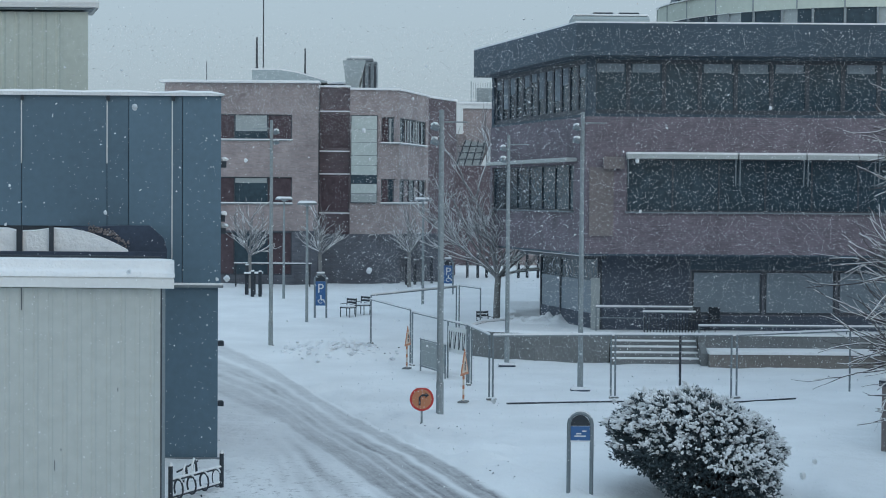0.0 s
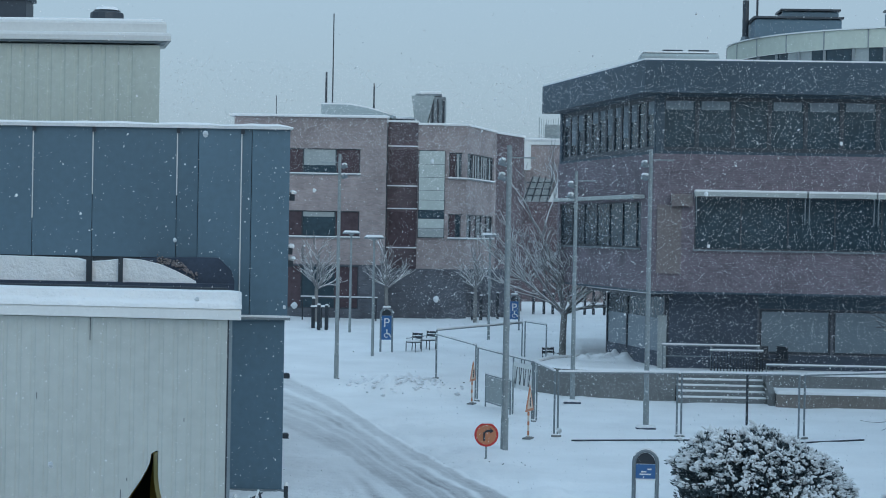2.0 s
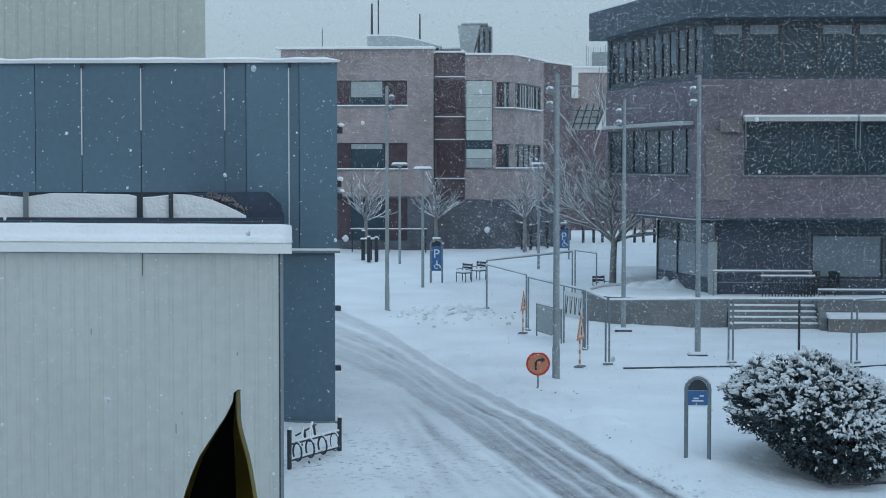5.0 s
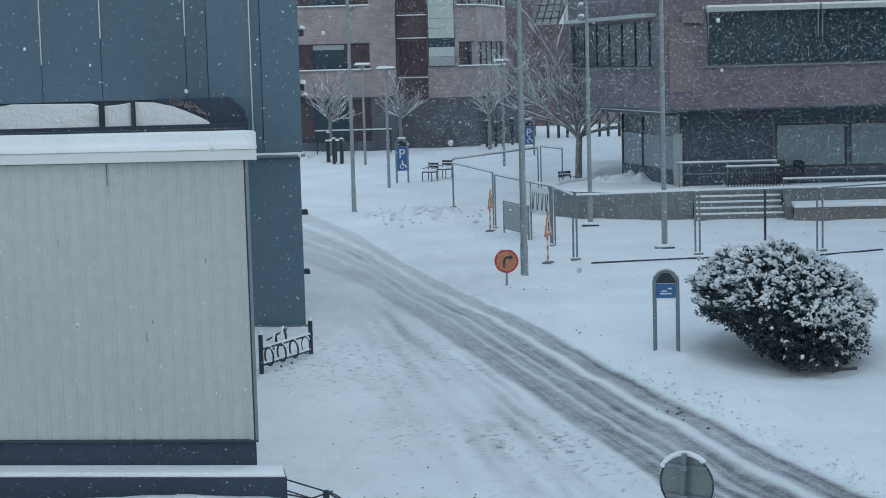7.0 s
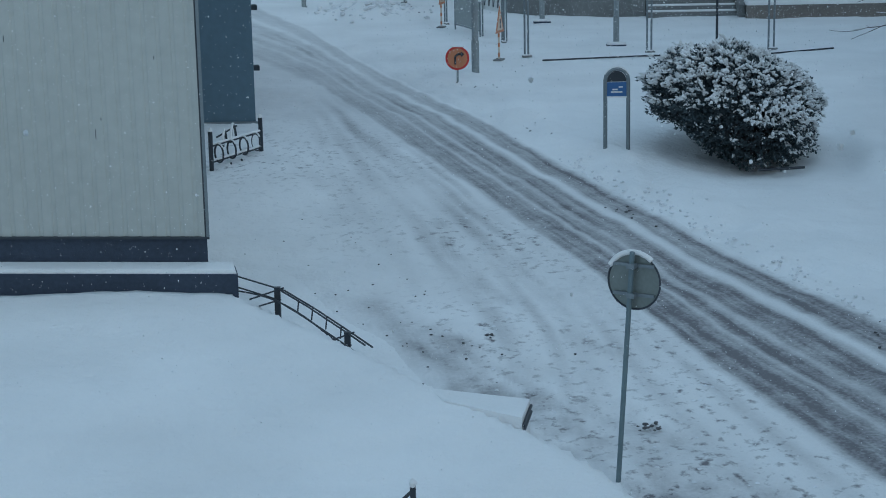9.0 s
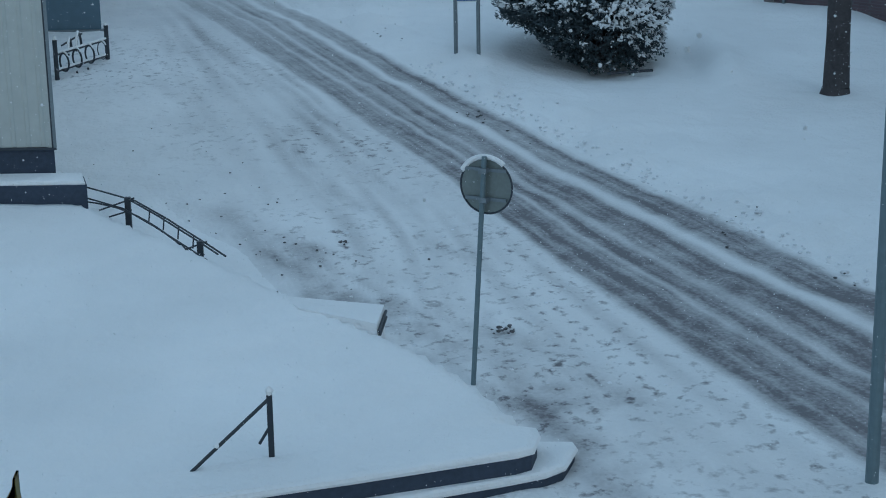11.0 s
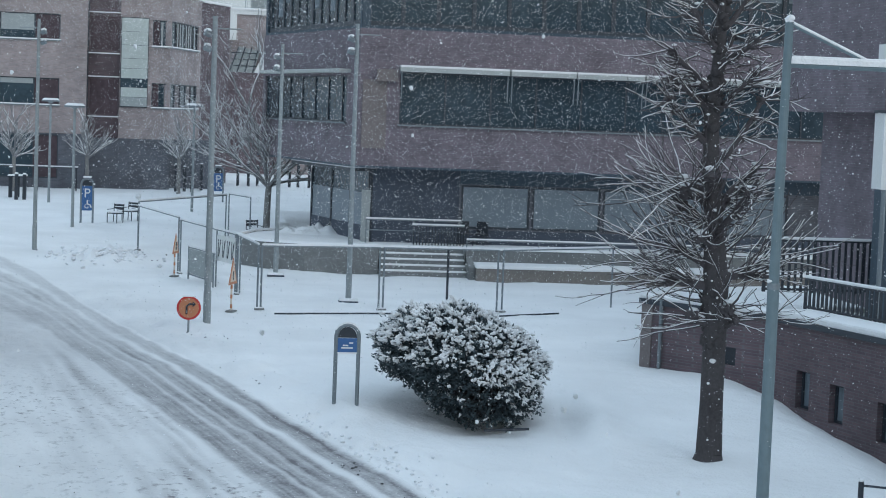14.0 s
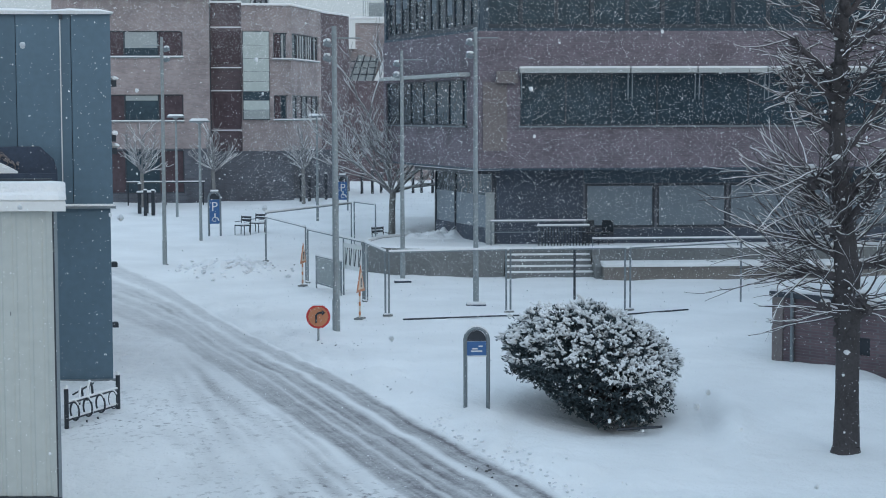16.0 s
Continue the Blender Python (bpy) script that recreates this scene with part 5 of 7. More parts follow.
def lamps():
    floodlight_pole(4.57, 58.58, 9.2)
    floodlight_pole(-0.06, 51.52, 8.9, 2, -1, 0.105, False)
    floodlight_pole(2.44, 66.8, 8.7, 2, -1)
    floodlight_pole(-7.18, 74.2, 9.4, 2, 1, 0.09, False)
    disc_lamp(-6.42, 83.9, 5.5)
    disc_lamp(-8.68, 96.9, 5.3)
    disc_lamp(-1.05, 93.8, 5.4)
    # tall pole close to the road, with a bracket and stay
    x, y = 5.55, 17.0
    z = lie(x, y)
    t = thing("street_lamp", pose(x, y, z), "tall grey lamp pole beside the road with snowy arm", "street lamp")
    part("lower_pole", Buf().tube((0, 0, 0), (0.0, 0, 4.81 - z), 0.072, 0.060, 14), POLE_DARK, t)
    part("collar", Buf().tube((0, 0, 4.78 - z), (0, 0, 4.84 - z), 0.068, 0.066, 14), STEEL, t)
    part("collar_snow", Buf().blob((-0.03, 0, 4.86 - z), 0.05, random.Random(1), 0.5), SNOW, t)
    part("upper_pole", Buf().tube((0, 0, 4.84 - z), (0.02, 0, 7.42 - z), 0.054, 0.042, 14), POLE_DARK, t)
    part("pole_snow", Buf().blob((0.02, 0, 7.45 - z), 0.055, random.Random(2), 0.8), SNOW, t)
    arm = part("arm", Buf().tube((0.03, 0, 7.0 - z), (1.9, 0, 7.0 - z), 0.028), POLE_DARK, t)
    part("arm_snow", Buf().box(0.05, 1.9, -0.035, 0.035, 7.015 - z, 7.095 - z, 0.03), SNOW, arm)
    stay = part("stay", Buf().tube((0.03, 0, 7.4 - z), (0.85, 0, 7.05 - z), 0.016), POLE_DARK, t)
    part("stay_snow", Buf().tube((0.05, 0, 7.415 - z), (0.85, 0, 7.07 - z), 0.017), SNOW, stay)


# ---- totems, round sign, benches ----
def arch(buf, w, h, r, n=8):
    pts = [(-w / 2, 0, 0), (-w / 2, 0, h - w / 2)]
    pts += [(-w / 2 * math.cos(math.pi * k / n), 0, h - w / 2 + w / 2 * math.sin(math.pi * k / n)) for k in range(1, n)]
    pts += [(w / 2, 0, h - w / 2), (w / 2, 0, 0)]
    return buf.path(pts, r, 8)


def totems():
    t = thing("info_sign", pose(3.04, 38.8, lie(3.04, 38.8)), "arched grey steel sign frame with a small blue panel", "sign")
    part("frame", arch(Buf(), 0.50, 1.86, 0.045), STEEL, t)
    part("frame_snow", Buf().path([(-0.25 * math.cos(math.pi * k / 10), 0, 1.65 + 0.25 * math.sin(math.pi * k / 10)) for k in range(1, 10)], 0.035, 6), SNOW, t)
    part("dark_disc", Buf().prism([(-0.21 * math.cos(math.pi * k / 12), 1.57 + 0.24 * math.sin(math.pi * k / 12)) for k in range(13)], -0.01, 0.03), BLACK, t)
    pl = part("panel", Buf().box(-0.22, 0.22, -0.02, 0.02, 1.25, 1.56), BLUE_SIGN, t, "blue panel with pale bars")
    part("panel_edge", Buf().box(-0.22, 0.22, -0.03, 0.03, 1.22, 1.25), WHITE, t)
    for k, (a, b) in enumerate(((-0.13, 0.12), (-0.10, 0.02), (0.04, 0.13))):
        part("bar", Buf().box(a, b, -0.025, -0.02, 1.33 + 0.055 * k, 1.36 + 0.055 * k), WHITE, pl)
    for x, y, rz, h in ((-5.92, 86.1, 0, 2.15), (0.30, 100.5, 0, 2.0)):
        t = thing("parking_sign", pose(x, y, lie(x, y), 0, 0, rz), "blue parking sign in an arched grey frame", "parking sign", "parking signs")
        part("frame", arch(Buf(), 0.56, h, 0.05), STEEL, t)
        part("dark_disc", Buf().prism([(-0.23 * math.cos(math.pi * k / 12), h - 0.34 + 0.27 * math.sin(math.pi * k / 12)) for k in range(13)], -0.01, 0.03), BLACK, t)
        pl = part("panel", Buf().box(-0.25, 0.25, -0.025, 0.025, 0.62, h - 0.36), BLUE_SIGN, t)
        writing("letter", "P", 0.62, WHITE, pl, pose(0, -0.03, h - 0.72))
        part("wheelchair_symbol", Buf().tube((0.02, -0.03, 1.12), (0.02, -0.03, 0.92), 0.035).tube((0.02, -0.03, 0.92), (0.15, -0.03, 0.90), 0.03).tube((0.15, -0.03, 0.9), (0.2, -0.03, 0.76), 0.03).path([(0.1 * math.cos(a) - 0.0, -0.03, 0.83 + 0.1 * math.sin(a)) for a in (1.6, 2.4, 3.2, 4.0, 4.8, 5.6)], 0.02), WHITE, pl)
        part("snow_cap", Buf().box(-0.2, 0.2, -0.05, 0.05, h + 0.03, h + 0.11, 0.04), SNOW, t)
    x, y = 1.62, 20.0
    z = lie(x, y)
    t = thing("round_road_sign", pose(x, y, z), "back of a round grey road sign on a steel post", "road sign")
    part("post", Buf().tube((-0.03, 0, 0), (0.13, 0, 1.84 - z), 0.031, 0.031, 10), POLE_DARK, t)
    rot = pose(0.125, -0.0, 1.476 - z, 0, 0, -30)
    plate = part("plate", Buf().disc((0, 0.07, 0), 0.33, 0.012, 40), SIGN_BACK, t, m=rot)
    part("rim", Buf().path([(0.33 * math.cos(a * math.pi / 18), 0.062, 0.33 * math.sin(a * math.pi / 18)) for a in range(37)], 0.012, 6), FRAME, t, m=rot)
    for zz in (-0.15, 0.2):
        part("bracket", Buf().box(-0.26, 0.26, 0.035, 0.062, zz - 0.02, zz + 0.02), STEEL, t, m=rot)
        part("clamp", Buf().box(-0.05, 0.05, -0.05, 0.035, zz - 0.03, zz + 0.03), STEEL, t, m=rot)
    b = Buf()
    for k in range(10):
        a0, a1 = radians(50 + 10 * k), radians(60 + 10 * k)
        b.tube((0.35 * math.cos(a0), 0.06, 0.35 * math.sin(a0)), (0.35 * math.cos(a1), 0.06, 0.35 * math.sin(a1)), 0.032, 0.032, 8)
    part("snow_rim", b, SNOW, t, m=rot)
    for x, y, rz in ((-4.62, 86.8, -38), (-3.98, 88.0, -38), (1.95, 80.6, 30)):
        c = thing("park_seat", pose(x, y, lie(x, y), 0, 0, rz), "dark steel park seat with snow on it", "bench", "park seats")
        part("seat", Buf().box(-0.30, 0.30, -0.25, 0.25, 0.44, 0.49), BLACK, c)
        part("seat_snow", Buf().box(-0.29, 0.29, -0.24, 0.20, 0.49, 0.56, 0.04), SNOW, c)
        for zz in (0.66, 0.80):
            part("back_slat", Buf().box(-0.30, 0.30, 0.25, 0.29, zz, zz + 0.10), BLACK, c)
        for sx in (-0.3, 0.3):
            part("leg", Buf().tube((sx, 0.22, 0), (sx, 0.28, 0.92), 0.022), BLACK, c)
            part("leg", Buf().tube((sx, -0.22, 0), (sx, -0.22, 0.46), 0.022), BLACK, c)
            part("armrest", Buf().tube((sx, -0.22, 0.64), (sx, 0.25, 0.66), 0.018), BLACK, c)
    for x, y in ((-10.96, 99.4), (-10.5, 98.0), (-10.1, 98.2), (-2.2, 108.0), (-1.7, 108.4), (-1.25, 108.2), (-0.7, 110), (2.3, 117), (2.9, 117.6), (3.5, 117.2), (4.3, 118), (5.0, 117.5), (5.6, 118), (6.3, 117.5), (7.0, 118), (1.6, 116)):
        h = 1.25 + 0.4 * ((x * 7.3) % 1)
        b = thing("bollard", pose(x, y, lie(x, y)), "dark wooden post standing in the snow", "bollard", "dark posts on the square")
        part("post", Buf().box(-0.09, 0.09, -0.09, 0.09, 0, h), BLACK, b)
        part("snow_cap", Buf().box(-0.09, 0.09, -0.09, 0.09, h, h + 0.08, 0.04), SNOW, b)
    sh = thing("garden_table", pose(-10.6, 99.5, lie(-10.6, 99.5)), "small dark table with snowy top on three legs", "table")
    part("top", Buf().box(-0.5, 0.5, -0.4, 0.4, 1.12, 1.18), BLACK, sh)
    part("top_snow", Buf().box(-0.5, 0.5, -0.4, 0.4, 1.18, 1.27, 0.05), SNOW, sh)
    for x in (-0.42, 0.05, 0.42):
        part("leg", Buf().box(x - 0.06, x + 0.06, -0.06, 0.06, 0, 1.12), BLACK, sh)
    r = thing("square_railing", pose(-12.4, 105.5, lie(-12.4, 105.5)), "low dark railing with snow before the brick building", "railing")
    part("rail", Buf().tube((0, 0, 1.35), (4.6, 0, 1.35), 0.04), BLACK, r)
    part("rail_snow", Buf().box(0, 4.6, -0.04, 0.04, 1.38, 1.45, 0.02), SNOW, r)
    for x in (0.1, 2.3, 4.5):
        part("post", Buf().tube((x, 0, 0), (x, 0, 1.35), 0.04), BLACK, r)



# ---- railings and bicycle stand ----
def railings():
    # arched railing beyond the snow bank
    pts = [(-3.88, 27.35, -0.13), (-3.13, 26.45, -0.12), (-2.6, 25.7, -0.22), (-1.94, 24.75, -0.38), (-1.66, 24.3, -0.44)]
    t = thing("bank_railing", pose(0, 0, 0), "low black steel railing along the snow bank", "railing")
    for x, y, z in pts[1::2]:
        part("post", Buf().box(x - 0.045, x + 0.045, y - 0.045, y + 0.045, lie(x, y) - 0.1, z + 0.02), BLACK, t)
    for dz, sx in ((0.0, 0.0), (-0.06, 0.10), (-0.14, -0.06)):
        part("rail", Buf().path([(x + sx, y + sx, z + dz) for x, y, z in pts], 0.014, 6), BLACK, t)
    bow = []
    for k in range(13):
        u = k / 12
        c = Vector(pts[0]).lerp(Vector(pts[3]), u)
        bow.append((c.x - 0.05, c.y - 0.05, c.z - 0.22 + 0.20 * math.sin(math.pi * u)))
    part("bow", Buf().path(bow, 0.014, 6), BLACK, t)
    for u in (0.3, 0.5, 0.7, 0.9):
        c = Vector(pts[1]).lerp(Vector(pts[3]), u)
        part("strut", Buf().tube((c.x, c.y, c.z - 0.16), (c.x + 0.02, c.y + 0.02, c.z + 0.02), 0.011), BLACK, t)
    for x, y, z in pts[1::2]:
        part("brace", Buf().tube((x - 0.42, y - 0.12, z - 0.14), (x + 0.1, y + 0.03, z), 0.013), BLACK, t)
        part("brace", Buf().tube((x - 0.25, y - 0.3, z - 0.20), (x + 0.05, y, z - 0.18), 0.013), BLACK, t)
    # corner railing near the stair down
    x, y = -0.73, 17.25
    z = lie(x, y)
    r = thing("stair_railing", pose(x, y, z), "black steel stair rail rising out of the snow", "railing")
    part("post", Buf().box(-0.03, 0.03, -0.03, 0.03, -0.1, 0.74), BLACK, r)
    part("post_snow", Buf().blob((0, 0, 0.78), 0.045, random.Random(4), 1.2), SNOW, r)
    part("rail", Buf().tube((0, 0, 0.70), (-1.25, -0.5, -0.30), 0.02), BLACK, r)
    part("brace", Buf().tube((0, 0, 0.40), (-0.12, -0.05, 0.22), 0.016), BLACK, r)
    part("rail_snow", Buf().blob((-0.55, -0.22, 0.28), 0.035, random.Random(6), 0.8), SNOW, r)
    # two broad steps at the corner of the bank, thick with snow
    st = thing("corner_steps", pose(0, 0, 0), "dark-edged entrance steps under thick rounded snow", "steps")
    upper = [(2.07, 17.80), (2.08, 17.60), (1.98, 17.25), (1.80, 17.15), (0.09, 16.66), (-4.0, 15.55), (-4.0, 16.4), (0.2, 17.5), (1.2, 18.2)]
    lower = [(2.50, 18.02), (2.52, 17.85), (2.33, 17.38), (2.10, 17.20), (1.70, 17.05), (0.0, 16.50), (-4.0, 15.35), (-4.0, 15.9), (0.0, 17.0), (1.6, 17.5), (1.9, 18.1)]
    for nm, line, z0, z1, h in (("upper_edge", upper, -1.2, -0.74, 0.09), ("lower_step", lower, -1.5, -1.0, 0.08)):
        line = line[::-1]
        edge = part(nm, Buf().poly(line, z0, z1), PLINTH, st)
        n = len(line)
        cx, cy = sum(q[0] for q in line) / n, sum(q[1] for q in line) / n
        vs = []
        for zz, e in ((z1, 0.03), (z1 + 0.35 * h, 0.045), (z1 + 0.75 * h, 0.02), (z1 + h, -0.06), (z1 + h, -0.25)):
            vs += [(qx + e * (qx - cx) / math.hypot(qx - cx, qy - cy), qy + e * (qy - cy) / math.hypot(qx - cx, qy - cy), zz + 0.012 * noise.noise((qx * 2, qy * 2, zz))) for qx, qy in line]
        fs = [(r_ * n + k, r_ * n + (k + 1) % n, (r_ + 1) * n + (k + 1) % n, (r_ + 1) * n + k) for r_ in range(4) for k in range(n)]
        part("step_snow", Buf().add(vs, fs + [tuple(range(4 * n, 5 * n))]), SNOW, edge)
    # snow-covered slab that sticks out of the bank
    s = thing("snowy_slab", pose(0.1, 21.75, lie(0.6, 22.3)), "snow-covered slab with a dark end plate", "slab")
    part("slab", Buf().add([(-0.8, 0.55, 0.0), (0.5, 0.02, 0.0), (0.38, -0.75, 0.0), (-0.6, 0.0, 0.0), (-0.8, 0.55, 0.46), (0.5, 0.02, 0.46), (0.38, -0.75, 0.46), (-0.6, 0.0, 0.46)],
                           [(3, 2, 1, 0), (4, 5, 6, 7), (0, 1, 5, 4), (1, 2, 6, 5), (2, 3, 7, 6), (3, 0, 4, 7)]), SNOW, s)
    part("end_plate", Buf().tube((0.52, 0.0, 0.38), (0.40, -0.77, 0.36), 0.02).tube((0.52, 0.0, 0.30), (0.40, -0.77, 0.28), 0.02), BLACK, s)
    # bicycle stand between the two halls
    m, w = wall_frame(-5.74, 37.45, -4.89, 39.4)
    z = lie(-5.3, 38.4)
    t = thing("bicycle_stand", Matrix.Translation((0, 0, z)) @ m, "black steel bicycle stand with wheel hoops under snow", "bicycle stand")
    for x in (0.02, w):
        part("post", Buf().tube((x, 0, -0.05), (x, 0, 0.84), 0.05, 0.05, 12), BLACK, t, smooth=False)
        part("post_snow", Buf().tube((x, 0, 0.84), (x, 0, 0.92), 0.05, 0.03, 10), SNOW, t)
    for h in (0.17, 0.52):
        rl = part("rail", Buf().tube((0, 0, h), (w, 0, h), 0.026), BLACK, t)
        part("rail_snow", Buf().box(0.05, w - 0.05, -0.025, 0.025, h + 0.02, h + 0.06, 0.02), SNOW, rl)
    for k in range(4):
        x = w * (k + 0.35) / 4.1
        ring = [(x + 0.10 * math.cos(a * math.pi / 9), -0.10 + 0.17 * math.cos(a * math.pi / 9), 0.345 + 0.19 * math.sin(a * math.pi / 9)) for a in range(19)]
        hp = part("hoop", Buf().path(ring, 0.022 if k < 3 else 0.012, 6), BLACK, t)
        part("hoop_snow", Buf().path([(q[0], q[1] - 0.01, q[2] + 0.03) for q in ring[2:8]], 0.018, 6), SNOW, hp)
    for x, y, r in ((1.45, 0.30, 0.36), (0.95, 0.22, 0.32)):
        bow = [(x + r * math.cos(a * math.pi / 12), y + 0.15 * math.cos(a * math.pi / 12), 0.30 + 1.25 * r * math.sin(a * math.pi / 12)) for a in range(1, 12)]
        hp = part("wheel_bow", Buf().path(bow, 0.028, 6), BLACK, t)
        part("bow_snow", Buf().path([(q[0], q[1], q[2] + 0.04) for q in bow[5:]], 0.03, 6), SNOW, hp)
    part("cross_bar", Buf().tube((0.6, 0.2, 0.62), (1.6, 0.3, 0.72), 0.02), BLACK, t)
    for x in (0.75, 1.2):
        part("foot_bow", Buf().path([(x + 0.14 * math.cos(a), -0.12, 0.10 + 0.14 * math.sin(a)) for a in (3.3, 3.9, 4.5, 5.1, 5.7)], 0.02, 6), BLACK, t)
    # low railing by the wall on the far side of the road
    x, y = 11.6, 30.0
    z = lie(x, y)
    r = thing("kerb_railing", pose(x, y, z, 0, 0, -28), "low dark steel railing with three rails", "railing")
    for px in (0, 2.2):
        part("post", Buf().tube((px, 0, 0), (px, 0, 0.72), 0.05, 0.05, 10), BLACK, r)
        part("post_snow", Buf().blob((px, 0, 0.75), 0.05, random.Random(9), 0.7), SNOW, r)
    for h in (0.12, 0.40, 0.66):
        part("rail", Buf().tube((0, 0, h), (2.2, 0, h), 0.022), BLACK, r)
    part("ring", Buf().path([(0.75 + 0.14 * math.cos(a * math.pi / 8), 0, 0.26 + 0.14 * math.sin(a * math.pi / 8)) for a in range(17)], 0.014, 6), STEEL, r)


# ---- brick wall, balustrade and house at the road bend ----
def bend_wall():
    t = thing("brick_retaining_wall", pose(0, 0, 0), "dark red brick retaining wall with small windows and snowy coping", "wall", kind="structure")
    top = 1.62
    ma, wa = wall_frame(11.5, 45.1, 13.8, 41.9)
    part("wall_pier", Buf().box(-0.35, 0.0, -0.04, 0.5, -0.6, top), PIER, t, m=ma)
    part("brick_face", Buf().wall(0, wa, -0.9, top, 0, 0.4, [(2.2, 2.75, 0.35, 0.8)]), BRICK_RED, t, m=ma)
    part("drain_pipe", Buf().tube((0.35, -0.08, -0.5), (0.35, -0.08, 1.9), 0.05), STEEL, t, m=ma)
    part("vent", Buf().box(2.2, 2.75, 0.1, 0.14, 0.35, 0.8), BLACK, t, m=ma)
    part("coping", Buf().box(-0.4, wa, -0.1, 0.5, top, top + 0.14), FRAME, t, m=ma)
    part("coping_snow", Buf().box(-0.4, wa, -0.06, 0.5, top + 0.14, top + 0.24, 0.04), SNOW, t, m=ma)
    mb, wb = wall_frame(13.8, 41.9, 17.0, 31.0)
    ws = [(0.95, 1.5), (2.3, 2.85), (4.1, 4.65), (6.0, 6.55), (8.0, 8.55)]
    holes = [(a, b, -0.36 - 0.13 * k, 0.56 - 0.13 * k) for k, (a, b) in enumerate(ws)]
    part("brick_face", Buf().wall(0, wb, -2.4, top, 0, 0.4, holes), BRICK_RED, t, m=mb)
    for k, h in enumerate(holes):
        window(t, *h, 0, mb, [BLIND_DIM if k % 2 else TEAL], [], inset=0.2, sill=False)
    part("coping", Buf().box(0, wb, -0.1, 0.5, top, top + 0.14), FRAME, t, m=mb)
    part("coping_snow", Buf().box(0, wb, -0.06, 1.0, top + 0.14, top + 0.30, 0.06), SNOW, t, m=mb)
    part("yard_snow", Buf().add([(11.6, 45.4, top), (13.9, 42.2, top), (17.3, 31.2, top), (40, 31, top), (40, 64, top - 0.4), (18, 64, 0.3), (12.5, 50, 0.6)], [(0, 1, 2, 3, 4, 5, 6)]), SNOW, t)
    # balustrades
    def slatted(x0, y0, x1, y1, z0, z1, h, gap=0.14, lean=0.0):
        m, w = wall_frame(x0, y0, x1, y1)
        r = thing("balustrade", m, "black slatted balustrade with snow on its handrail", "balustrade", "terrace balustrades")
        zt = lambda x: z0 + (z1 - z0) * x / w
        k = int(w / gap)
        for i in range(k + 1):
            x = w * i / k
            big = i % 8 == 0
            part("post" if big else "slat", Buf().box(x - (0.05 if big else 0.035), x + (0.05 if big else 0.035), -0.02, 0.02, zt(x), zt(x) + h), BLACK, r)
        for q in (0.08, h):
            part("rail", Buf().tube((0, 0, zt(0) + q), (w, 0, zt(w) + q), 0.035), BLACK, r)
        part("rail_snow", Buf().tube((0, 0, zt(0) + h + 0.05), (w, 0, zt(w) + h + 0.05), 0.045), SNOW, r)
    slatted(14.9, 46.5, 18.2, 46.5, 1.9, 1.9, 1.42, 0.17)
    slatted(14.75, 42.6, 17.6, 33.4, 1.85, 1.85, 0.78, 0.17)
    h = thing("corner_house", pose(17.05, 44.0, 0), "dark brick house corner with a white panel and window", "building")
    part("column", Buf().box(0.25, 1.2, 0.0, 1.0, 1.4, 4.9), FASCIA, h)
    part("wall", Buf().box(0.05, 14, 0.1, 8, 6.85, 12).box(1.2, 14, 0.6, 8, 1.4, 6.85), BRICK_WINE, h)
    part("white_panel", Buf().box(0.0, 14, -0.08, 0.6, 4.86, 6.82), WHITE, h, "white balcony panel")
    part("panel_cap", Buf().box(-0.03, 14, -0.12, 0.6, 6.82, 6.9), FRAME, h)
    part("window_glass", Buf().box(0.3, 3.0, 0.02, 0.09, 6.95, 8.0), TEAL, h)
    part("window_frame", Buf().box(0.18, 0.34, -0.03, 0.1, 6.9, 8.1), WHITE, h)
    part("pipe", Buf().tube((0.1, -0.05, 1.4), (0.1, -0.05, 4.86), 0.07), STEEL, h)
    part("upper_band", Buf().box(0.0, 14, -0.2, 0.6, 8.15, 8.6), WHITE, h, "white upper balcony edge")


def snow_pile(x, y, z, w, h, seed):
    rng = random.Random(seed)
    t = thing("snow_pile", pose(x, y, z), "shovelled pile of lumpy snow beside the entrance", "snow pile")
    vs, n, rings = [], 40, 14
    for i in range(rings + 1):
        q = i / rings
        for k in range(n):
            a = 2 * math.pi * k / n
            px, py = w * q * math.cos(a), w * 0.7 * q * math.sin(a)
            lump = 0.75 + 0.8 * noise.noise((px * 2.2, py * 2.2, seed)) + 0.35 * noise.noise((px * 5.5, py * 5.5, seed + 3))
            vs.append((px * (1 + 0.12 * noise.noise((a, seed, 0))), py, h * 1.5 * (1 - q * q) ** 0.9 * lump - 0.04))
    fs = [(i * n + k, (i + 1) * n + k, (i + 1) * n + (k + 1) % n, i * n + (k + 1) % n) for i in range(rings) for k in range(n)]
    part("mound", Buf().add(vs, fs), SNOW, t, smooth=True)


terrace()
snow_pile(4.3, 75.4, 1.10, 1.75, 0.24, 4)
site_fence()
lamps()
totems()
railings()
bend_wall()


# ---- trees and shrub ----
def branch_pts(rng, p, d, length, n, bend, lift):
    pts = [Vector(p)]
    d = Vector(d).normalized()
    for k in range(n):
        d = (d + Vector((rng.uniform(-bend, bend), rng.uniform(-bend, bend), rng.uniform(-bend, bend) + lift))).normalized()
        pts.append(pts[-1] + d * length / n)
    return pts


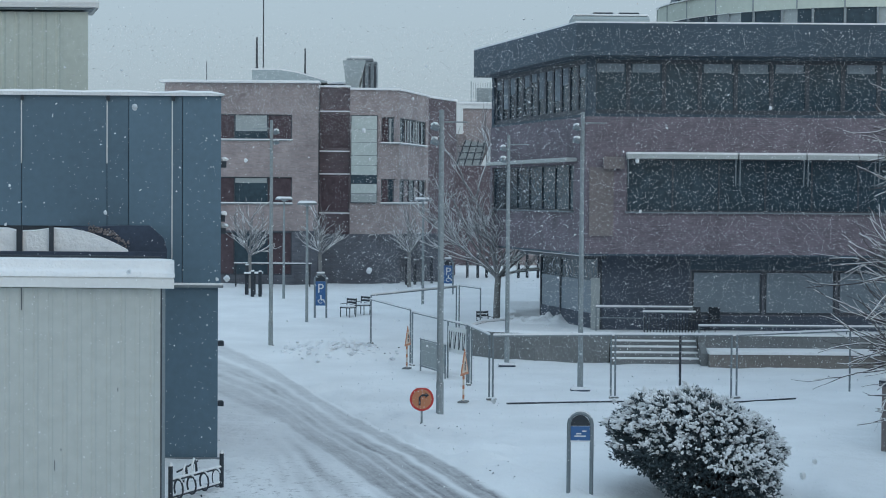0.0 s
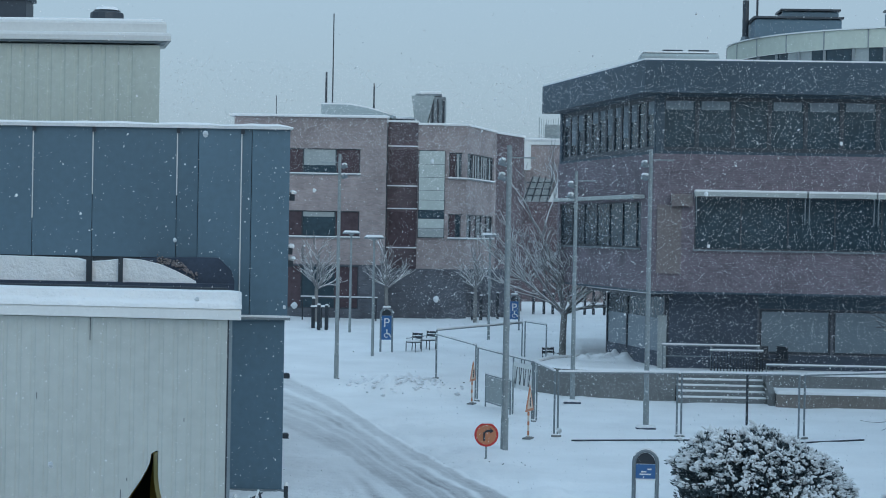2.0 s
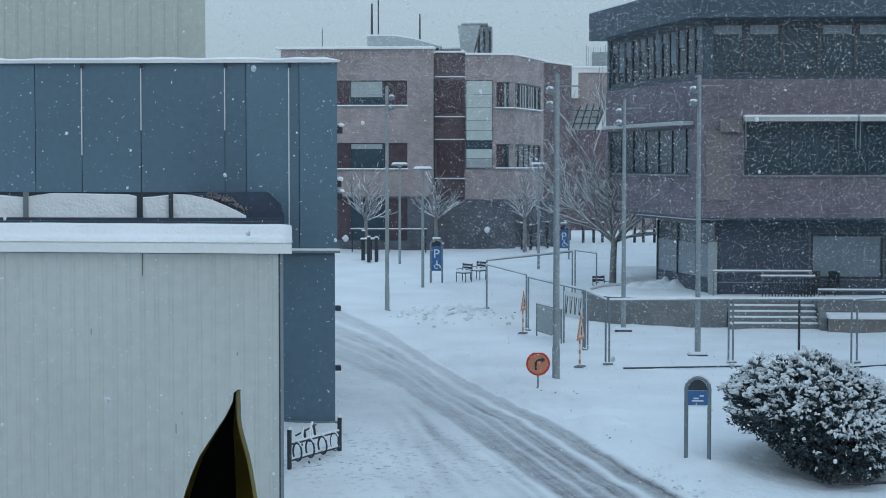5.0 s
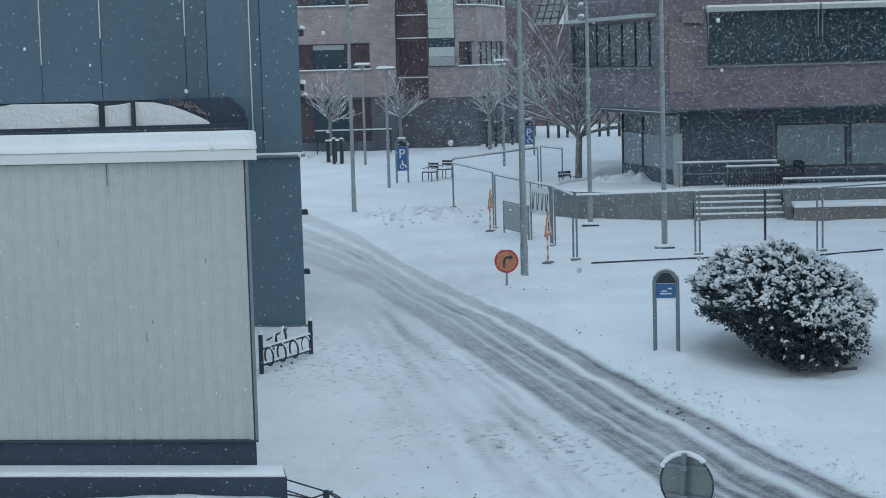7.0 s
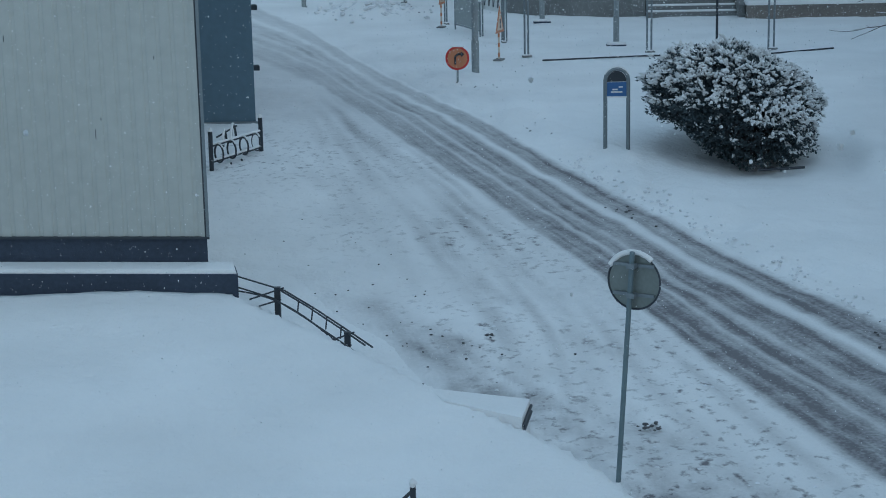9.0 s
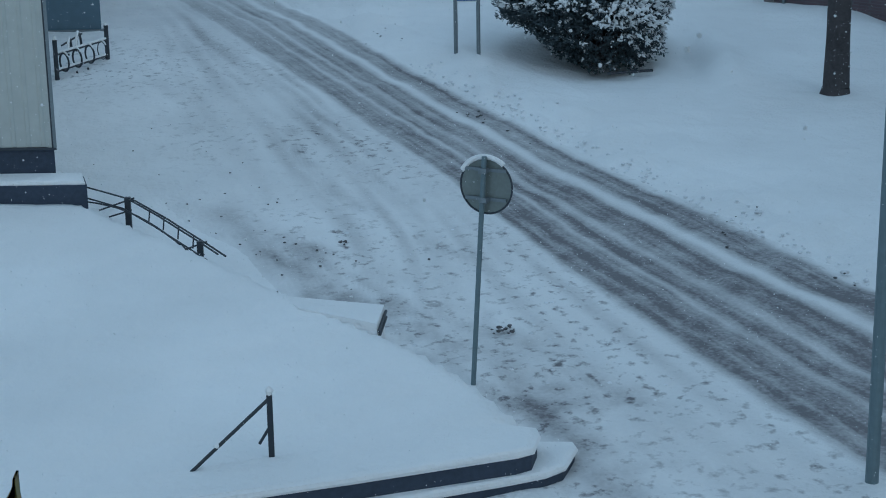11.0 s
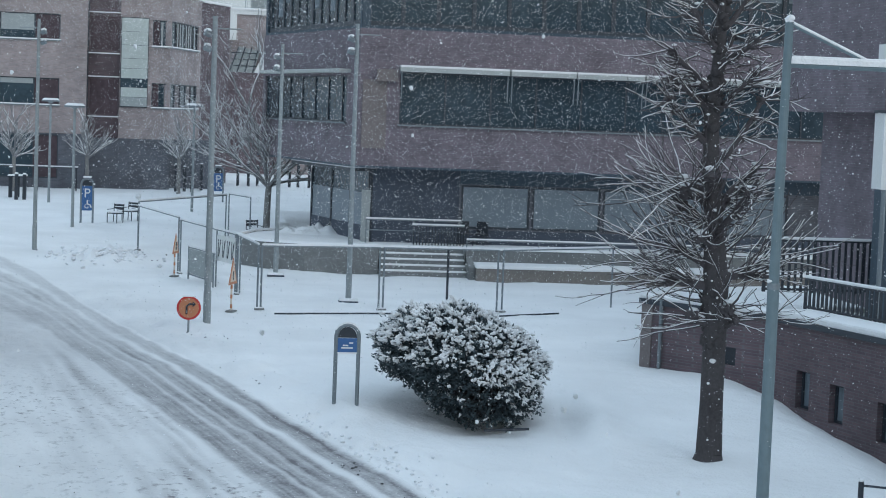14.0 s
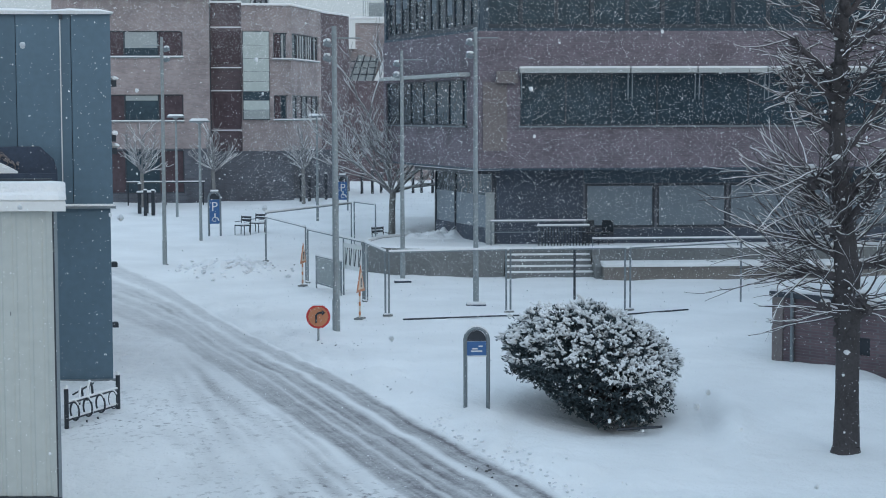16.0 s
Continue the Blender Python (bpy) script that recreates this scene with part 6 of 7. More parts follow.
def limb(buf, snow, pts, r0, r1, n=5, cover=1.0):
    k = len(pts) - 1
    buf.sweep(pts, [r0 + (r1 - r0) * i / k for i in range(k + 1)], n, caps=False)
    for i, (a, b) in enumerate(zip(pts, pts[1:])):
        ra, rb = r0 + (r1 - r0) * i / k, r0 + (r1 - r0) * (i + 1) / k
        flat = math.hypot(b.x - a.x, b.y - a.y) / max((b - a).length, 1e-6)
        if snow is not None and flat > 0.30 and cover:
            w = max(0.9 * min(ra, 0.05), 0.011) * cover
            up = Vector((0, 0, ra * 0.75 + w * 0.35))
            snow.tube(a + up, b + Vector((0, 0, rb * 0.75 + w * 0.35)), w, w * 0.9, 4, caps=False)


def bare_tree(x, y, height, spread, seed, trunk_r, fork, label, twig_r=0.012, levels=3, lift=0.07):
    """A young street tree: a short clear trunk, then forking limbs."""
    rng = random.Random(seed)
    t = thing("tree", pose(x, y, lie(x, y)), label, "tree", "bare street trees")
    tr, cr, sn = Buf(), Buf(), Buf()
    limb(tr, None, branch_pts(rng, (0, 0, 0), (0, 0, 1), fork, 4, 0.03, 0), trunk_r * 1.25, trunk_r, 10)

    def grow(p, d, length, r, level):
        pts = branch_pts(rng, p, d, length, 4, 0.18, lift)
        limb(cr, sn, pts, r, r * 0.55, 5 if level < 2 else 4)
        if level >= levels:
            return
        for k in range(rng.randint(3, 5) if level else 5):
            i = rng.randint(1, 4)
            q = pts[i]
            dd = (pts[i] - pts[i - 1]).normalized()
            side = Vector((rng.uniform(-1, 1), rng.uniform(-1, 1), rng.uniform(-0.25, 0.6))) * 0.8
            grow(q, dd + side, length * rng.uniform(0.5, 0.72), max(r * 0.5, twig_r), level + 1)

    for k in range(8):
        a = 2 * math.pi * k / 8 + rng.uniform(-0.3, 0.3)
        steep = rng.uniform(0.35, 1.3)
        grow((0, 0, fork * rng.uniform(0.93, 1.0)), (math.cos(a) * spread, math.sin(a) * spread, steep), (height - fork) * (0.42 + 0.22 * steep), trunk_r * 0.45, 0)
    grow((0, 0, fork), (0.05, 0, 1), (height - fork) * 0.8, trunk_r * 0.7, 0)
    part("trunk", tr, GREYBARK, t, smooth=True)
    part("crown", cr, GREYTWIG, t, "bare branching twigs")
    tagged(part("snow_cover", sn, SNOW, t), kind="stuff")


def pollard_tree():
    """The big roadside tree: a burled trunk that sends out sprays of long thin shoots."""
    rng = random.Random(21)
    x, y = 10.06, 34.45
    t = thing("tree", pose(x, y, lie(x, y)), "large dark pollarded tree with sprays of snowy shoots", "tree")
    tr, cr, sn = Buf(), Buf(), Buf()
    line = [Vector((0, 0, -0.1)), Vector((0.02, 0, 0.15)), Vector((0.02, 0, 1.2)), Vector((0.02, 0, 2.6)), Vector((-0.01, 0, 3.6)), Vector((-0.10, 0, 4.6)), Vector((-0.22, 0, 5.8)), Vector((-0.27, 0, 6.7)), Vector((-0.18, 0, 8.0)), Vector((-0.14, 0, 10.2))]
    rad = [0.34, 0.27, 0.235, 0.235, 0.26, 0.20, 0.17, 0.16, 0.13, 0.07]
    for (a, b), (ra, rb) in zip(zip(line, line[1:]), zip(rad, rad[1:])):
        tr.tube(a, b, ra, rb, 14, caps=False)
    for k in range(80):
        z = rng.uniform(2.2, 9.6)
        i = max(j for j in range(len(line) - 1) if line[j].z <= z)
        c = line[i].lerp(line[i + 1], (z - line[i].z) / (line[i + 1].z - line[i].z))
        a = rng.uniform(0, 2 * math.pi)
        tr.blob(c + Vector((math.cos(a), math.sin(a), 0)) * rad[i] * 0.9, rng.uniform(0.05, 0.13), rng, 1.1, 6)
    # stub limbs with knuckles
    stubs = [(2.75, 180, 0.5, 16), (3.5, 185, 0.95, 62), (3.7, 10, 0.85, 44), (3.9, 160, 0.85, 56), (4.1, 40, 0.8, 24), (4.3, 230, 0.75, 24), (4.6, 300, 0.7, 22), (5.4, 170, 0.6, 18), (5.9, 20, 0.9, 22), (6.3, 200, 0.7, 22),
             (6.9, 330, 0.7, 20), (7.3, 165, 0.65, 20), (7.6, 60, 0.7, 18), (8.2, 210, 0.6, 18), (8.6, 0, 0.6, 18), (9.4, 120, 0.5, 16), (10.0, 270, 0.4, 16), (4.7, 172, 0.8, 46), (5.2, 195, 0.7, 34), (4.9, 15, 0.5, 22), (5.1, 350, 0.6, 16), (5.6, 240, 0.55, 14), (6.6, 100, 0.5, 14), (7.0, 200, 0.6, 16), (7.9, 300, 0.55, 14), (8.9, 180, 0.5, 14), (9.2, 30, 0.45, 14), (3.1, 90, 0.6, 14), (3.0, 270, 0.6, 16), (2.7, 350, 0.5, 14)]
    for z, deg, ln, shoots in stubs:
        i = max(j for j in range(len(line) - 1) if line[j].z <= z)
        c = line[i].lerp(line[i + 1], (z - line[i].z) / (line[i + 1].z - line[i].z))
        a = radians(deg)
        low = z < 4.25 or (z < 5.8 and math.cos(a) < 0)
        if not low:
            ln = ln * 1.9
        d = Vector((math.cos(a), math.sin(a), 0.25 if low else rng.uniform(0.5, 1.1)))
        pts = branch_pts(rng, c, d, ln, 4, 0.18, 0.05)
        limb(cr, sn, pts, 0.11 if low else 0.075, 0.075 if low else 0.04, 8, 1.1 if low else 0.5)
        for k in range(3):
            cr.blob(pts[-1] + Vector((rng.uniform(-0.08, 0.08), rng.uniform(-0.08, 0.08), rng.uniform(-0.08, 0.06))), rng.uniform(0.08, 0.15) * (1.0 if low else 0.55), rng, 0.9, 6)
        sn.blob(pts[-1] + Vector((0, 0, 0.12)), 0.13 if low else 0.06, rng, 0.45, 7)
        for k in range(int(shoots * 0.6) if low else int(shoots * 1.7)):
            f = rng.choice(pts[1:])
            aa = a + rng.gauss(0, 0.8)
            if low:
                dd = Vector((math.cos(aa), math.sin(aa), rng.uniform(-0.25, 0.8)))
                L, wig, lift = rng.uniform(0.7, 2.3), 0.19, rng.choice((-0.04, 0.03, 0.09))
            else:
                dd = Vector((math.cos(aa), math.sin(aa), rng.uniform(-0.35, 0.8)))
                L, wig, lift = rng.uniform(0.3, 1.05), 0.28, 0.03
            sh = branch_pts(rng, f, dd, L, 7, wig, lift)
            limb(cr, sn, sh, 0.020, 0.008, 4, 0.95 if rng.random() < (0.82 if low else 0.6) else 0.0)
            for q in range(rng.randint(2, 4)):
                j = rng.randint(2, 6)
                s2 = branch_pts(rng, sh[j], (sh[j] - sh[j - 1]).normalized() + Vector((rng.uniform(-1, 1), rng.uniform(-1, 1), rng.uniform(-0.4, 0.7))) * (0.5 if low else 0.8), L * rng.uniform(0.2, 0.4), 4, 0.2, 0.03)
                limb(cr, sn, s2, 0.009, 0.005, 3, 0.5 if rng.random() < 0.5 else 0.0)
    # small twigs and snow lodged all along the upper trunk
    for k in range(150):
        z = 4.3 + 6.0 * rng.random()
        i = max(j for j in range(len(line) - 1) if line[j].z <= z)
        c = line[i].lerp(line[i + 1], (z - line[i].z) / (line[i + 1].z - line[i].z))
        aa = rng.uniform(0, 2 * math.pi)
        sh = branch_pts(rng, c, (math.cos(aa), math.sin(aa), rng.uniform(-0.1, 0.9)), rng.uniform(0.4, 1.1), 5, 0.3, 0.04)
        limb(cr, sn, sh, 0.014, 0.006, 4, 0.5 if rng.random() < 0.35 else 0.0)
        if rng.random() < 0.4:
            sn.blob(sh[2] + Vector((0, 0, 0.03)), rng.uniform(0.025, 0.06), rng, 0.6, 6)
    part("trunk", tr, BARK, t, "thick dark burled trunk", smooth=True)
    part("crown", cr, TWIG, t, "sprays of long bare shoots")
    tagged(part("snow_cover", sn, SNOW, t), kind="stuff")
    part("snow_patch", Buf().blob((-0.05, -0.22, 2.05), 0.07, rng, 0.7), SNOW, t)
    dab = Buf()
    for k in range(18):
        z = rng.uniform(0.3, 5.5)
        i = max(j for j in range(len(line) - 1) if line[j].z <= z)
        f = (z - line[i].z) / (line[i + 1].z - line[i].z)
        c, r, aa = line[i].lerp(line[i + 1], f), rad[i] + (rad[i + 1] - rad[i]) * f, rng.uniform(math.pi * 0.95, math.pi * 2.0)
        dab.blob(c + Vector((math.cos(aa), math.sin(aa), 0)) * r, rng.uniform(0.012, 0.035), rng, 0.9, 6)
    tagged(part("snow_dabs", dab, SNOW, t, "small dabs of snow stuck to the bark"), kind="stuff")


def snowy_shrub():
    """A broad evergreen shrub: stems, thousands of leaves, and snow that lies on the upper side."""
    rng = random.Random(8)
    x0, y0 = 5.98, 39.3
    z0 = lie(x0, y0) - 0.08
    t = thing("shrub", pose(x0, y0, z0), "broad dark evergreen shrub loaded with snow", "shrub")
    st, lf, sn = Buf(), Buf(), Buf()

    def radius(a, e):
        """The uneven outline by direction and steepness: flat-topped, cut away below."""
        v = Vector((math.cos(a) * math.cos(e), math.sin(a) * math.cos(e), math.sin(e)))
        k = 1 + 0.10 * noise.noise(v * 1.9 + Vector((3, 1, 7))) + 0.12 * noise.noise(v * 5.0) + 0.06 * noise.noise(v * 11.0)
        low = max(0.0, -v.z)
        return Vector((v.x * (1.80 if v.x > 0 else 1.86) * (1 - 0.34 * low) - 0.22 - 0.5 * v.z, v.y * 1.9 * (1 - 0.3 * low) - 0.9 * low, v.z * (1.30 if v.z > 0 else 1.3))), k

    for k in range(60):
        a = rng.uniform(0, 2 * math.pi)
        p, q = radius(a, rng.uniform(0.1, 1.3))
        foot = Vector((rng.uniform(-0.2, 0.7), rng.uniform(-1.0, 0.2), 0))
        way = p * q + Vector((0, 0, 1.0)) - foot
        pts = branch_pts(rng, foot, way, way.length * 0.95, 4, 0.08, 0.0)
        limb(st, None, pts, 0.035, 0.012, 5)
    for k in range(10500):
        a = rng.uniform(0, 2 * math.pi)
        e = math.asin(rng.uniform(-0.2, 1.0)) if rng.random() < 0.72 else rng.uniform(-1.1, 0.2)
        p, q = radius(a, e)
        depth = 1 - abs(rng.gauss(0, 0.11))
        c = p * q * depth + Vector((0, 0, 1.0))
        if c.z < -0.22:
            continue
        out = p.normalized()
        for j in range(3):
            d = (out * 0.6 + Vector((rng.uniform(-1, 1), rng.uniform(-1, 1), rng.uniform(-0.5, 0.8)))).normalized()
            s = d.cross(Vector((rng.uniform(-1, 1), rng.uniform(-1, 1), 1))).normalized()
            L, W = rng.uniform(0.07, 0.13), rng.uniform(0.02, 0.034)
            n = d.cross(s)
            b = c + Vector((rng.uniform(-0.05, 0.05), rng.uniform(-0.05, 0.05), rng.uniform(-0.05, 0.05)))
            lf.add([b, b + d * L * 0.5 + s * W + n * 0.012, b + d * L, b + d * L * 0.5 - s * W + n * 0.012], [(0, 1, 2), (0, 2, 3)])
        # snow rests on clusters that see the open sky; the flank under the overhang stays bare
        line = float(np.interp(c.x, (-2.2, -1.05, -0.45, 0.2, 0.9, 1.8), (1.22, 1.25, 0.95, 0.55, 0.20, 0.45)))
        bare = smoothstep(-0.15, 0.25, c.z - line + 0.4 * noise.noise(c * 2.4)) if p.y < 0.6 else 1.0
        bare *= smoothstep(-0.20, 0.14, noise.noise(c * 5.6))
        if depth > 0.84 and rng.random() < max(0.02, 0.82 * bare):
            for j in range(rng.randint(1, 3)):
                g = (out + Vector((rng.uniform(-0.9, 0.9), rng.uniform(-0.9, 0.9), rng.uniform(-0.7, 0.3)))).normalized()
                seat = c + out * 0.05 + Vector((rng.uniform(-0.05, 0.05), rng.uniform(-0.05, 0.05), rng.uniform(0.02, 0.06)))
                L, w = rng.uniform(0.05, 0.16), rng.uniform(0.018, 0.042)
                sn.sweep([seat - g * 0.02, seat + g * L * 0.25, seat + g * L * 0.6 + Vector((0, 0, rng.uniform(-0.01, 0.03))), seat + g * L], [w * 0.3, w, w * rng.uniform(0.6, 1.1), w * 0.2], 5)
    core = Buf()
    for k in range(34):
        a, e = rng.uniform(0, 2 * math.pi), rng.uniform(0.05, 1.2)
        p, q = radius(a, e)
        core.blob(Vector((p.x * 0.5, p.y * 0.5, 0.95 + p.z * 0.5)), 0.45, rng, 0.75, 8)
    tagged(part("branchwork", st, BARK, t), kind="stuff")
    part("inner_foliage", core, LEAF, t)
    tagged(part("leaves", lf, LEAF, t, "dark green leathery leaves"), kind="stuff")
    tagged(part("snow_clumps", sn, SNOW, t, "clumps of snow on the leaves"), kind="stuff")
    part("bed_edge", Buf().tube((-0.05, -2.0, -0.12), (0.95, -1.85, -0.10), 0.03), BLACK, t, "dark bed edging")
    part("side_twig", Buf().path([(-1.6, -0.1, 1.35), (-2.0, -0.15, 1.4), (-2.35, -0.2, 1.42)], 0.02).blob((-2.3, -0.2, 1.42), 0.07, rng), LEAF, t)


pollard_tree()
bare_tree(2.5, 82.4, 6.9, 1.2, 15, 0.14, 2.4, "bare young tree with snow on its twigs", 0.016, 3, 0.03)
bare_tree(-11.3, 104.0, 4.6, 1.0, 11, 0.10, 2.0, "small bare tree before the brick building", 0.016, 2)
bare_tree(-7.2, 104.5, 4.3, 1.0, 12, 0.10, 2.1, "small bare tree beside the parking sign", 0.016, 2)
bare_tree(-2.0, 106.0, 4.0, 0.7, 13, 0.10, 2.1, "small bare tree near the dark posts", 0.016, 2)
snowy_shrub()


# ---- loose clods and footprints ----
def clods():
    rng = random.Random(31)
    b = Buf()
    spots = [(2.13, 21.8, 0.10, 16, 0.07), (2.79, 33.0, 0.35, 9, 0.07), (1.28, 40.8, 0.5, 8, 0.05), (1.0, 42.5, 0.7, 6, 0.04), (-0.6, 24.9, 0.9, 26, 0.045), (0.1, 25.7, 0.06, 4, 0.07), (6.2, 25.6, 0.5, 7, 0.05),
             (-4.2, 71.5, 1.6, 22, 0.09), (-2.9, 31.5, 0.9, 8, 0.04), (-2.2, 29.0, 1.2, 12, 0.04), (-0.2, 48.4, 0.6, 6, 0.05), (3.9, 31.0, 0.5, 6, 0.04), (7.4, 23.0, 0.4, 5, 0.05), (-1.4, 27.0, 1.0, 14, 0.04)]
    for x, y, s, n, r in spots:
        for k in range(n):
            px, py = rng.gauss(x, s * 0.8), rng.gauss(y, s)
            if py < 29 and px < 5 and bank_side(px, py) > -0.4:
                continue
            b.blob((px, py, lie(px, py) + 0.07 + 0.2 * r), r * rng.uniform(0.2, 0.6), rng, 0.5, 6)
    g = Buf()
    for k in range(260):
        y = rng.uniform(20, 38)
        x = float(np.interp(y, SHOULDER_Y, SHOULDER_X)) + 0.25 + abs(rng.gauss(0, 0.4))
        g.blob((x, y, lie(x, y) + drift(x, y) + 0.10), rng.uniform(0.015, 0.045), rng, 0.6, 6)
    for k in range(320):
        x, y = rng.gauss(-4.3, 0.85), rng.gauss(71.5, 1.3)
        g.blob((x, y, lie(x, y) + 0.34 * max(0, 1 - math.hypot((x + 4.2) / 2.4, (y - 71.5) / 3.2)) + 0.06), rng.uniform(0.04, 0.13), rng, 0.6, 6)
    for k in range(160):
        y = rng.uniform(19, 36)
        x = rng.uniform(-3.0, 0.5) + (36 - y) * 0.22
        if bank_side(x, y) < -0.4:
            g.blob((x, y, lie(x, y) + drift(x, y) + 0.06), rng.uniform(0.015, 0.04), rng, 0.4, 6)
    tagged(part("trodden_lumps", g, GREYSNOW), "small lumps of grey trodden snow along the road", "snow lumps", kind="stuff")
    tagged(part("snow_clods", b, DIRT), "scattered dirty snow clods beside the road", "snow clods", kind="stuff")


def falling_snow():
    """Snowflakes hanging in the air over the whole place: loose bent flakes, in thick fall towards the distance."""
    rng = np.random.default_rng(77)
    near, far = 310000, 950000
    y = np.r_[4.0 + 62 * rng.random(near) ** 0.42, np.cbrt(rng.uniform(40.0 ** 3, 106.0 ** 3, far))]
    n = len(y)
    x = rng.uniform(-0.40, 0.47, n) * (y + 3)
    rise = rng.uniform(-0.44, 0.22, n)
    z = 6.4 + rise * y
    r = np.where(np.arange(n) < near, rng.uniform(0.0030, 0.0084, n) * (0.5 + 0.5 * np.minimum(1, y / 16)), rng.uniform(0.008, 0.022, n))
    r *= np.where(rng.random(n) < 0.02, 1.7, 1.0)
    low = np.where(y < 62, -0.045 * np.maximum(0, 43 - y) + 0.5, 1.3)
    keep = (z > low) & ((rise < 0.095) | (rng.random(n) < 0.12)) & ~((x < -3.0) & (y > 26) & (z < 9)) & ~((x < -5.0) & (y > 42) & (y < 60) & (z < 9)) & ~((x > 10.5) & (y > 30) & (z < 2.5)) & ~((x > 5.0) & (y > 69.5) & (z < 13.4)) & ~((x > 16.8) & (y > 43.5))
    c, r = np.stack([x, y, z], 1)[keep], r[keep]
    n = len(r)

    def unit(v):
        return v / np.linalg.norm(v, axis=1)[:, None]

    u = unit(rng.normal(size=(n, 3)))
    v = unit(np.cross(u, rng.normal(size=(n, 3))))
    w = np.cross(u, v)
    ru, rv, rw = r * rng.uniform(0.8, 1.5, n), r * rng.uniform(0.6, 1.1, n), r * rng.uniform(0.1, 0.4, n)
    vs = np.stack([c + u * ru[:, None], c + v * rv[:, None] + w * rw[:, None], c - u * ru[:, None] * rng.uniform(0.5, 1.0, n)[:, None], c - v * rv[:, None] + w * rw[:, None]], 1).reshape(-1, 3)
    fs = (np.arange(n)[:, None, None] * 4 + np.array([(0, 1, 2), (0, 2, 3)])[None]).reshape(-1, 3)
    b = Buf()
    b.v, b.f = vs.tolist(), fs.tolist()
    close = random.Random(5)
    for k in range(60):
        y = close.uniform(4.0, 11.0)
        b.blob((close.uniform(-0.38, 0.38) * y, y, 6.4 + close.uniform(-0.40, 0.16) * y), close.uniform(0.004, 0.009), close, 1.1, 8)
    tagged(part("falling_snow", b, FLAKE), "snowflakes drifting down through the air", "snowfall", kind="stuff")


clods()
falling_snow()


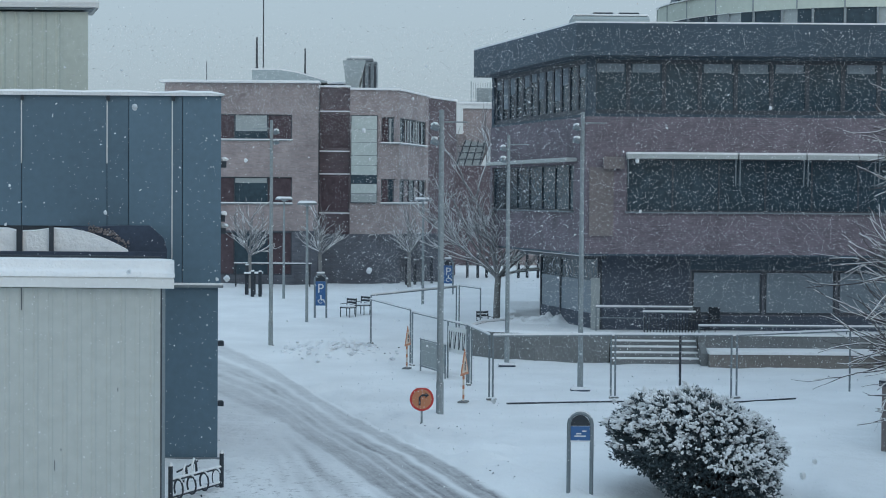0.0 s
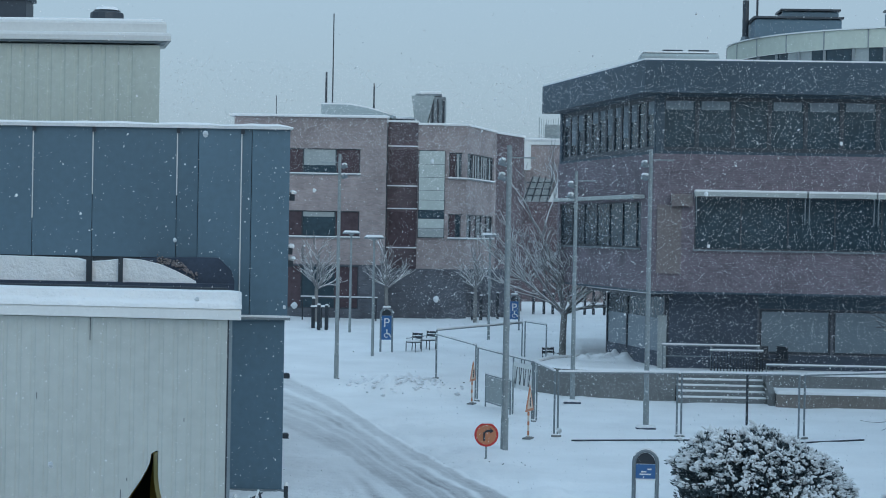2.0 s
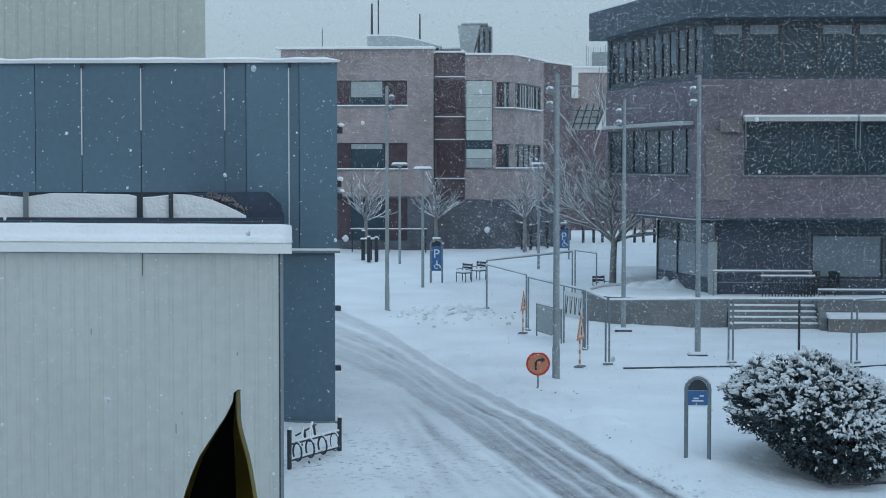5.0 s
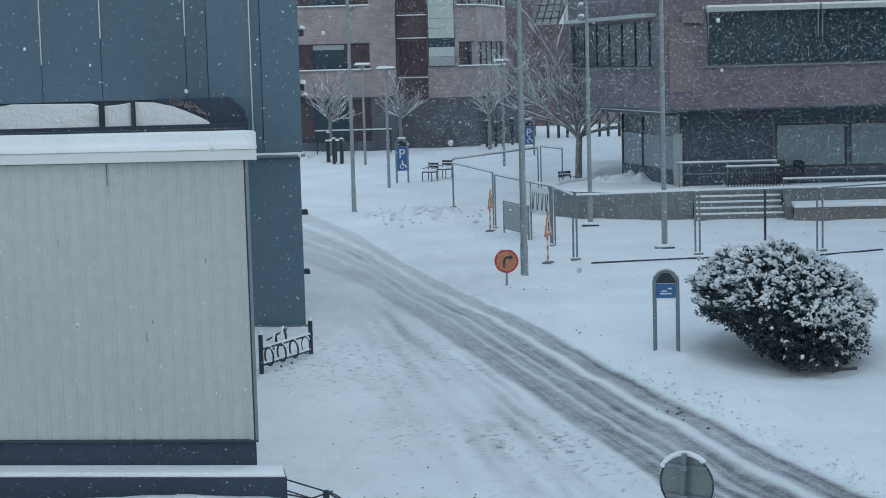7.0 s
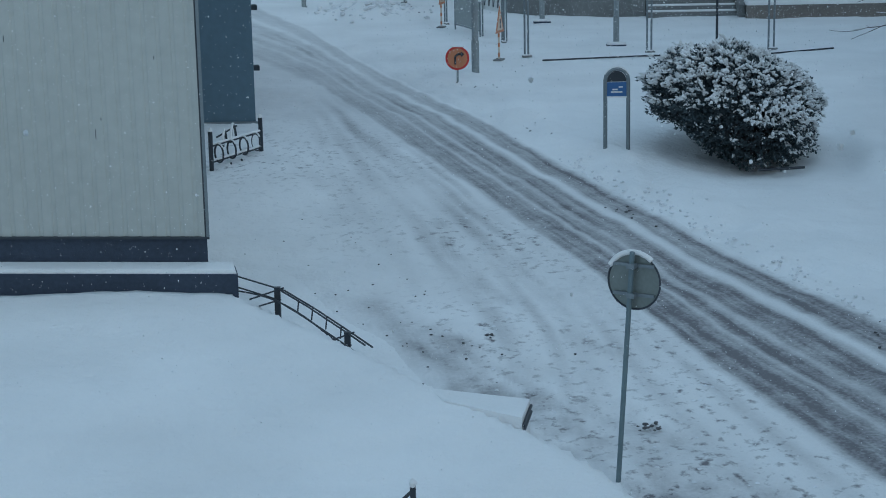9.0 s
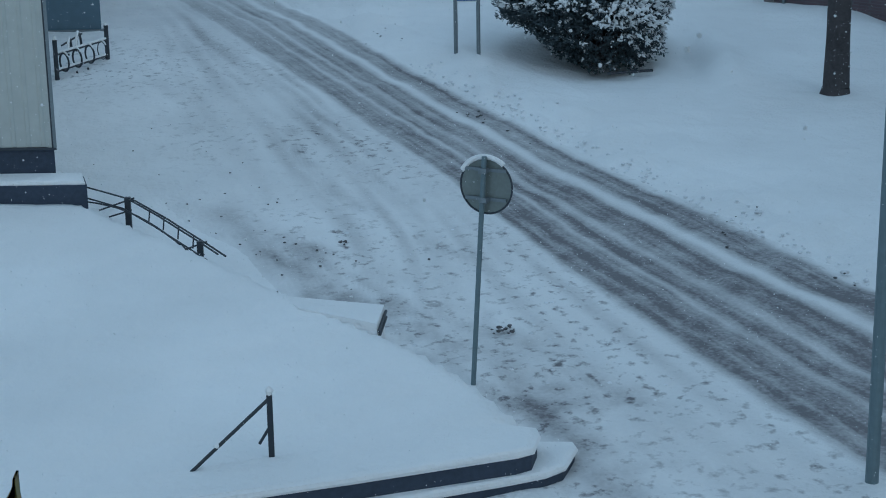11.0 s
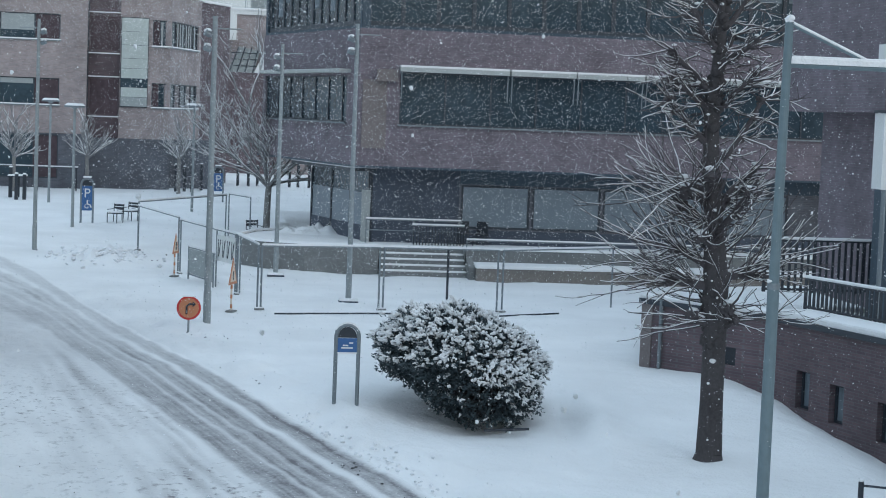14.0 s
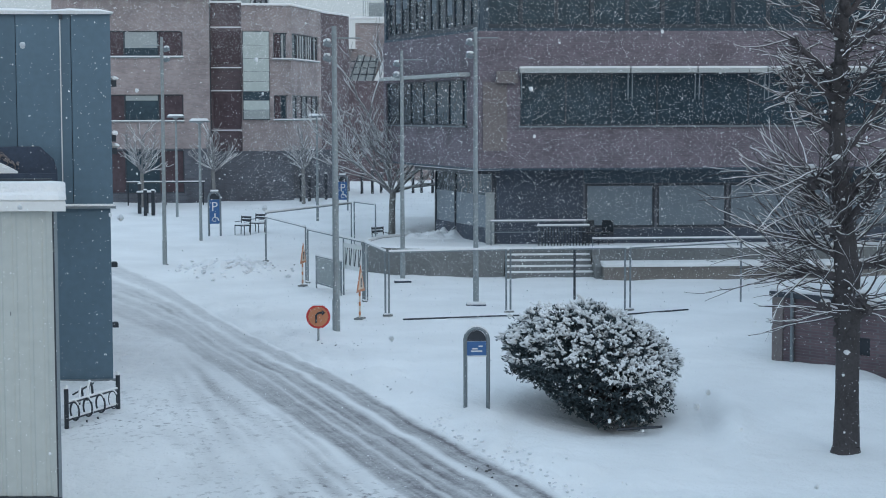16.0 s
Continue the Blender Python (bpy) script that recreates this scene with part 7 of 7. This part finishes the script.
# ---- the room behind the window ----
def window_room():
    w = thing("wall_south", pose(0, 0, 0), "plain plastered wall round the window", "wall", kind="structure")
    part("wall", Buf().wall(-4, 4, -1.5, 12, 0.62, 0.95, [(-1.3, 1.5, 5.62, 7.7)]), PLASTER, w)
    part("window_sill", Buf().box(-1.3, 1.5, 0.10, 0.95, 5.56, 5.62), WHITE, w)
    # unseen block added to cut the sky light on the snow at right
    e = thing("shade_wall_east", pose(0, 0, 0), "plain unseen wall added to dim the roadside snow", "wall", kind="structure")
    part("wall", Buf().box(20.0, 30.0, -4.0, 29.0, -1.6, 13.0), PLASTER, e)
    part("roof_snow", Buf().box(19.9, 30.1, -4.1, 29.1, 13.0, 13.2, 0.08), SNOW, e)
    r = thing("wall_room", pose(0, 0, 0), "plain room walls behind the camera", "wall", kind="structure")
    part("wall", Buf().box(-4, -3.8, -3.8, 0.62, 4.6, 8.2), PLASTER, r)
    part("wall", Buf().box(3.8, 4, -3.8, 0.62, 4.6, 8.2), PLASTER, r)
    part("wall", Buf().box(-4, 4, -4, -3.8, 4.6, 8.2), PLASTER, r)
    tagged(part("floor", Buf().box(-4, 4, -4, 0.62, 4.5, 4.6), STONE), "dark room floor", "floor", kind="structure")
    tagged(part("ceiling", Buf().box(-4, 4, -4, 0.62, 8.2, 8.3), PLASTER), "plain ceiling", "ceiling", kind="structure")
    # snake plant on the sill; one leaf tip reaches into view
    tip = Vector((-0.049, 0.25, 6.296))
    p = thing("snake_plant", pose(-0.045, 0.25, 5.62), "snake plant with dark green yellow-edged leaves in a pot", "houseplant")
    part("pot", Buf().tube((0, 0, 0), (0, 0, 0.13), 0.055, 0.07, 20).tube((0, 0, 0.13), (0, 0, 0.15), 0.076, 0.076, 20), TERRACOTTA, p)
    part("soil", Buf().disc((0, 0, 0.151), 0.066, 0.004, 20, "z"), DIRT, p)

    LEAF_V = (0, 0.0016, 0.004, 0.0056, 0.0095, 0.0135, 0.016, 0.019, 0.03, 0.06, 0.6)
    LEAF_HALF = (0.0001, 0.00032, 0.0010, 0.0017, 0.0035, 0.0047, 0.0052, 0.0060, 0.0077, 0.0098, 0.0098)
    LEAF_LEAN = (0, -0.0001, -0.0007, -0.0011, -0.0018, -0.0022, -0.0024, -0.0025, -0.0029, -0.0033, 0.0)

    def leaf(base, top, wid):
        base, top = Vector(base), Vector(top)
        rows = 60
        for nm, mat, fa, fb, off in (("leaf", HOUSEPLANT, 0.0, 0.92, 0.0), ("margin", YELLOW, 0.60, 1.0, -0.0006)):
            b = Buf()
            vs = []
            sides = [(-1.0, -0.84), (0.52, 1.0)] if nm == "margin" else [(-fb, fb)]
            for s0, s1 in sides:
                k0 = len(vs)
                for i in range(rows + 1):
                    u = 1 - (1 - i / rows) ** 2
                    v = (1 - u) * (top - base).length
                    half = max(0.0002, float(np.interp(v, LEAF_V, LEAF_HALF)) * wid / 0.0098)
                    c = base.lerp(top, u)
                    for s, back in ((s0, 0.0), (s1, 0.0), (s1, 0.0028), (s0, 0.0028)):
                        lean = float(np.interp(v, LEAF_V, LEAF_LEAN))
                        vs.append((c.x + s * half + lean, c.y + off + back + 0.10 * half * s * s, c.z))
                for i in range(rows):
                    for r_ in range(4):
                        a, c2 = k0 + i * 4 + r_, k0 + i * 4 + (r_ + 1) % 4
                        b.f.append((a, c2, c2 + 4, a + 4))
            b.v = vs
            if nm == "leaf":
                main = part("leaf", b, mat, p)
            else:
                part("margin", b, mat, main, "yellow leaf margin")

    leaf((-0.012, 0.0, 0.15), tip - Vector((-0.045, 0.25, 5.62)), 0.0098)
    leaf((0.02, 0.02, 0.15), (0.05, 0.03, 0.50), 0.012)
    leaf((0.0, -0.02, 0.15), (-0.03, -0.03, 0.44), 0.012)


window_room()
